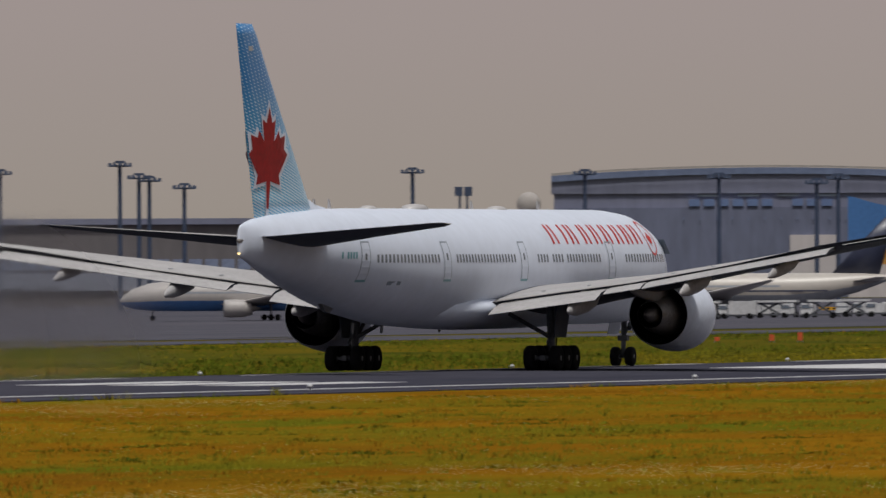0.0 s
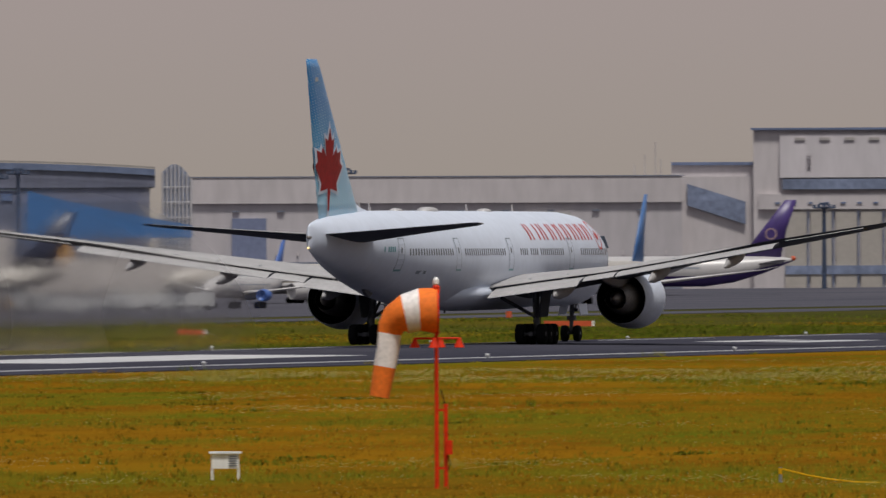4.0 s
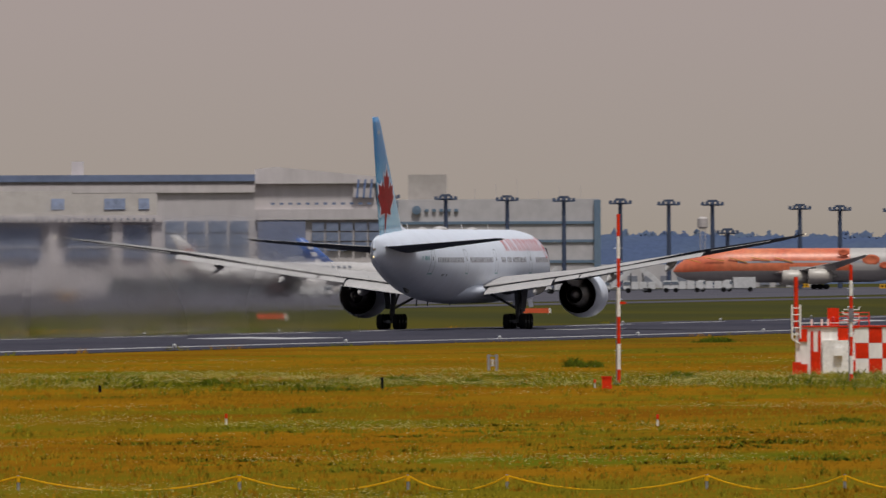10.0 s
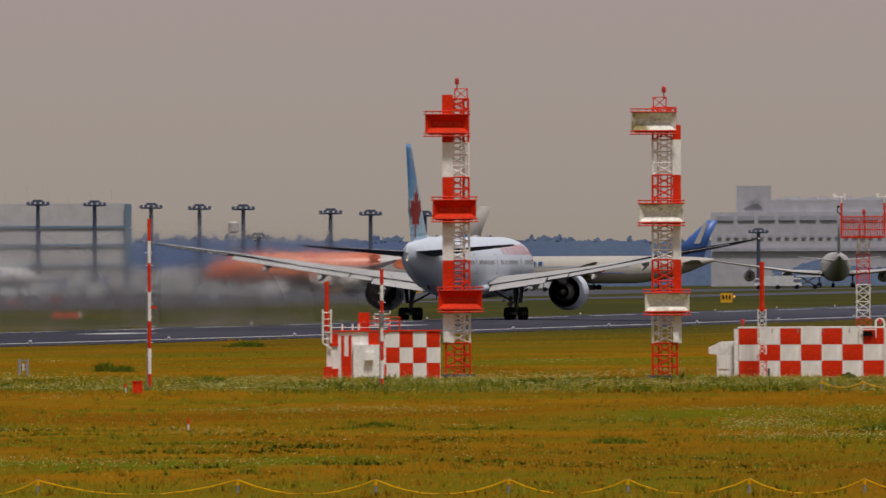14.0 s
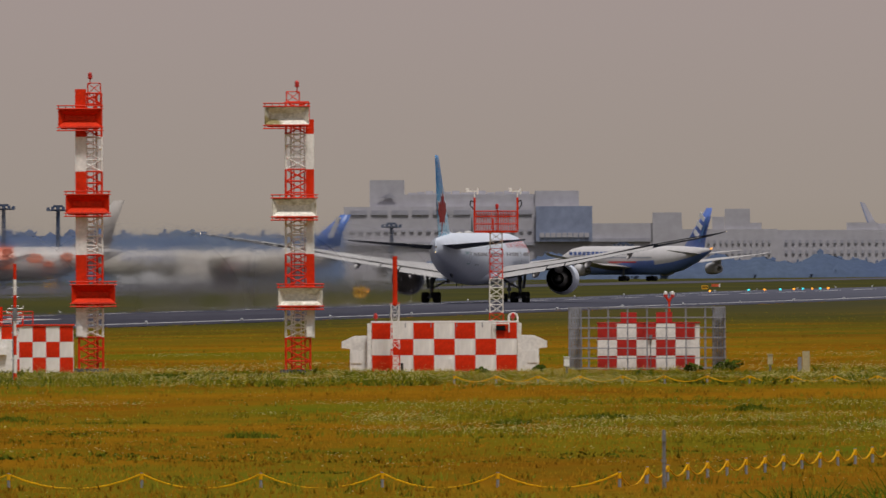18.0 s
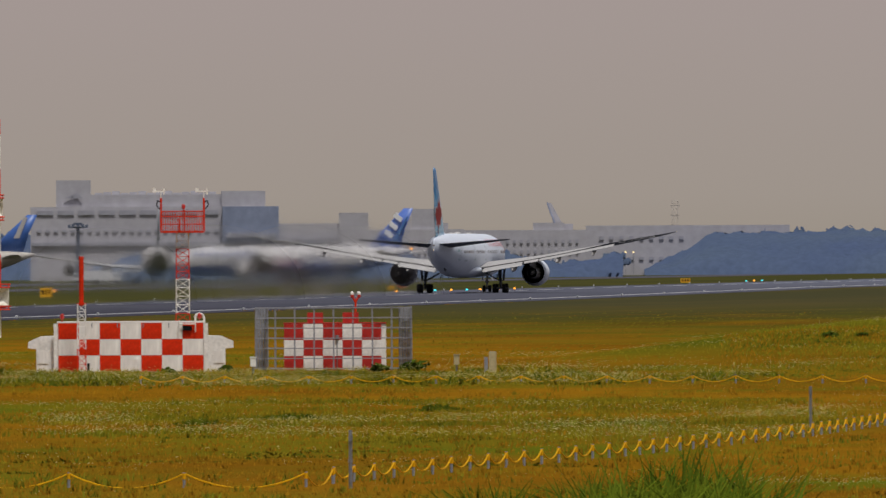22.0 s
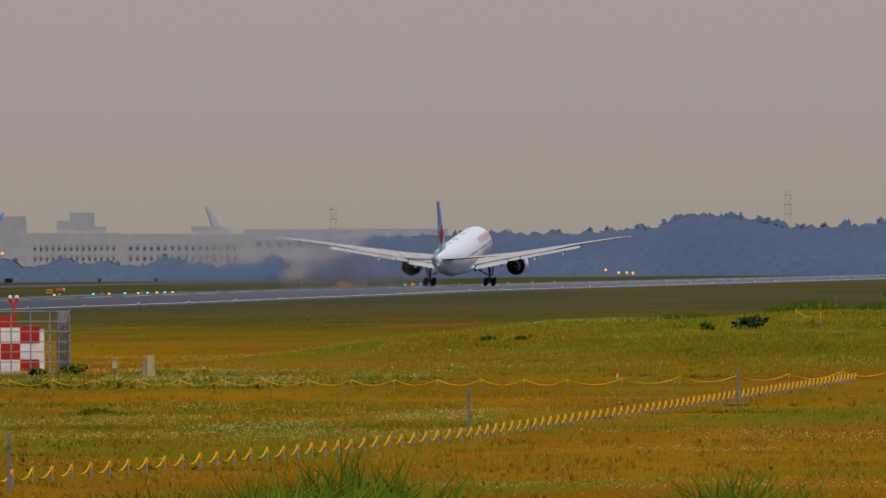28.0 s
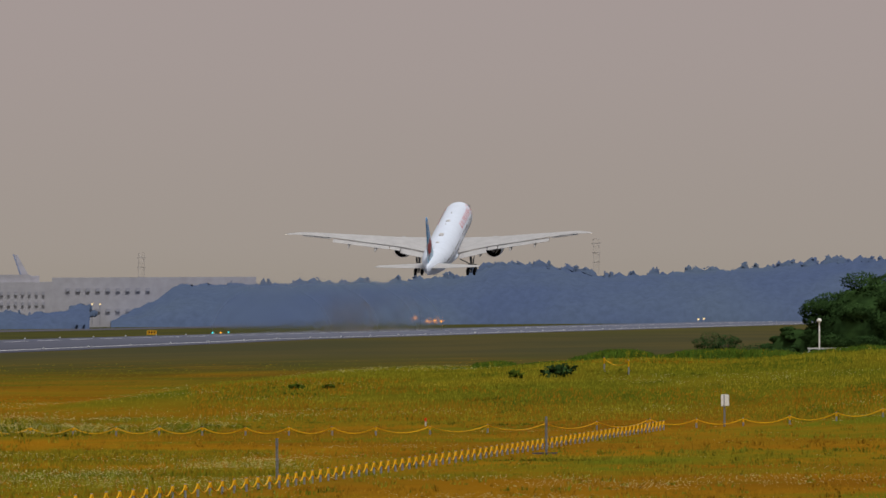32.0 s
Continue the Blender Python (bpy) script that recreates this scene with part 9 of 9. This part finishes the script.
def motions():
    lift = ((0, 0, 0, 0), (26.5, 0, 0, 0.3), (27.5, 0, 2.6, 0.9), (28.5, 0.75, 5.9, 1.4), (29, 1.45, 7.4, 1.55), (29.5, 2.25, 8.9, 1.6), (30, 3.3, 10.2, 1.6), (30.5, 4.9, 11.05, 1.6), (31, 7.0, 11.6, 1.6), (31.5, 9.8, 11.7, 1.6), (32, 12.8, 11.8, 1.6))
    lt = [r[0] for r in lift]
    rows = []
    for t, s in RUN:
        z, pitch, yaw = [float(np.interp(t, lt, [r[k] for r in lift])) for k in (1, 2, 3)]
        rows.append((t, pose(0, s, z + ground_z(5, s) + 0.04, pitch, 0, -yaw)))
    walk(JET, rows)
    walk(WAKE, [(t, pose(0, s, ground_z(5, s))) for t, s in RUN])
    # the cargo jet turns left on the taxiway about its gear
    turn = ((0, 22), (16.5, 26), (18.5, 34), (20, 43), (23, 64), (25, 74), (26.5, 80), (32, 92))
    gear = ((0, 6.79), (16.5, 6.81), (18.5, 6.85), (20, 6.89), (23, 7.00), (25, 7.09), (26.5, 7.19), (32, 7.57))
    walk(TAXI, [(t, pose(*site(g, 3600)[:2], site(g, 3600).z + 0.04, 0, 0, 7 + a)) for (t, a), (_, g) in zip(turn, gear)])
    # the main legs extend and their bogies tilt once the weight is off
    def hang(drop, tilt):
        return Matrix.Translation((0, 0, 0.7 - drop)) @ pose(0, 0, 0, tilt, 0, 0) @ Matrix.Translation((0, 0, -0.7))
    for leg in GEARS:
        walk(leg, [(0, hang(0, 0)), (27.4, hang(0, 0)), (28.4, hang(0.5, 3)), (29.2, hang(0.9, 8)), (32, hang(0.9, 8))])
    # the wings flex upwards as they take the load
    for side, ob in WINGS.items():
        def bend(a):
            return Matrix.Translation((side * 3.0, 0, 3.8)) @ pose(0, 0, 0, 0, -side * a, 0) @ Matrix.Translation((-side * 3.0, 0, -3.8))
        walk(ob, [(0, bend(0.0)), (6, bend(0.0)), (12, bend(0.5)), (21, bend(1.6)), (26, bend(2.1)), (29, bend(3.4)), (32, bend(3.8))])


motions()
